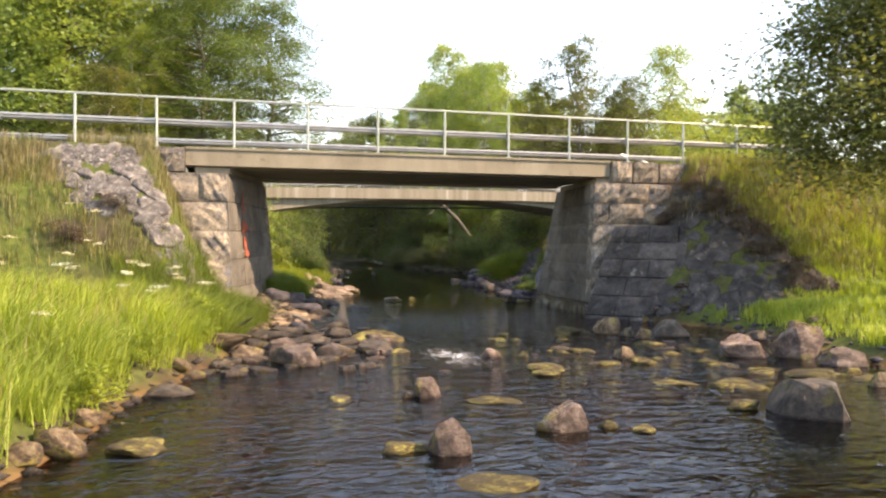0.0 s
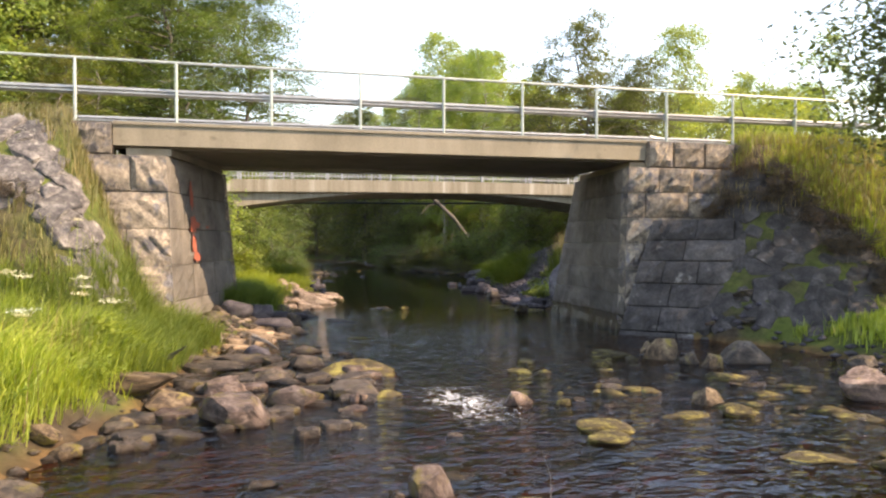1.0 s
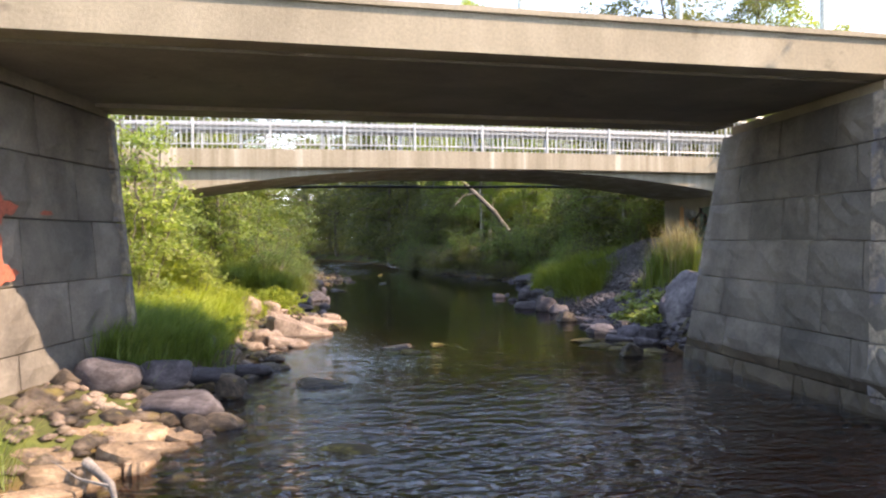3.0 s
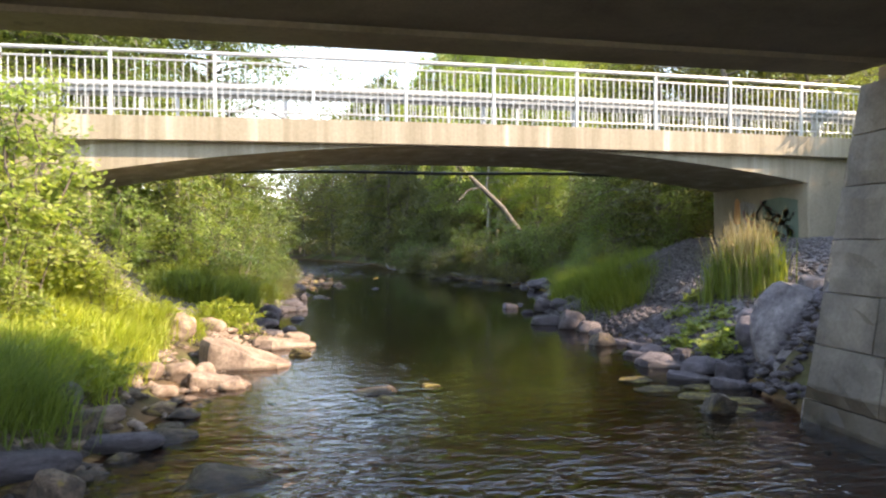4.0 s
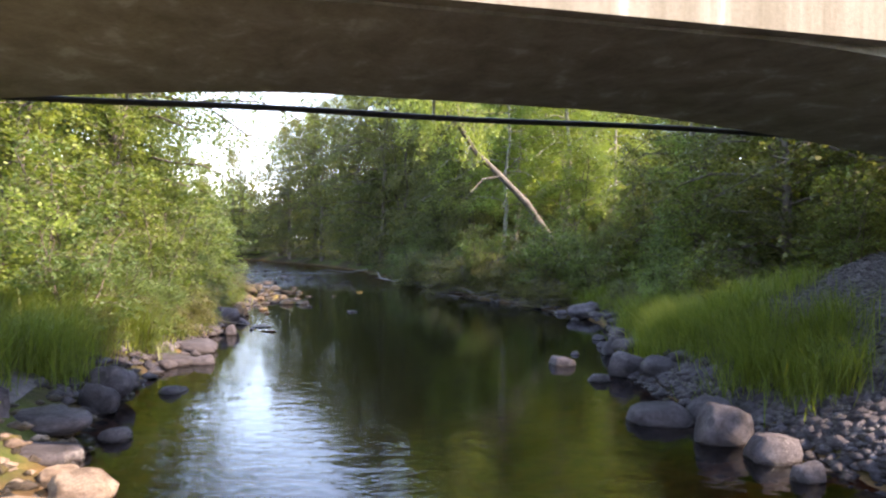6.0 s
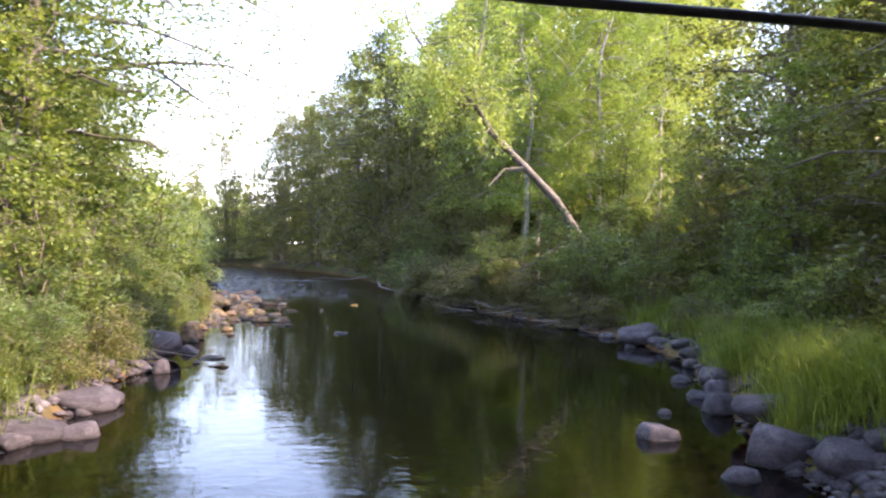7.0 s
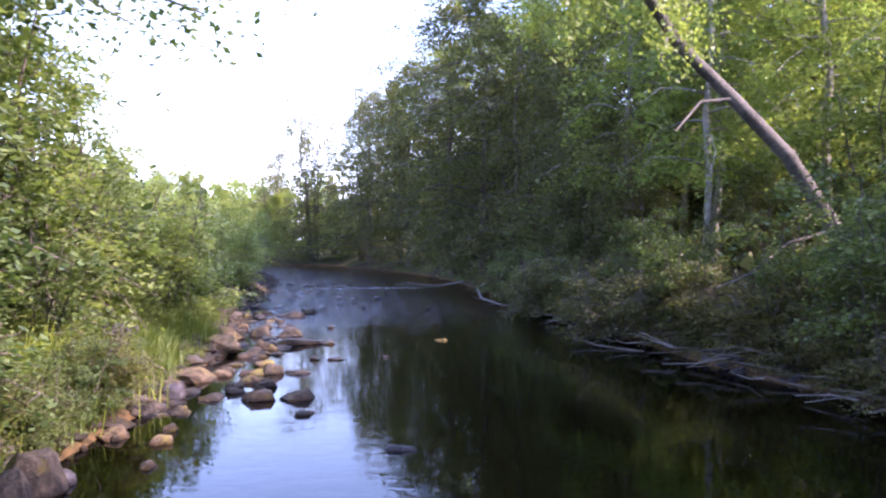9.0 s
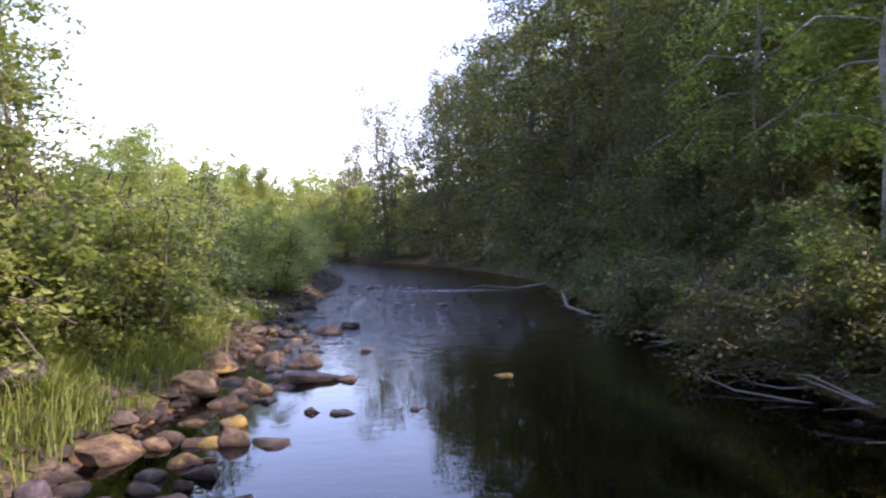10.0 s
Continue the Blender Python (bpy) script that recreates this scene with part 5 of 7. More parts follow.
P = clumps(rs, ((2.9, 33.9), (3.5, 34.9), (2.3, 35.2), (3.3, 36.3), (2.6, 37.3), (3.9, 37.6), (3.6, 38.6), (2.1, 36.4)), 900, 0.24)
blades("sedge", P, 0.85, rs, M_GRASS_DARK, "arching dark green sedge tussocks on the bank", 0.0055, (0.1, -0.1), 1.25)
P = clumps(rs, ((12.0, 32.2), (11.9, 33.1), (12.4, 34.0), (12.5, 35.2), (13.3, 35.9), (12.6, 33.0), (13.0, 37.2), (12.8, 36.4), (13.7, 38.0), (13.6, 39.2), (14.4, 40.6)), 800, 0.24)
blades("sedge", P, 0.66, rs, M_GRASS_DARK, "arching green sedge tussocks among boulders", 0.0055, (-0.1, -0.1), 1.4)
P = tufts(rs, 620, (11.9, 18.0, 34.6, 47.0), lambda x, y, L, R: (x > R + 0.35) & (x < R + 3.2), 60, 0.13)
blades("sedge", P, 0.5 + 0.12 * np.sin(P[:, 0] * 2.7 + P[:, 1] * 1.9), rs, M_GRASS_DARK, "soft green sedge behind the boulders of the bank", 0.0055, (-0.18, -0.1), 1.3)
P = tufts(rs, 2200, (0.8, 6.4, 38.5, 62), lambda x, y, L, R: (x < L - 0.1), 24, 0.12)
blades("bank_grass", P, 0.36 + 0.14 * np.sin(P[:, 0] * 3.1 + P[:, 1] * 2.2), rs, M_GRASS_DARK, "soft green grass below the shrubs", 0.007, (0.2, -0.05), 1.0)
P = tufts(rs, 46, (12.5, 13.2, 28.5, 29.4), lambda x, y, L, R: x > 0, 26, 0.1)
blades("reed_grass", P, 1.35, rs, M_STRAW, "tall straw-coloured reed grass on the gravel bank", 0.006, (0.0, 0.0), 0.3)
P = clumps(rs, ((4.6, 47.6), (4.9, 48.6), (4.3, 46.8), (4.5, 45.6)), 500, 0.28)
blades("bank_grass", P, 0.7, rs, M_GRASS, "bright green grass clump at the water's edge", 0.006, (0.15, -0.1), 1.0)
P = tufts(rs, 60, (12.3, 13.2, 28.3, 29.5), lambda x, y, L, R: x > 0, 22, 0.1)
blades("reed_grass", P, 1.0, rs, M_GRASS_DARK, "green reed grass on the gravel bank", 0.008, (0.0, 0.0), 0.4)
P = tufts(rs, 1300, (-30, 50, -8, 130), lambda x, y, L, R: ((x < L - 4) | (x > R + 4)), 16, 0.3)
blades("meadow_grass", P, 0.5, rs, M_GRASS_DARK, "scattered grass on the forest floor", 0.016, (0.05, 0.0), 0.6)

# cow parsley in the tall grass
flower = thing("cow_parsley", 0, 0, 0, "white flowering cow parsley standing in the tall grass", "wild flower", "cow parsley")
v, f = tube_data([(0, 0, -0.05), (0.03, 0.0, 0.55), (0.05, 0.02, 1.05)], [0.006, 0.005, 0.003], 5)
raw("stem", v, f, M_GRASS, flower)
frs = np.random.RandomState(7)
Q = frs.normal(size=(80, 3)) * np.array([0.075, 0.075, 0.018]) + np.array([0.05, 0.02, 1.06])
quads("umbel", leaf_cards(Q, frs, 0.034, 1.5, 0.0, 0.9), 4, M_FLOWER, flower)
placed = 0
while placed < 64:
    x, y = frs.uniform(-6, 0.6), frs.uniform(7.5, 17.5)
    L, R = shores(y)
    if x < L - 0.5 and seat(x, y) < 2.0:
        m = pose(x, y, seat(x, y), frs.uniform(-9, 9), frs.uniform(-9, 9), frs.uniform(0, 360)) @ Matrix.Scale(frs.uniform(0.6, 0.95), 4)
        o = flower if placed == 0 else copy_thing(flower, Matrix())
        o.matrix_basis = m
        placed += 1


# far woodland behind the single trees
def woodland(name, spans, label, seed, material):
    rs = np.random.RandomState(seed)
    pts = []
    for x0, x1, y0, y1, hmax, n in spans:
        c = np.stack([rs.uniform(x0, x1, n), rs.uniform(y0, y1, n)], 1)
        hh = hmax * rs.uniform(0.55, 1.0, n)
        for (cx, cy), h in zip(c, hh):
            k = 200
            q = rs.normal(size=(k, 3)) * np.array([1.3, 1.3, 0.0]) + np.array([cx, cy, 0])
            q[:, 2] = h * rs.beta(1.6, 1.3, k)
            q[:, :2] = (q[:, :2] - [cx, cy]) * (1.15 - 0.8 * q[:, 2:3] / h) + [cx, cy]
            q[:, 2] += height(q[:, 0], q[:, 1])
            pts.append(q)
    P = np.concatenate(pts)
    o = quads(name, leaf_cards(P, rs, 0.48, 0.2, 0.2, 0.6, True), 3, material)
    return tagged(o, label, "woodland", kind="stuff")


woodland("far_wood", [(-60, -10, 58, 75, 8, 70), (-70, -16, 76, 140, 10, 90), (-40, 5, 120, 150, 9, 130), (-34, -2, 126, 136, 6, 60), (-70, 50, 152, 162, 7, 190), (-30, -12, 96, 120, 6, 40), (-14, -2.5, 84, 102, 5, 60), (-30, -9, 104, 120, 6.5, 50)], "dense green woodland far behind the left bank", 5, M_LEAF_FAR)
woodland("far_wood", [(19, 24, 62, 100, 6, 25), (24, 70, 68, 90, 9, 90), (26, 60, 42, 64, 4, 90), (18.5, 25, 45, 68, 3.6, 70), (21, 28, 33, 45, 3.4, 40), (15, 24, 108, 126, 9, 40), (5, 30, 100, 130, 9, 70)], "dense green woodland far behind the right bank", 6, M_LEAF_ALDER)
woodland("far_wood", [(-70, -15, 34, 46, 7, 50), (-45, -12, -40, -15, 9, 40), (-12, 30, -70, -50, 10, 60), (24, 50, -40, 10, 9, 60)], "woodland round the meadow", 9, M_LEAF_ALDER)


# ---- stones ----
def boulder_mesh(seed, worn=False):
    """A weathered boulder a metre across: a ball cut by random planes and worn uneven."""
    rs = np.random.RandomState(seed)
    bm = bmesh.new()
    bmesh.ops.create_icosphere(bm, subdivisions=3, radius=0.5)
    planes = []
    for k in range(7 if worn else 15):
        d = Vector(rs.normal(size=3)).normalized()
        planes.append((d, rs.uniform(0.36, 0.47) if worn else rs.uniform(0.25, 0.42)))
    planes.append((Vector((rs.normal() * 0.25, rs.normal() * 0.25, 1)).normalized(), 0.30))
    off = Vector(rs.uniform(-50, 50, 3))
    for v in bm.verts:
        for d, r in planes:
            s = v.co.dot(d) - r
            if s > 0:
                v.co -= d * s * 0.97
        v.co += v.co.normalized() * (0.05 * noise.noise(v.co * 3.0 + off) + (0.012 if worn else 0.03) * noise.noise(v.co * 7 + off))
    lo = min(v.co.z for v in bm.verts)
    hi = max(v.co.z for v in bm.verts)
    sx = max(abs(v.co.x) for v in bm.verts) * 2
    sy = max(abs(v.co.y) for v in bm.verts) * 2
    for v in bm.verts:
        v.co = Vector((v.co.x / sx, v.co.y / sy, (v.co.z - lo) / (hi - lo)))
    me = bpy.data.meshes.new("boulder")
    bm.to_mesh(me)
    bm.free()
    me.polygons.foreach_set("use_smooth", [True] * len(me.polygons))
    me.set_sharp_from_angle(angle=radians(50 if worn else 26))
    return me


KINDS = {"river_boulder": "worn reddish-grey boulder in the stream", "dark_wet_boulder": "dark wet stone in the stream", "rusty_boulder": "rust-brown boulder at the water's edge",
         "pale_tan_slab": "smooth pale tan slab of rock at the water's edge", "grey_boulder": "rounded grey boulder on the bank", "quarried_grey_rock": "heavy rough grey rock beside the abutment", "mossy_boulder": "low stone covered in yellow-green moss and algae"}
BOULDERS = {}
count = 0


def pour(name, bag, label):
    """Join many small stones into one mesh."""
    V, F, M, mats, o = [], [], [], [], 0
    for me, m in bag:
        v = np.empty(len(me.vertices) * 3, dtype=np.float32)
        me.vertices.foreach_get("co", v)
        f = np.empty(len(me.polygons) * 3, dtype=np.int32)
        me.polygons.foreach_get("vertices", f)
        R = np.array(m)
        V.append(v.reshape(-1, 3) @ R[:3, :3].T + R[:3, 3])
        F.append(f + o)
        o += len(me.vertices)
        if me.materials[0] not in mats:
            mats.append(me.materials[0])
        M.append(np.full(len(me.polygons), mats.index(me.materials[0]), dtype=np.int32))
    V, F = np.concatenate(V), np.concatenate(F)
    out = bpy.data.meshes.new(name)
    out.vertices.add(len(V))
    out.vertices.foreach_set("co", V.astype(np.float32).ravel())
    out.loops.add(len(F))
    out.loops.foreach_set("vertex_index", F)
    out.polygons.add(len(F) // 3)
    out.polygons.foreach_set("loop_start", np.arange(0, len(F), 3, dtype=np.int32))
    for mt in mats:
        out.materials.append(mt)
    out.polygons.foreach_set("material_index", np.concatenate(M))
    out.update(calc_edges=True)
    out.polygons.foreach_set("use_smooth", [True] * len(out.polygons))
    out.set_sharp_from_angle(angle=radians(35))
    return tagged(new(name, out), label, "stones", kind="stuff")


def boulder(x, y, w, d, h, material, rz=0.0, z=None, tilt=0.0, bag=None):
    global count
    count += 1
    key = (material.name, count % 9)
    if key not in BOULDERS:
        me = boulder_mesh(100 + count % 9, material in (M_ROCK_GREY, M_ROCK_TAN, M_ROCK_MOSS))
        me.materials.append(material)
        if material is M_ROCK_MOSS:
            off = Vector((count * 7.3, 0, 0))
            for v in me.vertices:
                k = 0.86 + 0.55 * noise.noise(v.co.normalized() * 1.6 + off)
                v.co.x *= k
                v.co.y *= k * 0.9
        BOULDERS[key] = me
    g = seat(x, y) if z is None else z
    top = max(g, 0.0) + h
    bottom = max(g - 0.2 * h - 0.02, -1.3 * h - 0.10)
    if material is M_ROCK_MOSS and h < 0.13:
        bottom = min(top - 0.12, -0.09)
        w, d = w * 0.82, d * 0.8
    m = pose(x, y, bottom, tilt * math.sin(count), tilt * math.cos(count), rz + (count * 61 % 50) - 25 + 180 * (count % 2)) @ Matrix.Diagonal((w * 1.05, d * 1.15, top - bottom, 1))
    if bag is not None:
        bag.append((BOULDERS[key], m))
        return None
    ob = new("boulder", BOULDERS[key])
    ob.matrix_basis = m
    return tagged(ob, KINDS[material.name], "rock", "stones of the stream")


boulder(2.16, 6.08, 1.01, 0.78, 0.05, M_ROCK_MOSS, -14)
boulder(2.03, 7.10, 0.54, 0.37, 0.32, M_ROCK, -14)
boulder(1.65, 7.28, 0.56, 0.43, 0.08, M_ROCK_MOSS, -14)
boulder(4.26, 7.40, 0.43, 0.33, 0.05, M_ROCK_MOSS, -14)
boulder(6.52, 7.55, 0.94, 0.64, 0.43, M_ROCK_DARK, -13)
boulder(-1.75, 7.58, 0.35, 0.24, 0.17, M_ROCK_WARM, -14)
boulder(3.97, 7.62, 0.28, 0.21, 0.07, M_ROCK_MOSS, -14)
boulder(3.46, 7.67, 0.59, 0.40, 0.32, M_ROCK, -14)
boulder(-0.81, 7.93, 0.78, 0.60, 0.10, M_ROCK_MOSS, -14)
boulder(-1.51, 8.00, 0.50, 0.34, 0.26, M_ROCK_WARM, -14)
boulder(6.02, 8.06, 0.52, 0.40, 0.10, M_ROCK_MOSS, -13)
boulder(8.75, 8.80, 0.39, 0.27, 0.21, M_ROCK_WARM, -13)
boulder(-1.47, 8.97, 0.40, 0.27, 0.17, M_ROCK_WARM, -14)
boulder(3.27, 9.25, 0.86, 0.66, 0.04, M_ROCK_MOSS, -13)
boulder(6.57, 9.31, 0.44, 0.34, 0.07, M_ROCK_MOSS, -13)
boulder(2.48, 9.68, 0.39, 0.26, 0.25, M_ROCK, -13)
boulder(9.15, 9.71, 0.37, 0.29, 0.11, M_ROCK_MOSS, -13)
boulder(2.20, 9.71, 0.26, 0.18, 0.09, M_ROCK_DARK, -13)
boulder(8.46, 9.72, 0.99, 0.77, 0.11, M_ROCK_MOSS, -13)
boulder(9.68, 10.43, 0.85, 0.58, 0.30, M_ROCK, -13)
boulder(-0.74, 10.62, 0.75, 0.51, 0.13, M_ROCK_DARK, -13)
boulder(4.63, 10.90, 0.75, 0.57, 0.06, M_ROCK_MOSS, -13)
boulder(-1.50, 11.17, 0.34, 0.23, 0.13, M_ROCK_WARM, -13)
boulder(4.79, 11.27, 0.75, 0.57, 0.09, M_ROCK_MOSS, -17)
boulder(9.57, 11.37, 0.86, 0.59, 0.57, M_ROCK, -13)
boulder(6.55, 11.41, 0.43, 0.33, 0.11, M_ROCK_MOSS, -18)
boulder(8.78, 11.71, 0.95, 0.64, 0.38, M_ROCK, -12)
boulder(-0.70, 11.98, 0.37, 0.25, 0.15, M_ROCK_WARM, -13)
boulder(6.57, 12.01, 0.46, 0.31, 0.22, M_ROCK_WARM, -18)
boulder(4.90, 12.52, 0.24, 0.18, 0.07, M_ROCK_MOSS, -18)
boulder(4.36, 12.71, 0.38, 0.26, 0.17, M_ROCK, -18)
boulder(1.06, 12.84, 0.98, 0.66, 0.29, M_ROCK, -18)
boulder(1.83, 13.60, 0.76, 0.51, 0.22, M_ROCK, -18)
boulder(2.57, 13.76, 0.76, 0.54, 0.19, M_ROCK_DARK, -18)
boulder(0.28, 13.78, 0.60, 0.43, 0.20, M_ROCK_WARM, -18)
boulder(-0.17, 14.13, 1.08, 0.76, 0.25, M_ROCK_WARM, -18)
boulder(8.21, 14.25, 0.34, 0.23, 0.23, M_ROCK_WARM, -19)
boulder(0.95, 14.39, 0.81, 0.55, 0.23, M_ROCK, -18)
boulder(9.07, 14.52, 0.88, 0.60, 0.35, M_ROCK_DARK, -19)
boulder(8.15, 14.68, 0.36, 0.24, 0.21, M_ROCK_DARK, -19)
boulder(6.68, 14.91, 0.37, 0.29, 0.11, M_ROCK_MOSS, -15)
boulder(1.57, 15.18, 0.65, 0.46, 0.17, M_ROCK_DARK, -18)
boulder(7.94, 15.25, 0.56, 0.38, 0.38, M_ROCK_WARM, -19)
boulder(2.95, 15.48, 1.17, 0.94, 0.18, M_ROCK_MOSS, -19)
boulder(8.03, 15.77, 0.30, 0.20, 0.24, M_ROCK_WARM, -16)
boulder(7.37, 15.94, 0.91, 0.70, 0.10, M_ROCK_MOSS, -16)
boulder(2.24, 16.40, 0.83, 0.59, 0.19, M_ROCK_DARK, -19)
boulder(0.86, 16.74, 1.10, 0.79, 0.10, M_ROCK_DARK, -19)
boulder(1.19, 17.24, 1.07, 0.76, 0.13, M_ROCK_DARK, -19)
boulder(1.53, 17.69, 0.48, 0.32, 0.19, M_ROCK_GREY, -16)
boulder(2.41, 17.90, 0.64, 0.45, 0.13, M_ROCK_DARK, -19)
boulder(3.68, 19.55, 0.85, 0.65, 0.04, M_ROCK_MOSS, -17)
boulder(3.66, 22.80, 0.94, 0.64, 0.09, M_ROCK_DARK, -18)
boulder(8.93, 24.00, 0.51, 0.35, 0.24, M_ROCK_DARK, -14)
boulder(2.03, 24.60, 0.55, 0.37, 0.24, M_ROCK_GREY, -19)
boulder(3.06, 24.78, 0.46, 0.31, 0.05, M_ROCK_DARK, -14)
boulder(3.17, 25.23, 0.41, 0.28, 0.10, M_ROCK_DARK, -14)
boulder(5.43, 26.00, 0.74, 0.50, 0.07, M_ROCK_DARK, -19)
boulder(10.17, 26.27, 0.58, 0.39, 0.24, M_ROCK_GREY, -15)
boulder(11.86, 26.96, 0.98, 0.66, 0.35, M_ROCK_GREY, -15)
boulder(9.92, 27.15, 0.62, 0.42, 0.18, M_ROCK_GREY, -15)
boulder(10.36, 28.04, 0.42, 0.29, 0.17, M_ROCK_GREY, -16)
boulder(10.01, 28.06, 0.31, 0.21, 0.08, M_ROCK_GREY, -16)
boulder(12.81, 28.91, 0.52, 0.35, 0.42, M_ROCK_GREY, -16)
boulder(10.07, 29.29, 0.61, 0.41, 0.25, M_ROCK_DARK, -17)
boulder(10.54, 30.58, 0.28, 0.19, 0.17, M_ROCK_GREY, -17)
boulder(10.65, 31.21, 0.53, 0.39, 0.26, M_ROCK_GREY, -17)
boulder(10.59, 31.88, 0.59, 0.44, 0.41, M_ROCK_GREY, -18)
boulder(4.01, 33.09, 0.84, 0.57, 0.19, M_ROCK_GREY, -17)
boulder(4.25, 34.18, 0.45, 0.31, 0.35, M_ROCK_GREY, -16)
boulder(4.23, 34.97, 0.54, 0.36, 0.36, M_ROCK_GREY, -18)
boulder(5.40, 41.31, 0.27, 0.18, 0.22, M_ROCK_GREY, -10)
boulder(5.98, 42.75, 0.53, 0.36, 0.05, M_ROCK_DARK, -9)
boulder(5.46, 44.95, 0.48, 0.32, 0.34, M_ROCK_DARK, -8)
boulder(8.53, 46.38, 0.36, 0.24, 0.05, M_ROCK_GREY, -8)
boulder(7.34, 48.93, 0.51, 0.35, 0.13, M_ROCK_DARK, -5)
boulder(6.82, 48.97, 0.50, 0.34, 0.13, M_ROCK_DARK, -5)
boulder(5.67, 49.17, 0.32, 0.22, 0.20, M_ROCK_GREY, -6)
boulder(6.72, 49.58, 0.22, 0.15, 0.08, M_ROCK_DARK, -6)
boulder(6.81, 49.92, 0.43, 0.29, 0.11, M_ROCK_DARK, -6)
boulder(5.63, 50.50, 0.82, 0.56, 0.18, M_ROCK_WARM, -7)
boulder(7.21, 50.96, 0.57, 0.39, 0.06, M_ROCK_DARK, -7)
boulder(6.75, 51.01, 0.55, 0.37, 0.17, M_ROCK_DARK, -7)
boulder(6.02, 51.17, 0.46, 0.32, 0.10, M_ROCK_DARK, -7)
boulder(4.25, 51.35, 0.72, 0.49, 0.30, M_ROCK_GREY, -7)
boulder(7.66, 52.23, 0.40, 0.27, 0.04, M_ROCK_DARK, -8)
boulder(7.31, 52.30, 0.22, 0.15, 0.07, M_ROCK_DARK, -9)
boulder(5.58, 53.27, 0.76, 0.52, 0.33, M_ROCK_WARM, -9)
boulder(6.26, 53.49, 0.56, 0.38, 0.21, M_ROCK_WARM, -9)
boulder(6.73, 54.46, 1.21, 0.83, 0.15, M_ROCK_DARK, -10)
boulder(9.72, 54.53, 0.44, 0.34, 0.04, M_ROCK_MOSS, -11)
boulder(5.28, 55.14, 0.69, 0.47, 0.23, M_ROCK_WARM, -10)
boulder(6.58, 55.67, 0.70, 0.48, 0.20, M_ROCK_DARK, -11)
boulder(5.94, 55.74, 0.52, 0.35, 0.23, M_ROCK_DARK, -11)
boulder(4.11, 56.48, 0.61, 0.41, 0.10, M_ROCK_DARK, -11)
boulder(6.24, 59.70, 0.76, 0.52, 0.18, M_ROCK_DARK, -14)
boulder(6.57, 60.81, 0.60, 0.41, 0.15, M_ROCK_DARK, -15)
boulder(4.23, 61.56, 0.61, 0.42, 0.18, M_ROCK_DARK, -15)
boulder(4.94, 62.55, 0.48, 0.33, 0.13, M_ROCK_DARK, -16)


def slab(x, y, w, d, high, low, material, rz=0.0, label="", base=None, seed=1):
    """An angular slab of rock, its flat top falling from its one end to the other."""
    rs = np.random.RandomState(seed)
    n = 22
    out = []
    for k in range(n):
        t = 2 * math.pi * k / n
        c, q = math.cos(t), math.sin(t)
        r = 1 / (abs(c) ** 3.2 + abs(q) ** 3.2) ** (1 / 3.2) * rs.uniform(0.84, 1.04)
        out.append((c * w * 0.5 * r, q * d * 0.5 * r))
    g = min(0.0, seat(x, y)) - 0.12 if base is None else base
    vs, fs = [], []
    for scale, drop in ((1.06, None), (1.0, 0.10), (0.985, 0.035), (0.93, 0.0), (0.55, -0.008)):
        for p, q in out:
            z = high + (low - high) * (p / w + 0.5)
            wob = rs.uniform(-0.012, 0.012)
            vs.append((p * scale, q * scale, (g if drop is None else z - min(drop, (z - g) * 0.4)) + wob))
    for j in range(4):
        for k in range(n):
            k2 = (k + 1) % n
            fs.append((j * n + k, j * n + k2, (j + 1) * n + k2, (j + 1) * n + k))
    fs.append(tuple(4 * n + k for k in range(n)))
    fs.append(tuple(range(n))[::-1])
    me = bpy.data.meshes.new("rock")
    me.from_pydata(vs, [], fs)
    me.materials.append(material)
    me.update()
    me.polygons.foreach_set("use_smooth", [True] * len(me.polygons))
    me.set_sharp_from_angle(angle=radians(32))
    ob = new("rock", me)
    ob.matrix_basis = pose(x, y, 0, 0, 0, rz)
    return tagged(ob, label or KINDS[material.name], "rock", "slabs of the shore")


KINDS["warm_sandstone"] = "thin broken slab of warm sandy rock on the shore"
# pale slabs sloping into the stream between the bridges
slab(3.80, 28.55, 1.42, 0.85, 0.46, 0.03, M_ROCK_TAN, -6, "large pale tan slab sloping into the stream", seed=3)
slab(4.42, 30.55, 1.12, 0.72, 0.20, 0.07, M_ROCK_TAN, 4, "flat pale tan slab at the water's edge", seed=4)
slab(3.45, 26.95, 0.85, 0.5, 0.20, 0.05, M_ROCK_TAN, -8, seed=5)
slab(4.05, 32.3, 0.85, 0.5, 0.16, 0.10, M_ROCK_GREY, 0, "flat grey slab at the water's edge", seed=6)
slab(3.02, 32.9, 1.3, 0.9, 0.62, 0.50, M_ROCK_GREY, 10, "broad lichen-grey boulder half in the bank", seed=7)
boulder(4.66, 29.5, 0.50, 0.36, 0.12, M_ROCK_MOSS, -10)
boulder(2.95, 27.1, 0.42, 0.34, 0.26, M_ROCK_TAN, 20)
boulder(3.22, 27.5, 0.36, 0.3, 0.24, M_ROCK_TAN, 70)
boulder(2.6, 26.6, 0.4, 0.3, 0.22, M_ROCK_TAN, 10)
boulder(2.85, 26.2, 0.34, 0.3, 0.18, M_ROCK_TAN, 40)
boulder(2.9, 25.5, 0.45, 0.3, 0.14, M_ROCK_WARM, 40)
boulder(3.2, 30.0, 0.5, 0.4, 0.3, M_ROCK_TAN, 0)
boulder(2.7, 29.2, 0.6, 0.45, 0.42, M_ROCK_TAN, 0)
srs = np.random.RandomState(29)
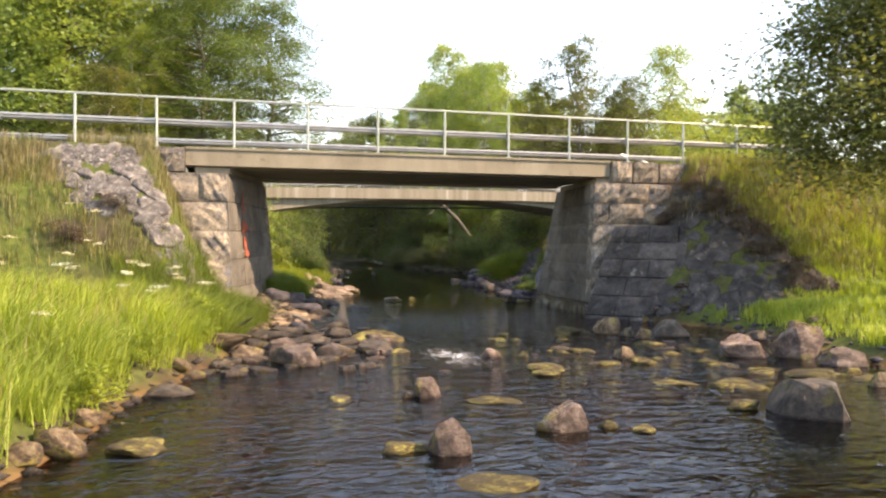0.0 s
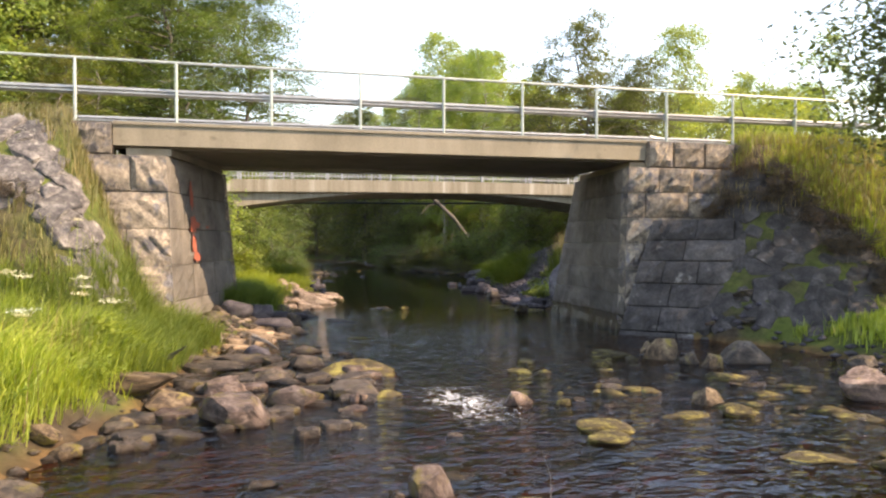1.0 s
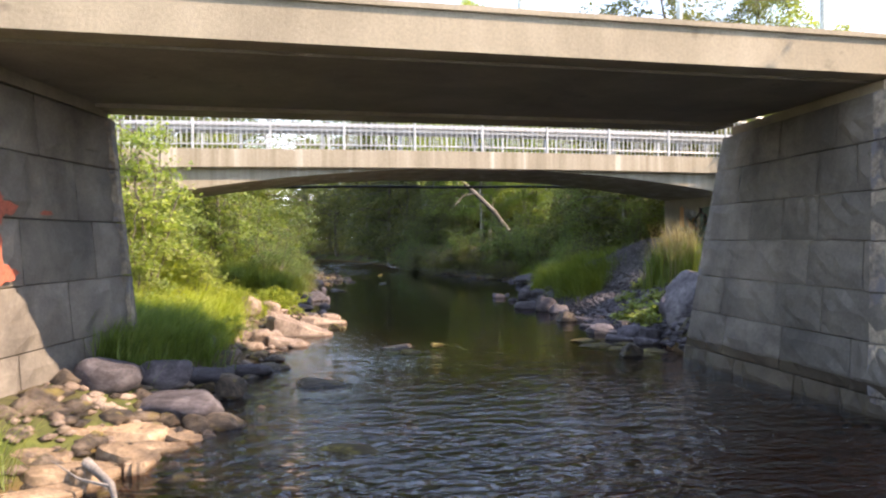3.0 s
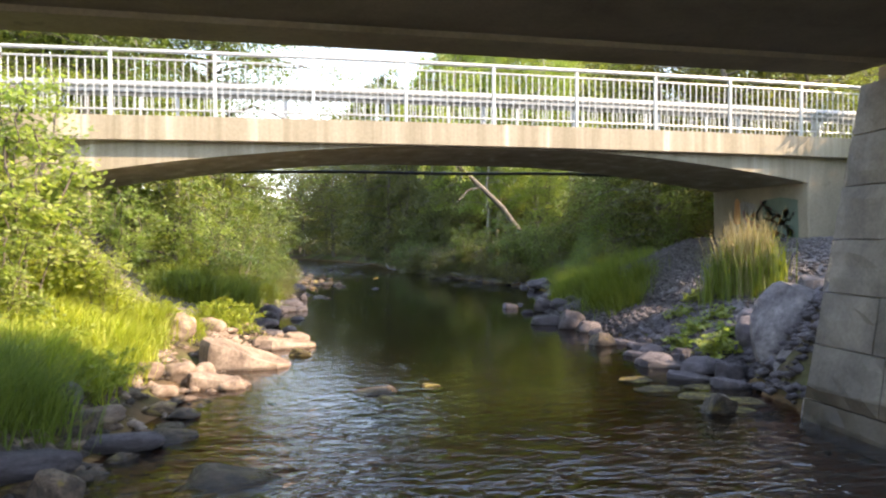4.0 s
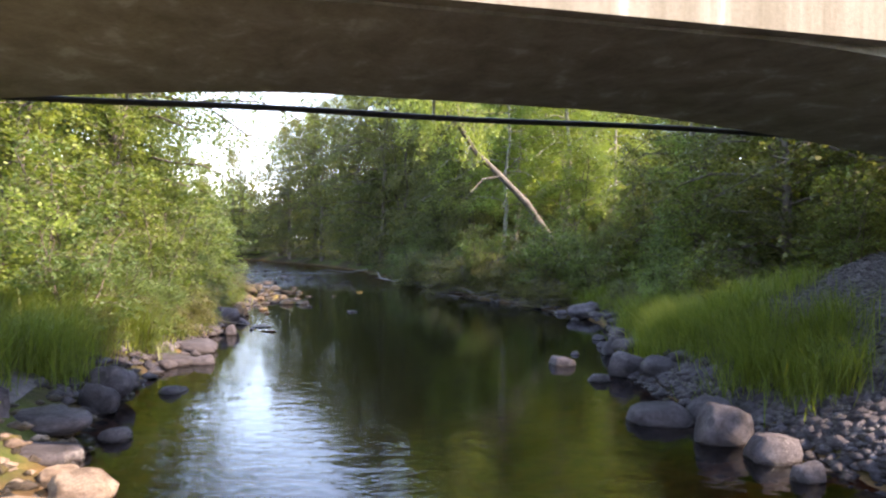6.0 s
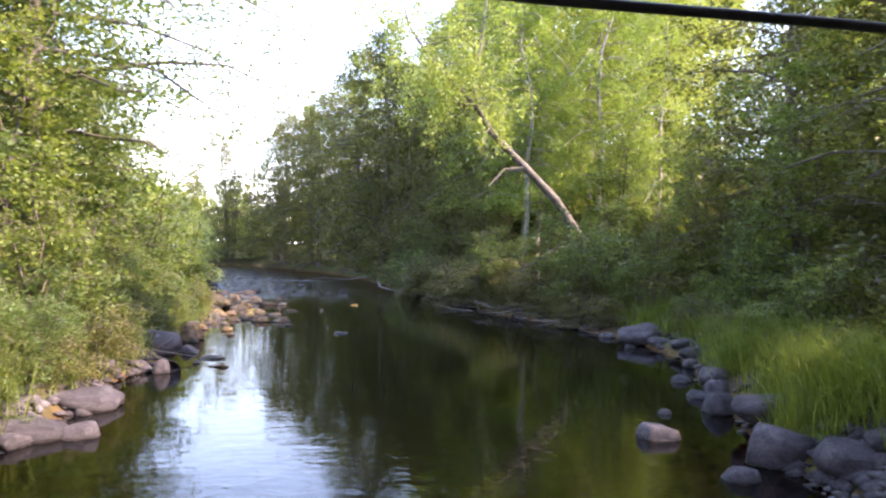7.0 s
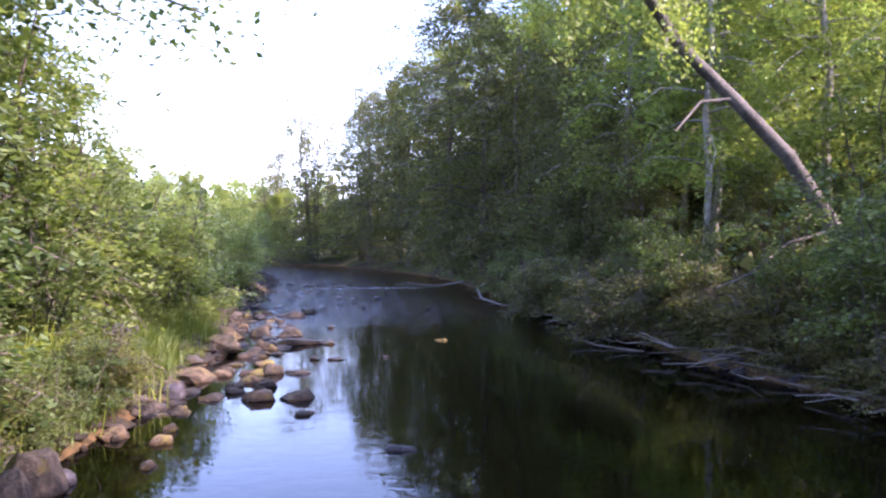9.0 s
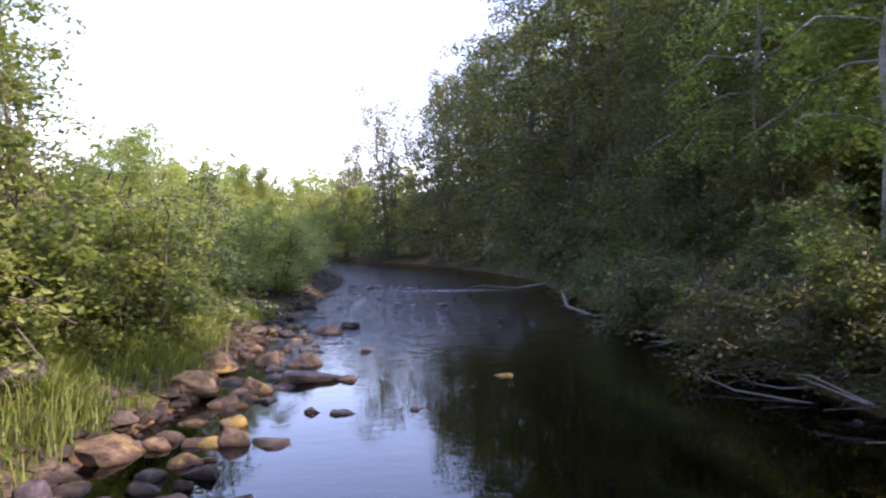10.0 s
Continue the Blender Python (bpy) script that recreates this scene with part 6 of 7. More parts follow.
for k in range(20):
    x, y = srs.uniform(3.1, 4.0), srs.uniform(29.4, 30.2)
    w = srs.uniform(0.13, 0.26)
    boulder(x, y, w, w * 0.8, w * 0.55, M_ROCK_TAN, srs.uniform(0, 360))
# low weedy stones level with the water
for x, y, w in ((5.52, 25.55, 0.6), (6.2, 26.3, 0.35), (9.0, 26.0, 0.75), (8.95, 25.3, 0.8), (9.3, 24.7, 0.9), (9.15, 24.1, 0.95), (9.6, 24.4, 0.7), (9.55, 25.3, 0.6)):
    boulder(x, y, w, w * 0.7, 0.035, M_ROCK_MOSS, -20)
# broken sandy slabs below the old abutment
for x, y, w, d, hi, lo, rz, k in ((1.30, 19.25, 0.75, 0.5, 0.22, 0.10, 15, 1), (1.72, 19.7, 0.55, 0.35, 0.20, 0.08, -30, 2), (1.95, 20.0, 0.5, 0.3, 0.14, 0.03, 20, 3), (1.55, 20.4, 0.8, 0.5, 0.30, 0.20, -10, 4), (1.1, 20.2, 0.6, 0.5, 0.42, 0.34, 30, 5),
                                  (1.55, 19.1, 0.45, 0.25, 0.24, 0.12, 60, 6), (2.1, 20.35, 0.45, 0.28, 0.12, 0.05, -40, 7), (1.25, 18.75, 0.6, 0.35, 0.14, 0.06, 35, 8), (1.85, 19.4, 0.4, 0.22, 0.16, 0.05, 80, 9), (0.95, 19.5, 0.6, 0.4, 0.36, 0.26, 0, 10)):
    slab(x, y, w * 1.1, d, hi * 0.66, lo * 0.6, M_SAND, rz, seed=20 + k)
# broken dark rubble of the sill on the left
for k in range(56):
    x, y = srs.uniform(-0.5, 3.1), srs.uniform(11.8, 17.2)
    L, R = shores(y)
    if x < L - 0.4 or x > L + 3.4:
        continue
    w = srs.uniform(0.28, 0.72)
    hi = srs.uniform(0.03, 0.13) + max(0.0, seat(x, y))
    slab(x, y, w, w * srs.uniform(0.5, 0.8), hi, hi * srs.uniform(0.3, 0.8), (M_ROCK_DARK, M_ROCK_DARK, M_ROCK, M_ROCK_DARK, M_ROCK_DARK)[srs.randint(5)], srs.uniform(0, 360), seed=200 + k)
# grey boulders in the shade under the old bridge
boulder(1.25, 21.5, 0.72, 0.55, 0.36, M_ROCK_GREY, 10)
boulder(2.0, 21.35, 1.05, 0.7, 0.30, M_ROCK_GREY, -10)
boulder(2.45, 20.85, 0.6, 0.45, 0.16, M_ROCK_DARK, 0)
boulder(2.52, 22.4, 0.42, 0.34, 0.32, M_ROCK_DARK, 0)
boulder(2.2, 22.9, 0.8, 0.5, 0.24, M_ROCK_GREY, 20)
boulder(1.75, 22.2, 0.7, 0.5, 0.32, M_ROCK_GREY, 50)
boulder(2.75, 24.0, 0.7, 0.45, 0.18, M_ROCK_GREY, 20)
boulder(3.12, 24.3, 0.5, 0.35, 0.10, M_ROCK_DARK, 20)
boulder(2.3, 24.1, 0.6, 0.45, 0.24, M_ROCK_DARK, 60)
# heavy rubble at the far corner of the right abutment
boulder(11.3, 25.45, 1.5, 1.2, 1.25, M_ROCK_RUBBLE, 20, 0.1)
boulder(12.1, 24.7, 1.7, 1.3, 1.75, M_ROCK_RUBBLE, 60, 0.1)
boulder(10.75, 24.5, 1.0, 0.9, 0.75, M_ROCK_RUBBLE, 0, 0.0)
boulder(12.3, 26.2, 1.2, 1.0, 1.2, M_ROCK_RUBBLE, 110, 0.2)
boulder(11.2, 26.5, 0.55, 0.45, 0.45, M_ROCK_GREY, 30)
for x, y, w, d, hi, lo, rz, k in ((10.2, 27.9, 0.7, 0.4, 0.07, 0.02, -25, 1), (10.0, 26.9, 0.85, 0.5, 0.11, 0.03, -20, 2), (9.75, 25.9, 0.65, 0.4, 0.09, 0.03, -35, 3), (10.5, 26.3, 0.5, 0.35, 0.2, 0.12, 10, 4), (10.5, 29.3, 0.6, 0.35, 0.10, 0.04, -30, 5), (10.6, 27.4, 0.45, 0.3, 0.2, 0.14, 40, 6), (10.35, 27.2, 0.4, 0.28, 0.15, 0.1, 70, 7), (10.45, 28.4, 0.45, 0.3, 0.14, 0.1, 20, 8), (10.7, 28.9, 0.35, 0.28, 0.16, 0.12, 50, 9), (10.15, 26.3, 0.4, 0.3, 0.12, 0.08, 0, 10), (10.3, 25.7, 0.55, 0.4, 0.24, 0.16, 30, 11), (9.95, 25.2, 0.5, 0.35, 0.12, 0.06, -10, 12)):
    slab(x, y, w, d, hi, lo, M_ROCK_GREY, rz, "flat dark grey slab on the rubble shore", seed=50 + k)
# smooth boulders lining the right bank beyond the arched bridge
for x, y, w, d, h in ((10.35, 32.75, 0.72, 0.5, 0.22), (10.95, 32.7, 0.53, 0.42, 0.29), (11.55, 34.95, 0.44, 0.40, 0.36), (11.95, 34.9, 0.42, 0.4, 0.34), (11.5, 35.75, 0.74, 0.5, 0.38), (12.12, 36.75, 0.74, 0.46, 0.36), (12.65, 36.6, 0.5, 0.4, 0.32), (12.2, 37.8, 0.38, 0.32, 0.26),
                      (13.1, 39.25, 0.46, 0.4, 0.30), (12.75, 38.7, 0.34, 0.28, 0.26), (13.9, 41.2, 0.3, 0.26, 0.16), (14.3, 41.85, 0.44, 0.36, 0.25), (14.6, 42.7, 0.5, 0.4, 0.26), (14.6, 44.3, 1.05, 0.75, 0.42), (10.83, 36.75, 0.45, 0.32, 0.15)):
    boulder(x, y, w, d, h + min(0.0, -seat(x, y)) * 0.6, M_ROCK_GREY, 0)
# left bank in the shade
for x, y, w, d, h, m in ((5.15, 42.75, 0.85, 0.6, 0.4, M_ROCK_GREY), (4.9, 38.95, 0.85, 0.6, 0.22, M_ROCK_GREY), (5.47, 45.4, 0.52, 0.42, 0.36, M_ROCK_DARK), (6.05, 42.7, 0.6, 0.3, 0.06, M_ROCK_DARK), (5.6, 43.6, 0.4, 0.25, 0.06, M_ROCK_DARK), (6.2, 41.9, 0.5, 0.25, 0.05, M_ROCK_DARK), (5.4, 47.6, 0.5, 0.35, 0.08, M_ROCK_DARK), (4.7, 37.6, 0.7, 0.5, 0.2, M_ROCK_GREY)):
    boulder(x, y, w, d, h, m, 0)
# riprap along the shores
rs = np.random.RandomState(63)
for k in range(120):
    y = rs.uniform(3, 66)
    L, R = shores(y)
    left = rs.rand() < 0.5
    s = rs.uniform(0.16, 0.5) * (0.9 if not left and y > 24 else 1.0)
    if left and y < 19 and rs.rand() < 0.6:
        continue
    o = rs.normal() * 0.35
    x = (L + 0.1 + o) if left else (R - 0.1 + o)
    if 19 < y < 23.6 and not left:
        continue
    if y > 46:
        mat_k = M_ROCK_DARK if not left or rs.rand() < 0.7 else M_ROCK_WARM
    elif y > 23:
        mat_k = M_ROCK_GREY if not left else (M_ROCK_TAN if y < 32 else M_ROCK_GREY)
    else:
        mat_k = (M_ROCK_WARM, M_ROCK_DARK, M_ROCK_DARK, M_ROCK)[rs.randint(4)]
    boulder(x, y, s, s * rs.uniform(0.6, 1.0), s * rs.uniform(0.2, 0.42), mat_k, rs.uniform(0, 360), None, 8)
# low weedy mats level with the water
for k in range(20):
    s = rs.uniform(0.35, 0.85)
    boulder(rs.uniform(5.8, 10.0), rs.uniform(9.0, 13.6), s, s * rs.uniform(0.5, 0.8), rs.uniform(0.02, 0.05), M_ROCK_MOSS, rs.uniform(-40, 10))
# the stone sill across the riffle and the gravel spit at the far bend
SILL, SPIT = [], []
for k in range(46):
    x, y = rs.uniform(0.2, 10.3), rs.normal() * 1.5 + 13.2
    if 3.0 < x < 4.7 and y > 11.5:
        continue
    s = rs.uniform(0.18, 0.5)
    boulder(x, y, s * 1.2, s, 0.01 + s * rs.uniform(0.0, 0.11), (M_ROCK_MOSS, M_ROCK_DARK, M_ROCK_DARK)[rs.randint(3)], rs.uniform(0, 360), bag=SILL)
for k in range(46):
    y = rs.uniform(47, 78)
    L, R = shores(y)
    x = L + abs(rs.normal()) * 1.3 * (1 if y < 60 else 1.6) + 0.1
    s = rs.uniform(0.12, 0.42)
    boulder(x, y, s * 1.2, s, s * rs.uniform(0.1, 0.3), (M_ROCK_DARK, M_ROCK_DARK, M_ROCK_WARM)[rs.randint(3)], rs.uniform(0, 360), bag=SPIT)


for k in range(84):
    y = 48.2 + 13 * rs.rand() ** 1.2
    L, R = shores(y)
    x = L - 0.3 + rs.uniform(0, 2.0) * (0.6 + 0.03 * (y - 46))
    s = rs.uniform(0.16, 0.42)
    boulder(x, y, s * 1.25, s, s * rs.uniform(0.12, 0.34), (M_ROCK_DARK, M_ROCK_DARK, M_ROCK_DARK, M_ROCK_DARK, M_ROCK_WARM)[rs.randint(5)], rs.uniform(0, 360), bag=SPIT)
pour("sill_stones", SILL, "dark weedy stones just breaking the water of the riffle")
pour("spit_stones", SPIT, "brown rounded stones of the gravel spit")


def pebbles(name, n, place, size, material, label, seed, flat=1.0):
    """Loose small stones that nobody counts, joined."""
    rs = np.random.RandomState(seed)
    base = [Vector(c) for c in ((1, 0, 0), (-1, 0, 0), (0, 1, 0), (0, -1, 0), (0, 0, 1), (0, 0, -1), (0.7, 0.7, 0.3), (-0.7, 0.6, 0.35), (-0.6, -0.7, 0.3), (0.7, -0.6, 0.35))]
    tri = np.array([(4, 6, 7), (4, 7, 8), (4, 8, 9), (4, 9, 6), (0, 2, 6), (2, 1, 7), (1, 3, 8), (3, 0, 9), (6, 2, 7), (7, 1, 8), (8, 3, 9), (9, 0, 6), (5, 2, 0), (5, 1, 2), (5, 3, 1), (5, 0, 3)])
    B = np.array([tuple(b) for b in base])
    P = place(rs, n)
    V, F = [], []
    for i, p in enumerate(P):
        s = size * rs.uniform(0.4, 1.4)
        a = rs.uniform(0, 6.28)
        q = B * (1 + rs.normal(size=(10, 1)) * 0.13) * np.array([s, s * rs.uniform(0.6, 1), s * flat * rs.uniform(0.35, 0.7)])
        q = np.stack([q[:, 0] * math.cos(a) - q[:, 1] * math.sin(a), q[:, 0] * math.sin(a) + q[:, 1] * math.cos(a), q[:, 2]], 1)
        V.append(q + p)
        F.append(tri + 10 * i)
    V, F = np.concatenate(V), np.concatenate(F)
    me = bpy.data.meshes.new(name)
    me.vertices.add(len(V))
    me.vertices.foreach_set("co", V.astype(np.float32).ravel())
    me.loops.add(F.size)
    me.loops.foreach_set("vertex_index", F.astype(np.int32).ravel())
    me.polygons.add(len(F))
    me.polygons.foreach_set("loop_start", np.arange(0, F.size, 3, dtype=np.int32))
    me.update(calc_edges=True)
    return tagged(finish(name, me, material), label, "gravel", kind="stuff")


def along_shore(side, y0, y1, sd, shift):
    def place(rs, n):
        y = rs.uniform(y0, y1, n)
        L, R = shores(y)
        x = (L - shift if side < 0 else R + shift) + rs.normal(size=n) * sd
        return np.stack([x, y, height(x, y) + 0.01], 1)
    return place


def in_box(x0, x1, y0, y1):
    def place(rs, n):
        x, y = rs.uniform(x0, x1, n), rs.uniform(y0, y1, n)
        return np.stack([x, y, height(x, y) + 0.035], 1)
    return place


pebbles("shore_stones", 900, along_shore(-1, 34, 46, 0.4, 0.1), 0.09, M_ROCK_GREY, "small grey stones along the water's edge", 21)
pebbles("shore_stones", 900, along_shore(-1, 4, 36, 0.40, 0.0), 0.09, M_ROCK_DARK, "small stones along the water's edge", 1)
pebbles("shore_stones", 900, along_shore(1, 4, 62, 0.35, 0.0), 0.09, M_ROCK_GREY, "small grey stones along the water's edge", 2)
pebbles("shore_stones", 3800, along_shore(-1, 43, 80, 0.9, -0.4), 0.11, M_ROCK_DARK, "brown stones of the gravel spit", 3)
pebbles("shore_stones", 700, along_shore(-1, 19, 33, 0.55, 0.35), 0.085, M_ROCK_TAN, "pale angular stones on the bank", 31)
pebbles("shore_stones", 2800, along_shore(1, 24, 35.5, 0.42, 0.65), 0.10, M_ROCK_GREY, "dark grey angular stones on the bank", 32)
pebbles("gravel", 11000, in_box(11.2, 16.2, 27.2, 35.2), 0.045, M_GRAVEL, "grey crushed stone under the bridge", 4)
pebbles("gravel", 2600, in_box(0.4, 3.2, 30.0, 34.8), 0.06, M_GRAVEL, "grey crushed stone under the bridge", 8)


def stone_bed(x0, x1, y0, y1, label, seed):
    """A sheet of crushed stone lying on the bank, with a ragged edge."""
    xs = -9 + 0.3 * np.arange(round((x0 + 9) / 0.3), round((x1 + 9) / 0.3) + 1)
    ys = -2 + 0.3 * np.arange(round((y0 + 2) / 0.3), round((y1 + 2) / 0.3) + 1)
    X, Y = np.meshgrid(xs, ys)
    Z = height(X, Y) + 0.025
    edge = np.minimum(np.minimum(X - x0, x1 - X), np.minimum(Y - y0, y1 - Y)) + 0.55 * fbm(X * 2.5, Y * 2.5, seed)
    nx = len(xs)
    f = [(j * nx + i, j * nx + i + 1, (j + 1) * nx + i + 1, (j + 1) * nx + i) for j in range(len(ys) - 1) for i in range(nx - 1) if edge[j, i] > 0.2 and Z[j, i] > 0.1]
    o = raw("gravel_bed", np.stack([X, Y, Z], -1).reshape(-1, 3), f, M_GRAVEL, smooth=True)
    return tagged(o, label, "gravel", kind="structure")


stone_bed(10.6, 16.6, 26.8, 35.2, "grey crushed stone sloping up to the abutment", 2)
stone_bed(0.9, 3.5, 30.2, 35.0, "grey crushed stone below the arched bridge", 3)


def shallows(x0, x1, y0, y1):
    """Stones that just break the surface of the riffle."""
    def place(rs, n):
        x, y = rs.uniform(x0, x1, n), rs.uniform(y0, y1, n)
        return np.stack([x, y, np.maximum(height(x, y), -0.085 + 0.03 * rs.normal(size=n))], 1)
    return place


pebbles("shallow_stones", 420, shallows(0.3, 3.0, 12.4, 17.5), 0.24, M_ROCK_DARK, "dark wet rubble breaking the water of the riffle", 11, 0.45)
pebbles("shallow_stones", 170, shallows(5.0, 10.3, 10.6, 15.6), 0.25, M_ROCK_MOSS, "brown weedy stones just under the riffle", 12, 0.45)
pebbles("shallow_stones", 90, shallows(4.6, 10.0, 11.0, 16.0), 0.15, M_ROCK_DARK, "dark wet rubble breaking the water of the riffle", 13, 0.45)
pebbles("shallow_stones", 200, shallows(0.6, 3.0, 17.0, 24.0), 0.16, M_ROCK_DARK, "dark wet rubble at the foot of the abutment", 14)


# pitched stones on the slopes beside the old abutments
def pitching(name, label, boxes, n, seed, big=1.0, gap=0.07, mat=None, low=0.15, inside=None):
    rs = np.random.RandomState(seed)
    t = thing(name, 0, 0, 0, label, "stone slope")
    done = []
    for k in range(n * 6):
        x0, x1, y0, y1 = boxes
        x, y = rs.uniform(x0, x1), rs.uniform(y0, y1)
        z = seat(x, y)
        L, R = shores(y)
        if z < low or z > 4.05 or (inside and not inside(x, y)) or any((x - a) ** 2 + (y - b) ** 2 < gap for a, b in done):
            continue
        done.append((x, y))
        e = 0.08
        gx, gy = (seat(x + e, y) - seat(x - e, y)) / (2 * e), (seat(x, y + e) - seat(x, y - e)) / (2 * e)
        nv = Vector((-gx, -gy, 1)).normalized()
        key = ("pitch" + (mat.name if mat else ""), k % 7)
        if key not in BOULDERS:
            BOULDERS[key] = boulder_mesh(200 + k % 7)
            BOULDERS[key].materials.append(mat or M_PITCH)
        ob = new("stone", BOULDERS[key])
        ob.parent = t
        rot = Vector((0, 0, 1)).rotation_difference(nv).to_matrix().to_4x4() @ pose(0, 0, 0, 0, 0, rs.uniform(0, 360))
        s = rs.uniform(0.38, 0.8) * big
        ob.matrix_basis = Matrix.Translation(Vector((x, y, z)) - nv * 0.20) @ rot @ Matrix.Diagonal((s * 1.45, s * 1.1, rs.uniform(0.22, 0.29), 1))
        if len(done) >= n:
            break


pitching("stone_slope", "lichen-grey rough stone pitching on the sunlit embankment cone", (-4.2, -0.1, 15.9, 19.3), 280, 3, big=0.72, gap=0.03, inside=on_ridge)
pitching("stone_slope", "shaded rough stone pitching on the embankment cone", (9.9, 14.6, 15.5, 19.2), 170, 4, mat=M_PITCH_SHADED, low=0.35, inside=on_cone)
pitching("stone_slope", "grey stone pitching beside the abutment", (11.7, 13.6, 23.8, 27.4), 14, 5, 2.3, 0.5, M_ROCK_GREY)


# ---- driftwood and small things ----
TANGLES = ((14.0, 52.2, 15, 1), (14.7, 46.7, 14, 2), (14.2, 49.6, 11, 3), (13.7, 56.2, 12, 4))

def branch(points, r, label="bleached driftwood branch lying at the water's edge", twigs=3, seed=1):
    rs = np.random.RandomState(seed)
    t = thing("driftwood", 0, 0, 0, label, "branch", "driftwood")
    n = len(points)
    v, f = tube_data(points, [r * (1 - 0.75 * i / (n - 1)) for i in range(n)], 7)
    raw("limb", v, f, M_DEADWOOD, t, smooth=True)
    for k in range(twigs):
        i = rs.randint(1, n)
        p = Vector(points[i - 1]).lerp(Vector(points[i]), rs.rand())
        d = Vector((rs.normal(), rs.normal(), abs(rs.normal()) * 0.5)).normalized()
        v, f = tube_data([p, p + d * min(0.3, r * 12), p + d * min(0.55, r * 22) + Vector((0, 0, rs.uniform(-2, 3) * min(r, 0.05)))], [r * 0.35, r * 0.22, r * 0.08], 5)
        raw("twig", v, f, M_DEADWOOD, t)


branch([(12.9, 68.5, 0.35), (12.2, 66.0, 0.28), (12.0, 63.8, 0.12), (12.4, 62.0, 0.05), (13.2, 61.0, 0.25)], 0.07, seed=1)
branch([(13.6, 58.0, 0.30), (12.6, 59.4, 0.12), (11.9, 60.4, 0.02)], 0.03, seed=2)
branch([(12.2, 70.0, 0.35), (11.3, 71.5, 0.10), (10.2, 72.1, 0.16), (9.5, 73.4, 0.04)], 0.045, seed=3, twigs=5)
branch([(14.4, 53.6, 0.45), (13.4, 54.2, 0.22), (12.9, 54.4, 0.04)], 0.028, seed=4, twigs=5)
branch([(14.8, 52.4, 0.55), (13.8, 53.4, 0.30), (13.3, 54.8, 0.08)], 0.024, seed=5, twigs=5)
branch([(14.6, 50.2, 0.40), (13.8, 50.6, 0.18), (13.2, 50.4, 0.04)], 0.024, seed=6, twigs=4)
branch([(14.9, 48.0, 0.35), (14.2, 47.6, 0.15), (13.6, 47.8, 0.03)], 0.024, seed=7)
branch([(14.0, 55.6, 0.4), (13.0, 56.4, 0.2), (12.6, 57.4, 0.05)], 0.026, seed=8, twigs=5)
branch([(4.6, 42.6, 0.30), (5.2, 42.4, 0.18), (5.9, 42.5, 0.06)], 0.022, "grey driftwood stick among the bank stones", seed=9)
branch([(4.3, 41.5, 0.32), (5.0, 41.9, 0.2), (5.6, 41.7, 0.1)], 0.02, "grey driftwood stick among the bank stones", seed=10)
branch([(1.5, 19.0, 0.20), (1.75, 18.6, 0.12), (1.9, 18.0, 0.06)], 0.045, "pale bleached stick on the bank stones", 1, 11)
branch([(0.2, 15.5, 0.35), (0.45, 15.1, 0.55)], 0.04, "pale broken stub standing on the bank", 0, 12)
branch([(3.3, 9.3, -0.1), (3.32, 9.35, 0.2), (3.27, 9.4, 0.38)], 0.005, "thin dead twig standing in the stream", 2, 13)

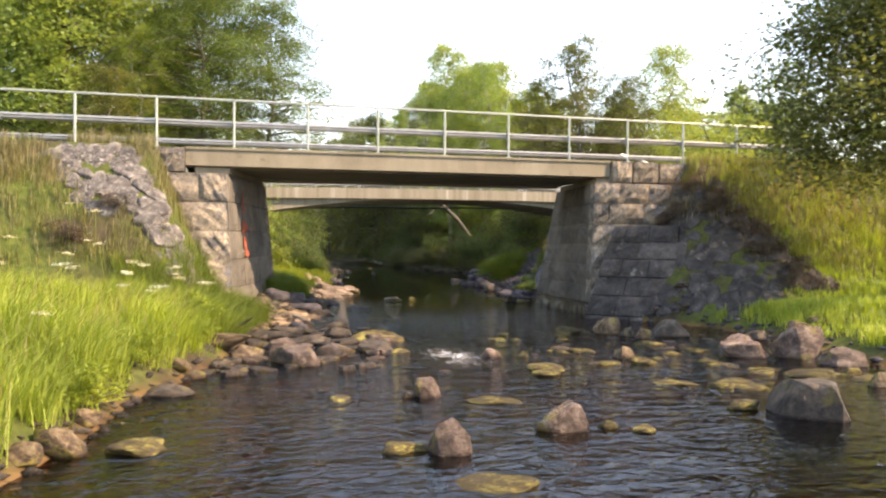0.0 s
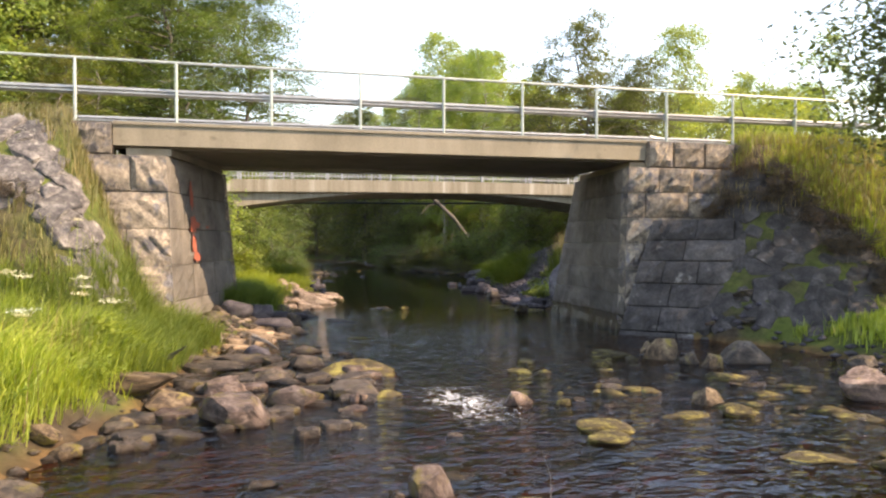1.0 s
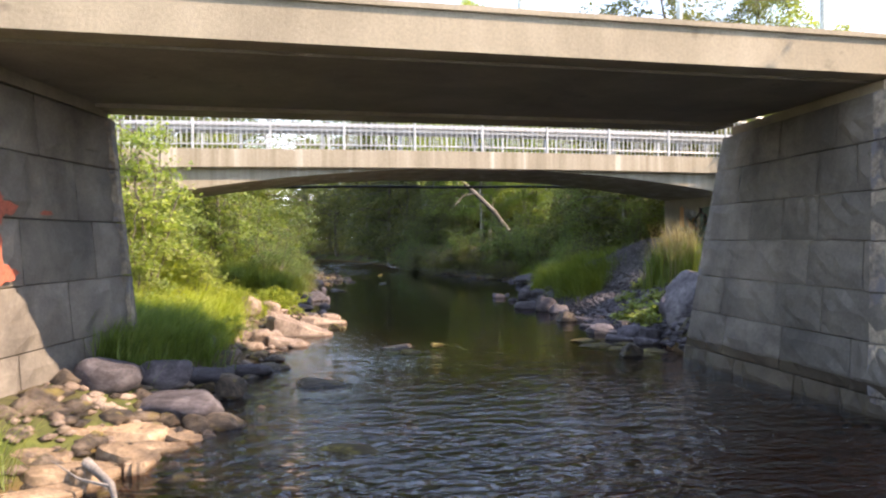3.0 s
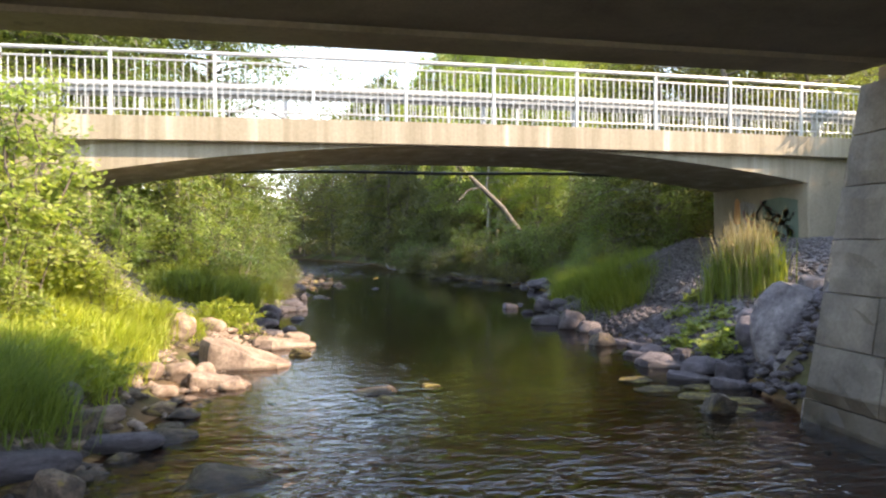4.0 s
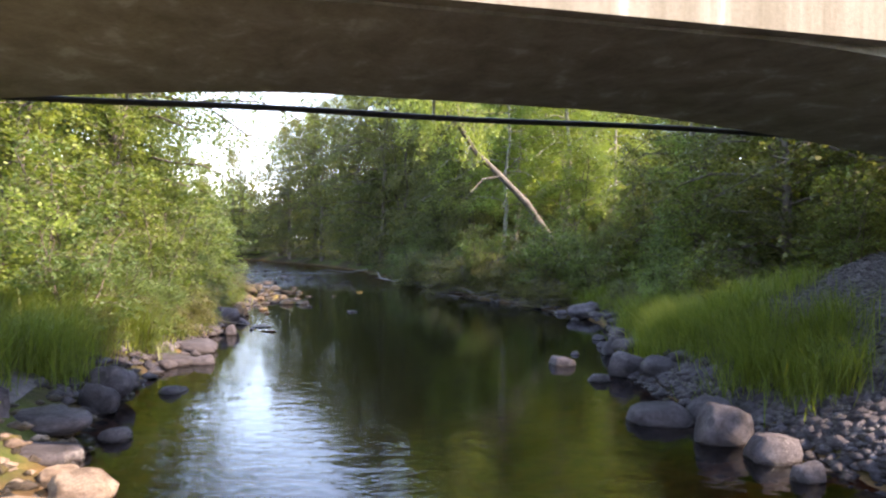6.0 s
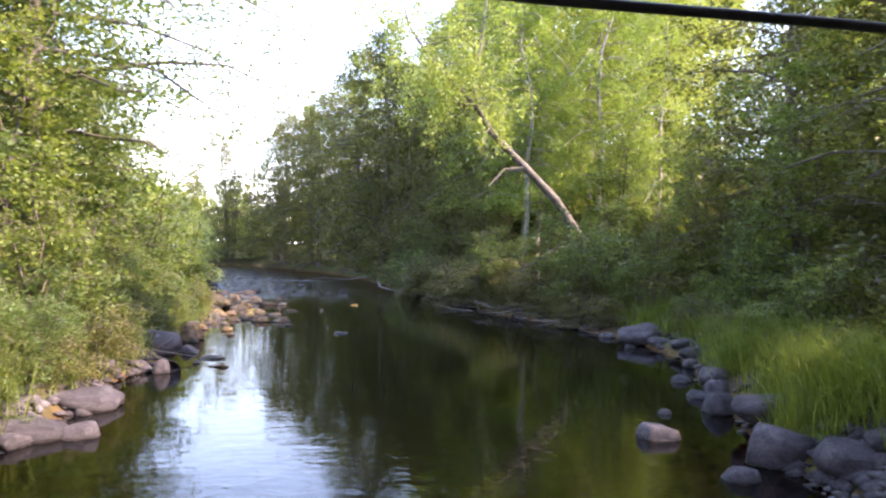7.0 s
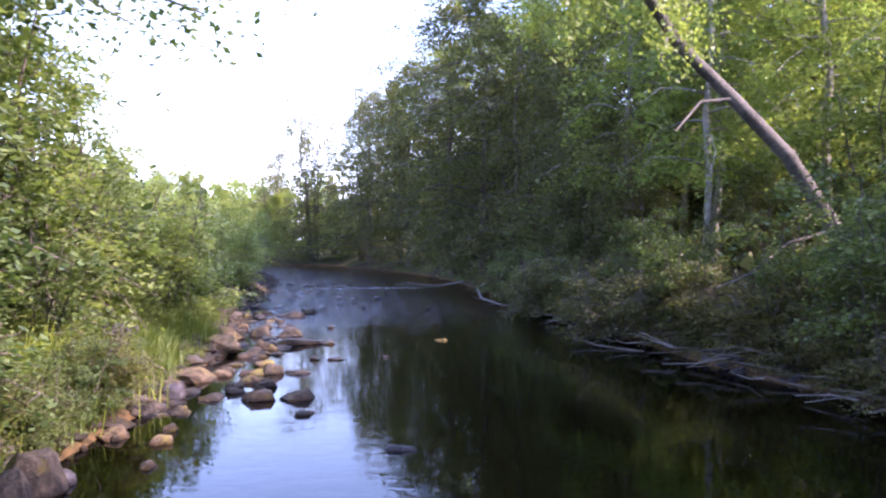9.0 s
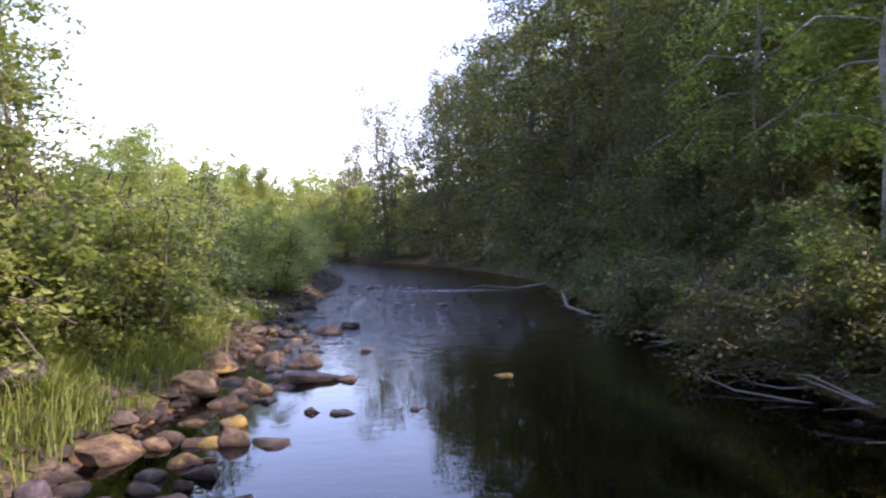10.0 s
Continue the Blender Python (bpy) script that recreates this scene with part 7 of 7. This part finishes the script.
def tangle(cx, cy, ax, n, spread, seed):
    """Flood-borne sticks heaped along the bank."""
    rs = np.random.RandomState(seed)
    t = thing("brushwood", 0, 0, 0, "tangle of thin grey flood-borne sticks on the bank", "driftwood", "brushwood")
    for k in range(n):
        x, y = cx + rs.normal() * spread, cy + rs.normal() * spread
        z = max(0.0, seat(x, y)) + rs.uniform(0.03, 0.28)
        a, ln = ax + rs.normal() * 0.45, rs.uniform(0.5, 1.7)
        d = Vector((math.cos(a), math.sin(a), rs.normal() * 0.08)) * ln
        p = Vector((x, y, z))
        bend = Vector((rs.normal(), rs.normal(), rs.normal() * 0.6)) * 0.09 * ln
        v, f = tube_data([p - d * 0.5, p + bend, p + d * 0.5 + bend * 0.5], [0.016, 0.012, 0.004], 5)
        raw("stick", v, f, M_DEADWOOD, t)


for cx, cy, n, seed in TANGLES:
    tangle(cx, cy, 2.5, n, 0.5, seed)

# utility pole beyond the arched bridge
pole = thing("pole", -0.7, 40.0, 0, "weathered grey wooden pole among the shrubs", "pole")
v, f = tube_data([(0, 0, 0.2), (0, 0, 6.6)], [0.11, 0.09], 10)
raw("shaft", v, f, M_DEADWOOD, pole, smooth=True)

# faded spray-paint shapes on the arched bridge's abutment
M_PAINTS = [grained("spray_" + nm, [(0.3, tuple(c * 0.8 for c in col)), (0.7, col)], 5.0, 40, 0.9, 0.002) for nm, col in (("pale", (0.27, 0.262, 0.25)), ("black", (0.085, 0.085, 0.09)), ("pink", (0.36, 0.17, 0.17)), ("green", (0.13, 0.17, 0.13)), ("orange", (0.5, 0.26, 0.12)))]
graffiti = thing("graffiti", 0, 0, 0, "faded spray paint shapes on the concrete abutment", "graffiti")
grs = np.random.RandomState(3)
for k, (ya, yb, za, zb) in enumerate(((32.1, 33.0, 1.85, 2.75), (30.7, 31.95, 1.95, 2.8), (32.75, 33.02, 2.3, 2.85))):
    v = [(15.347 - 0.0015 * (k > 1), y, z) for y, z in ((ya, za), ((ya + yb) / 2, za - 0.05), (yb, za + 0.04), (yb - 0.03, zb), ((ya + yb) / 2, zb + 0.06), (ya + 0.04, zb - 0.03))]
    raw("paint_patch", v, [(5, 4, 3, 2, 1, 0)], M_PAINTS[(0, 3, 4)[k]], graffiti)
for k in range(26):
    y0, z0 = grs.uniform(30.6, 32.7), grs.uniform(1.75, 2.75)
    pts = [(15.34, y0, z0)]
    for j in range(5):
        y0 += grs.uniform(-0.22, 0.22)
        z0 += grs.uniform(-0.2, 0.2)
        pts.append((15.34, min(max(y0, 30.5), 33.0), min(max(z0, 1.6), 2.85)))
    v, f = tube_data(pts, [0.026] * 6, 4)
    raw("stroke", [(15.340 - 0.002 * (k % 4), p.y, p.z) for p in v], f, M_PAINTS[k % 5], graffiti)
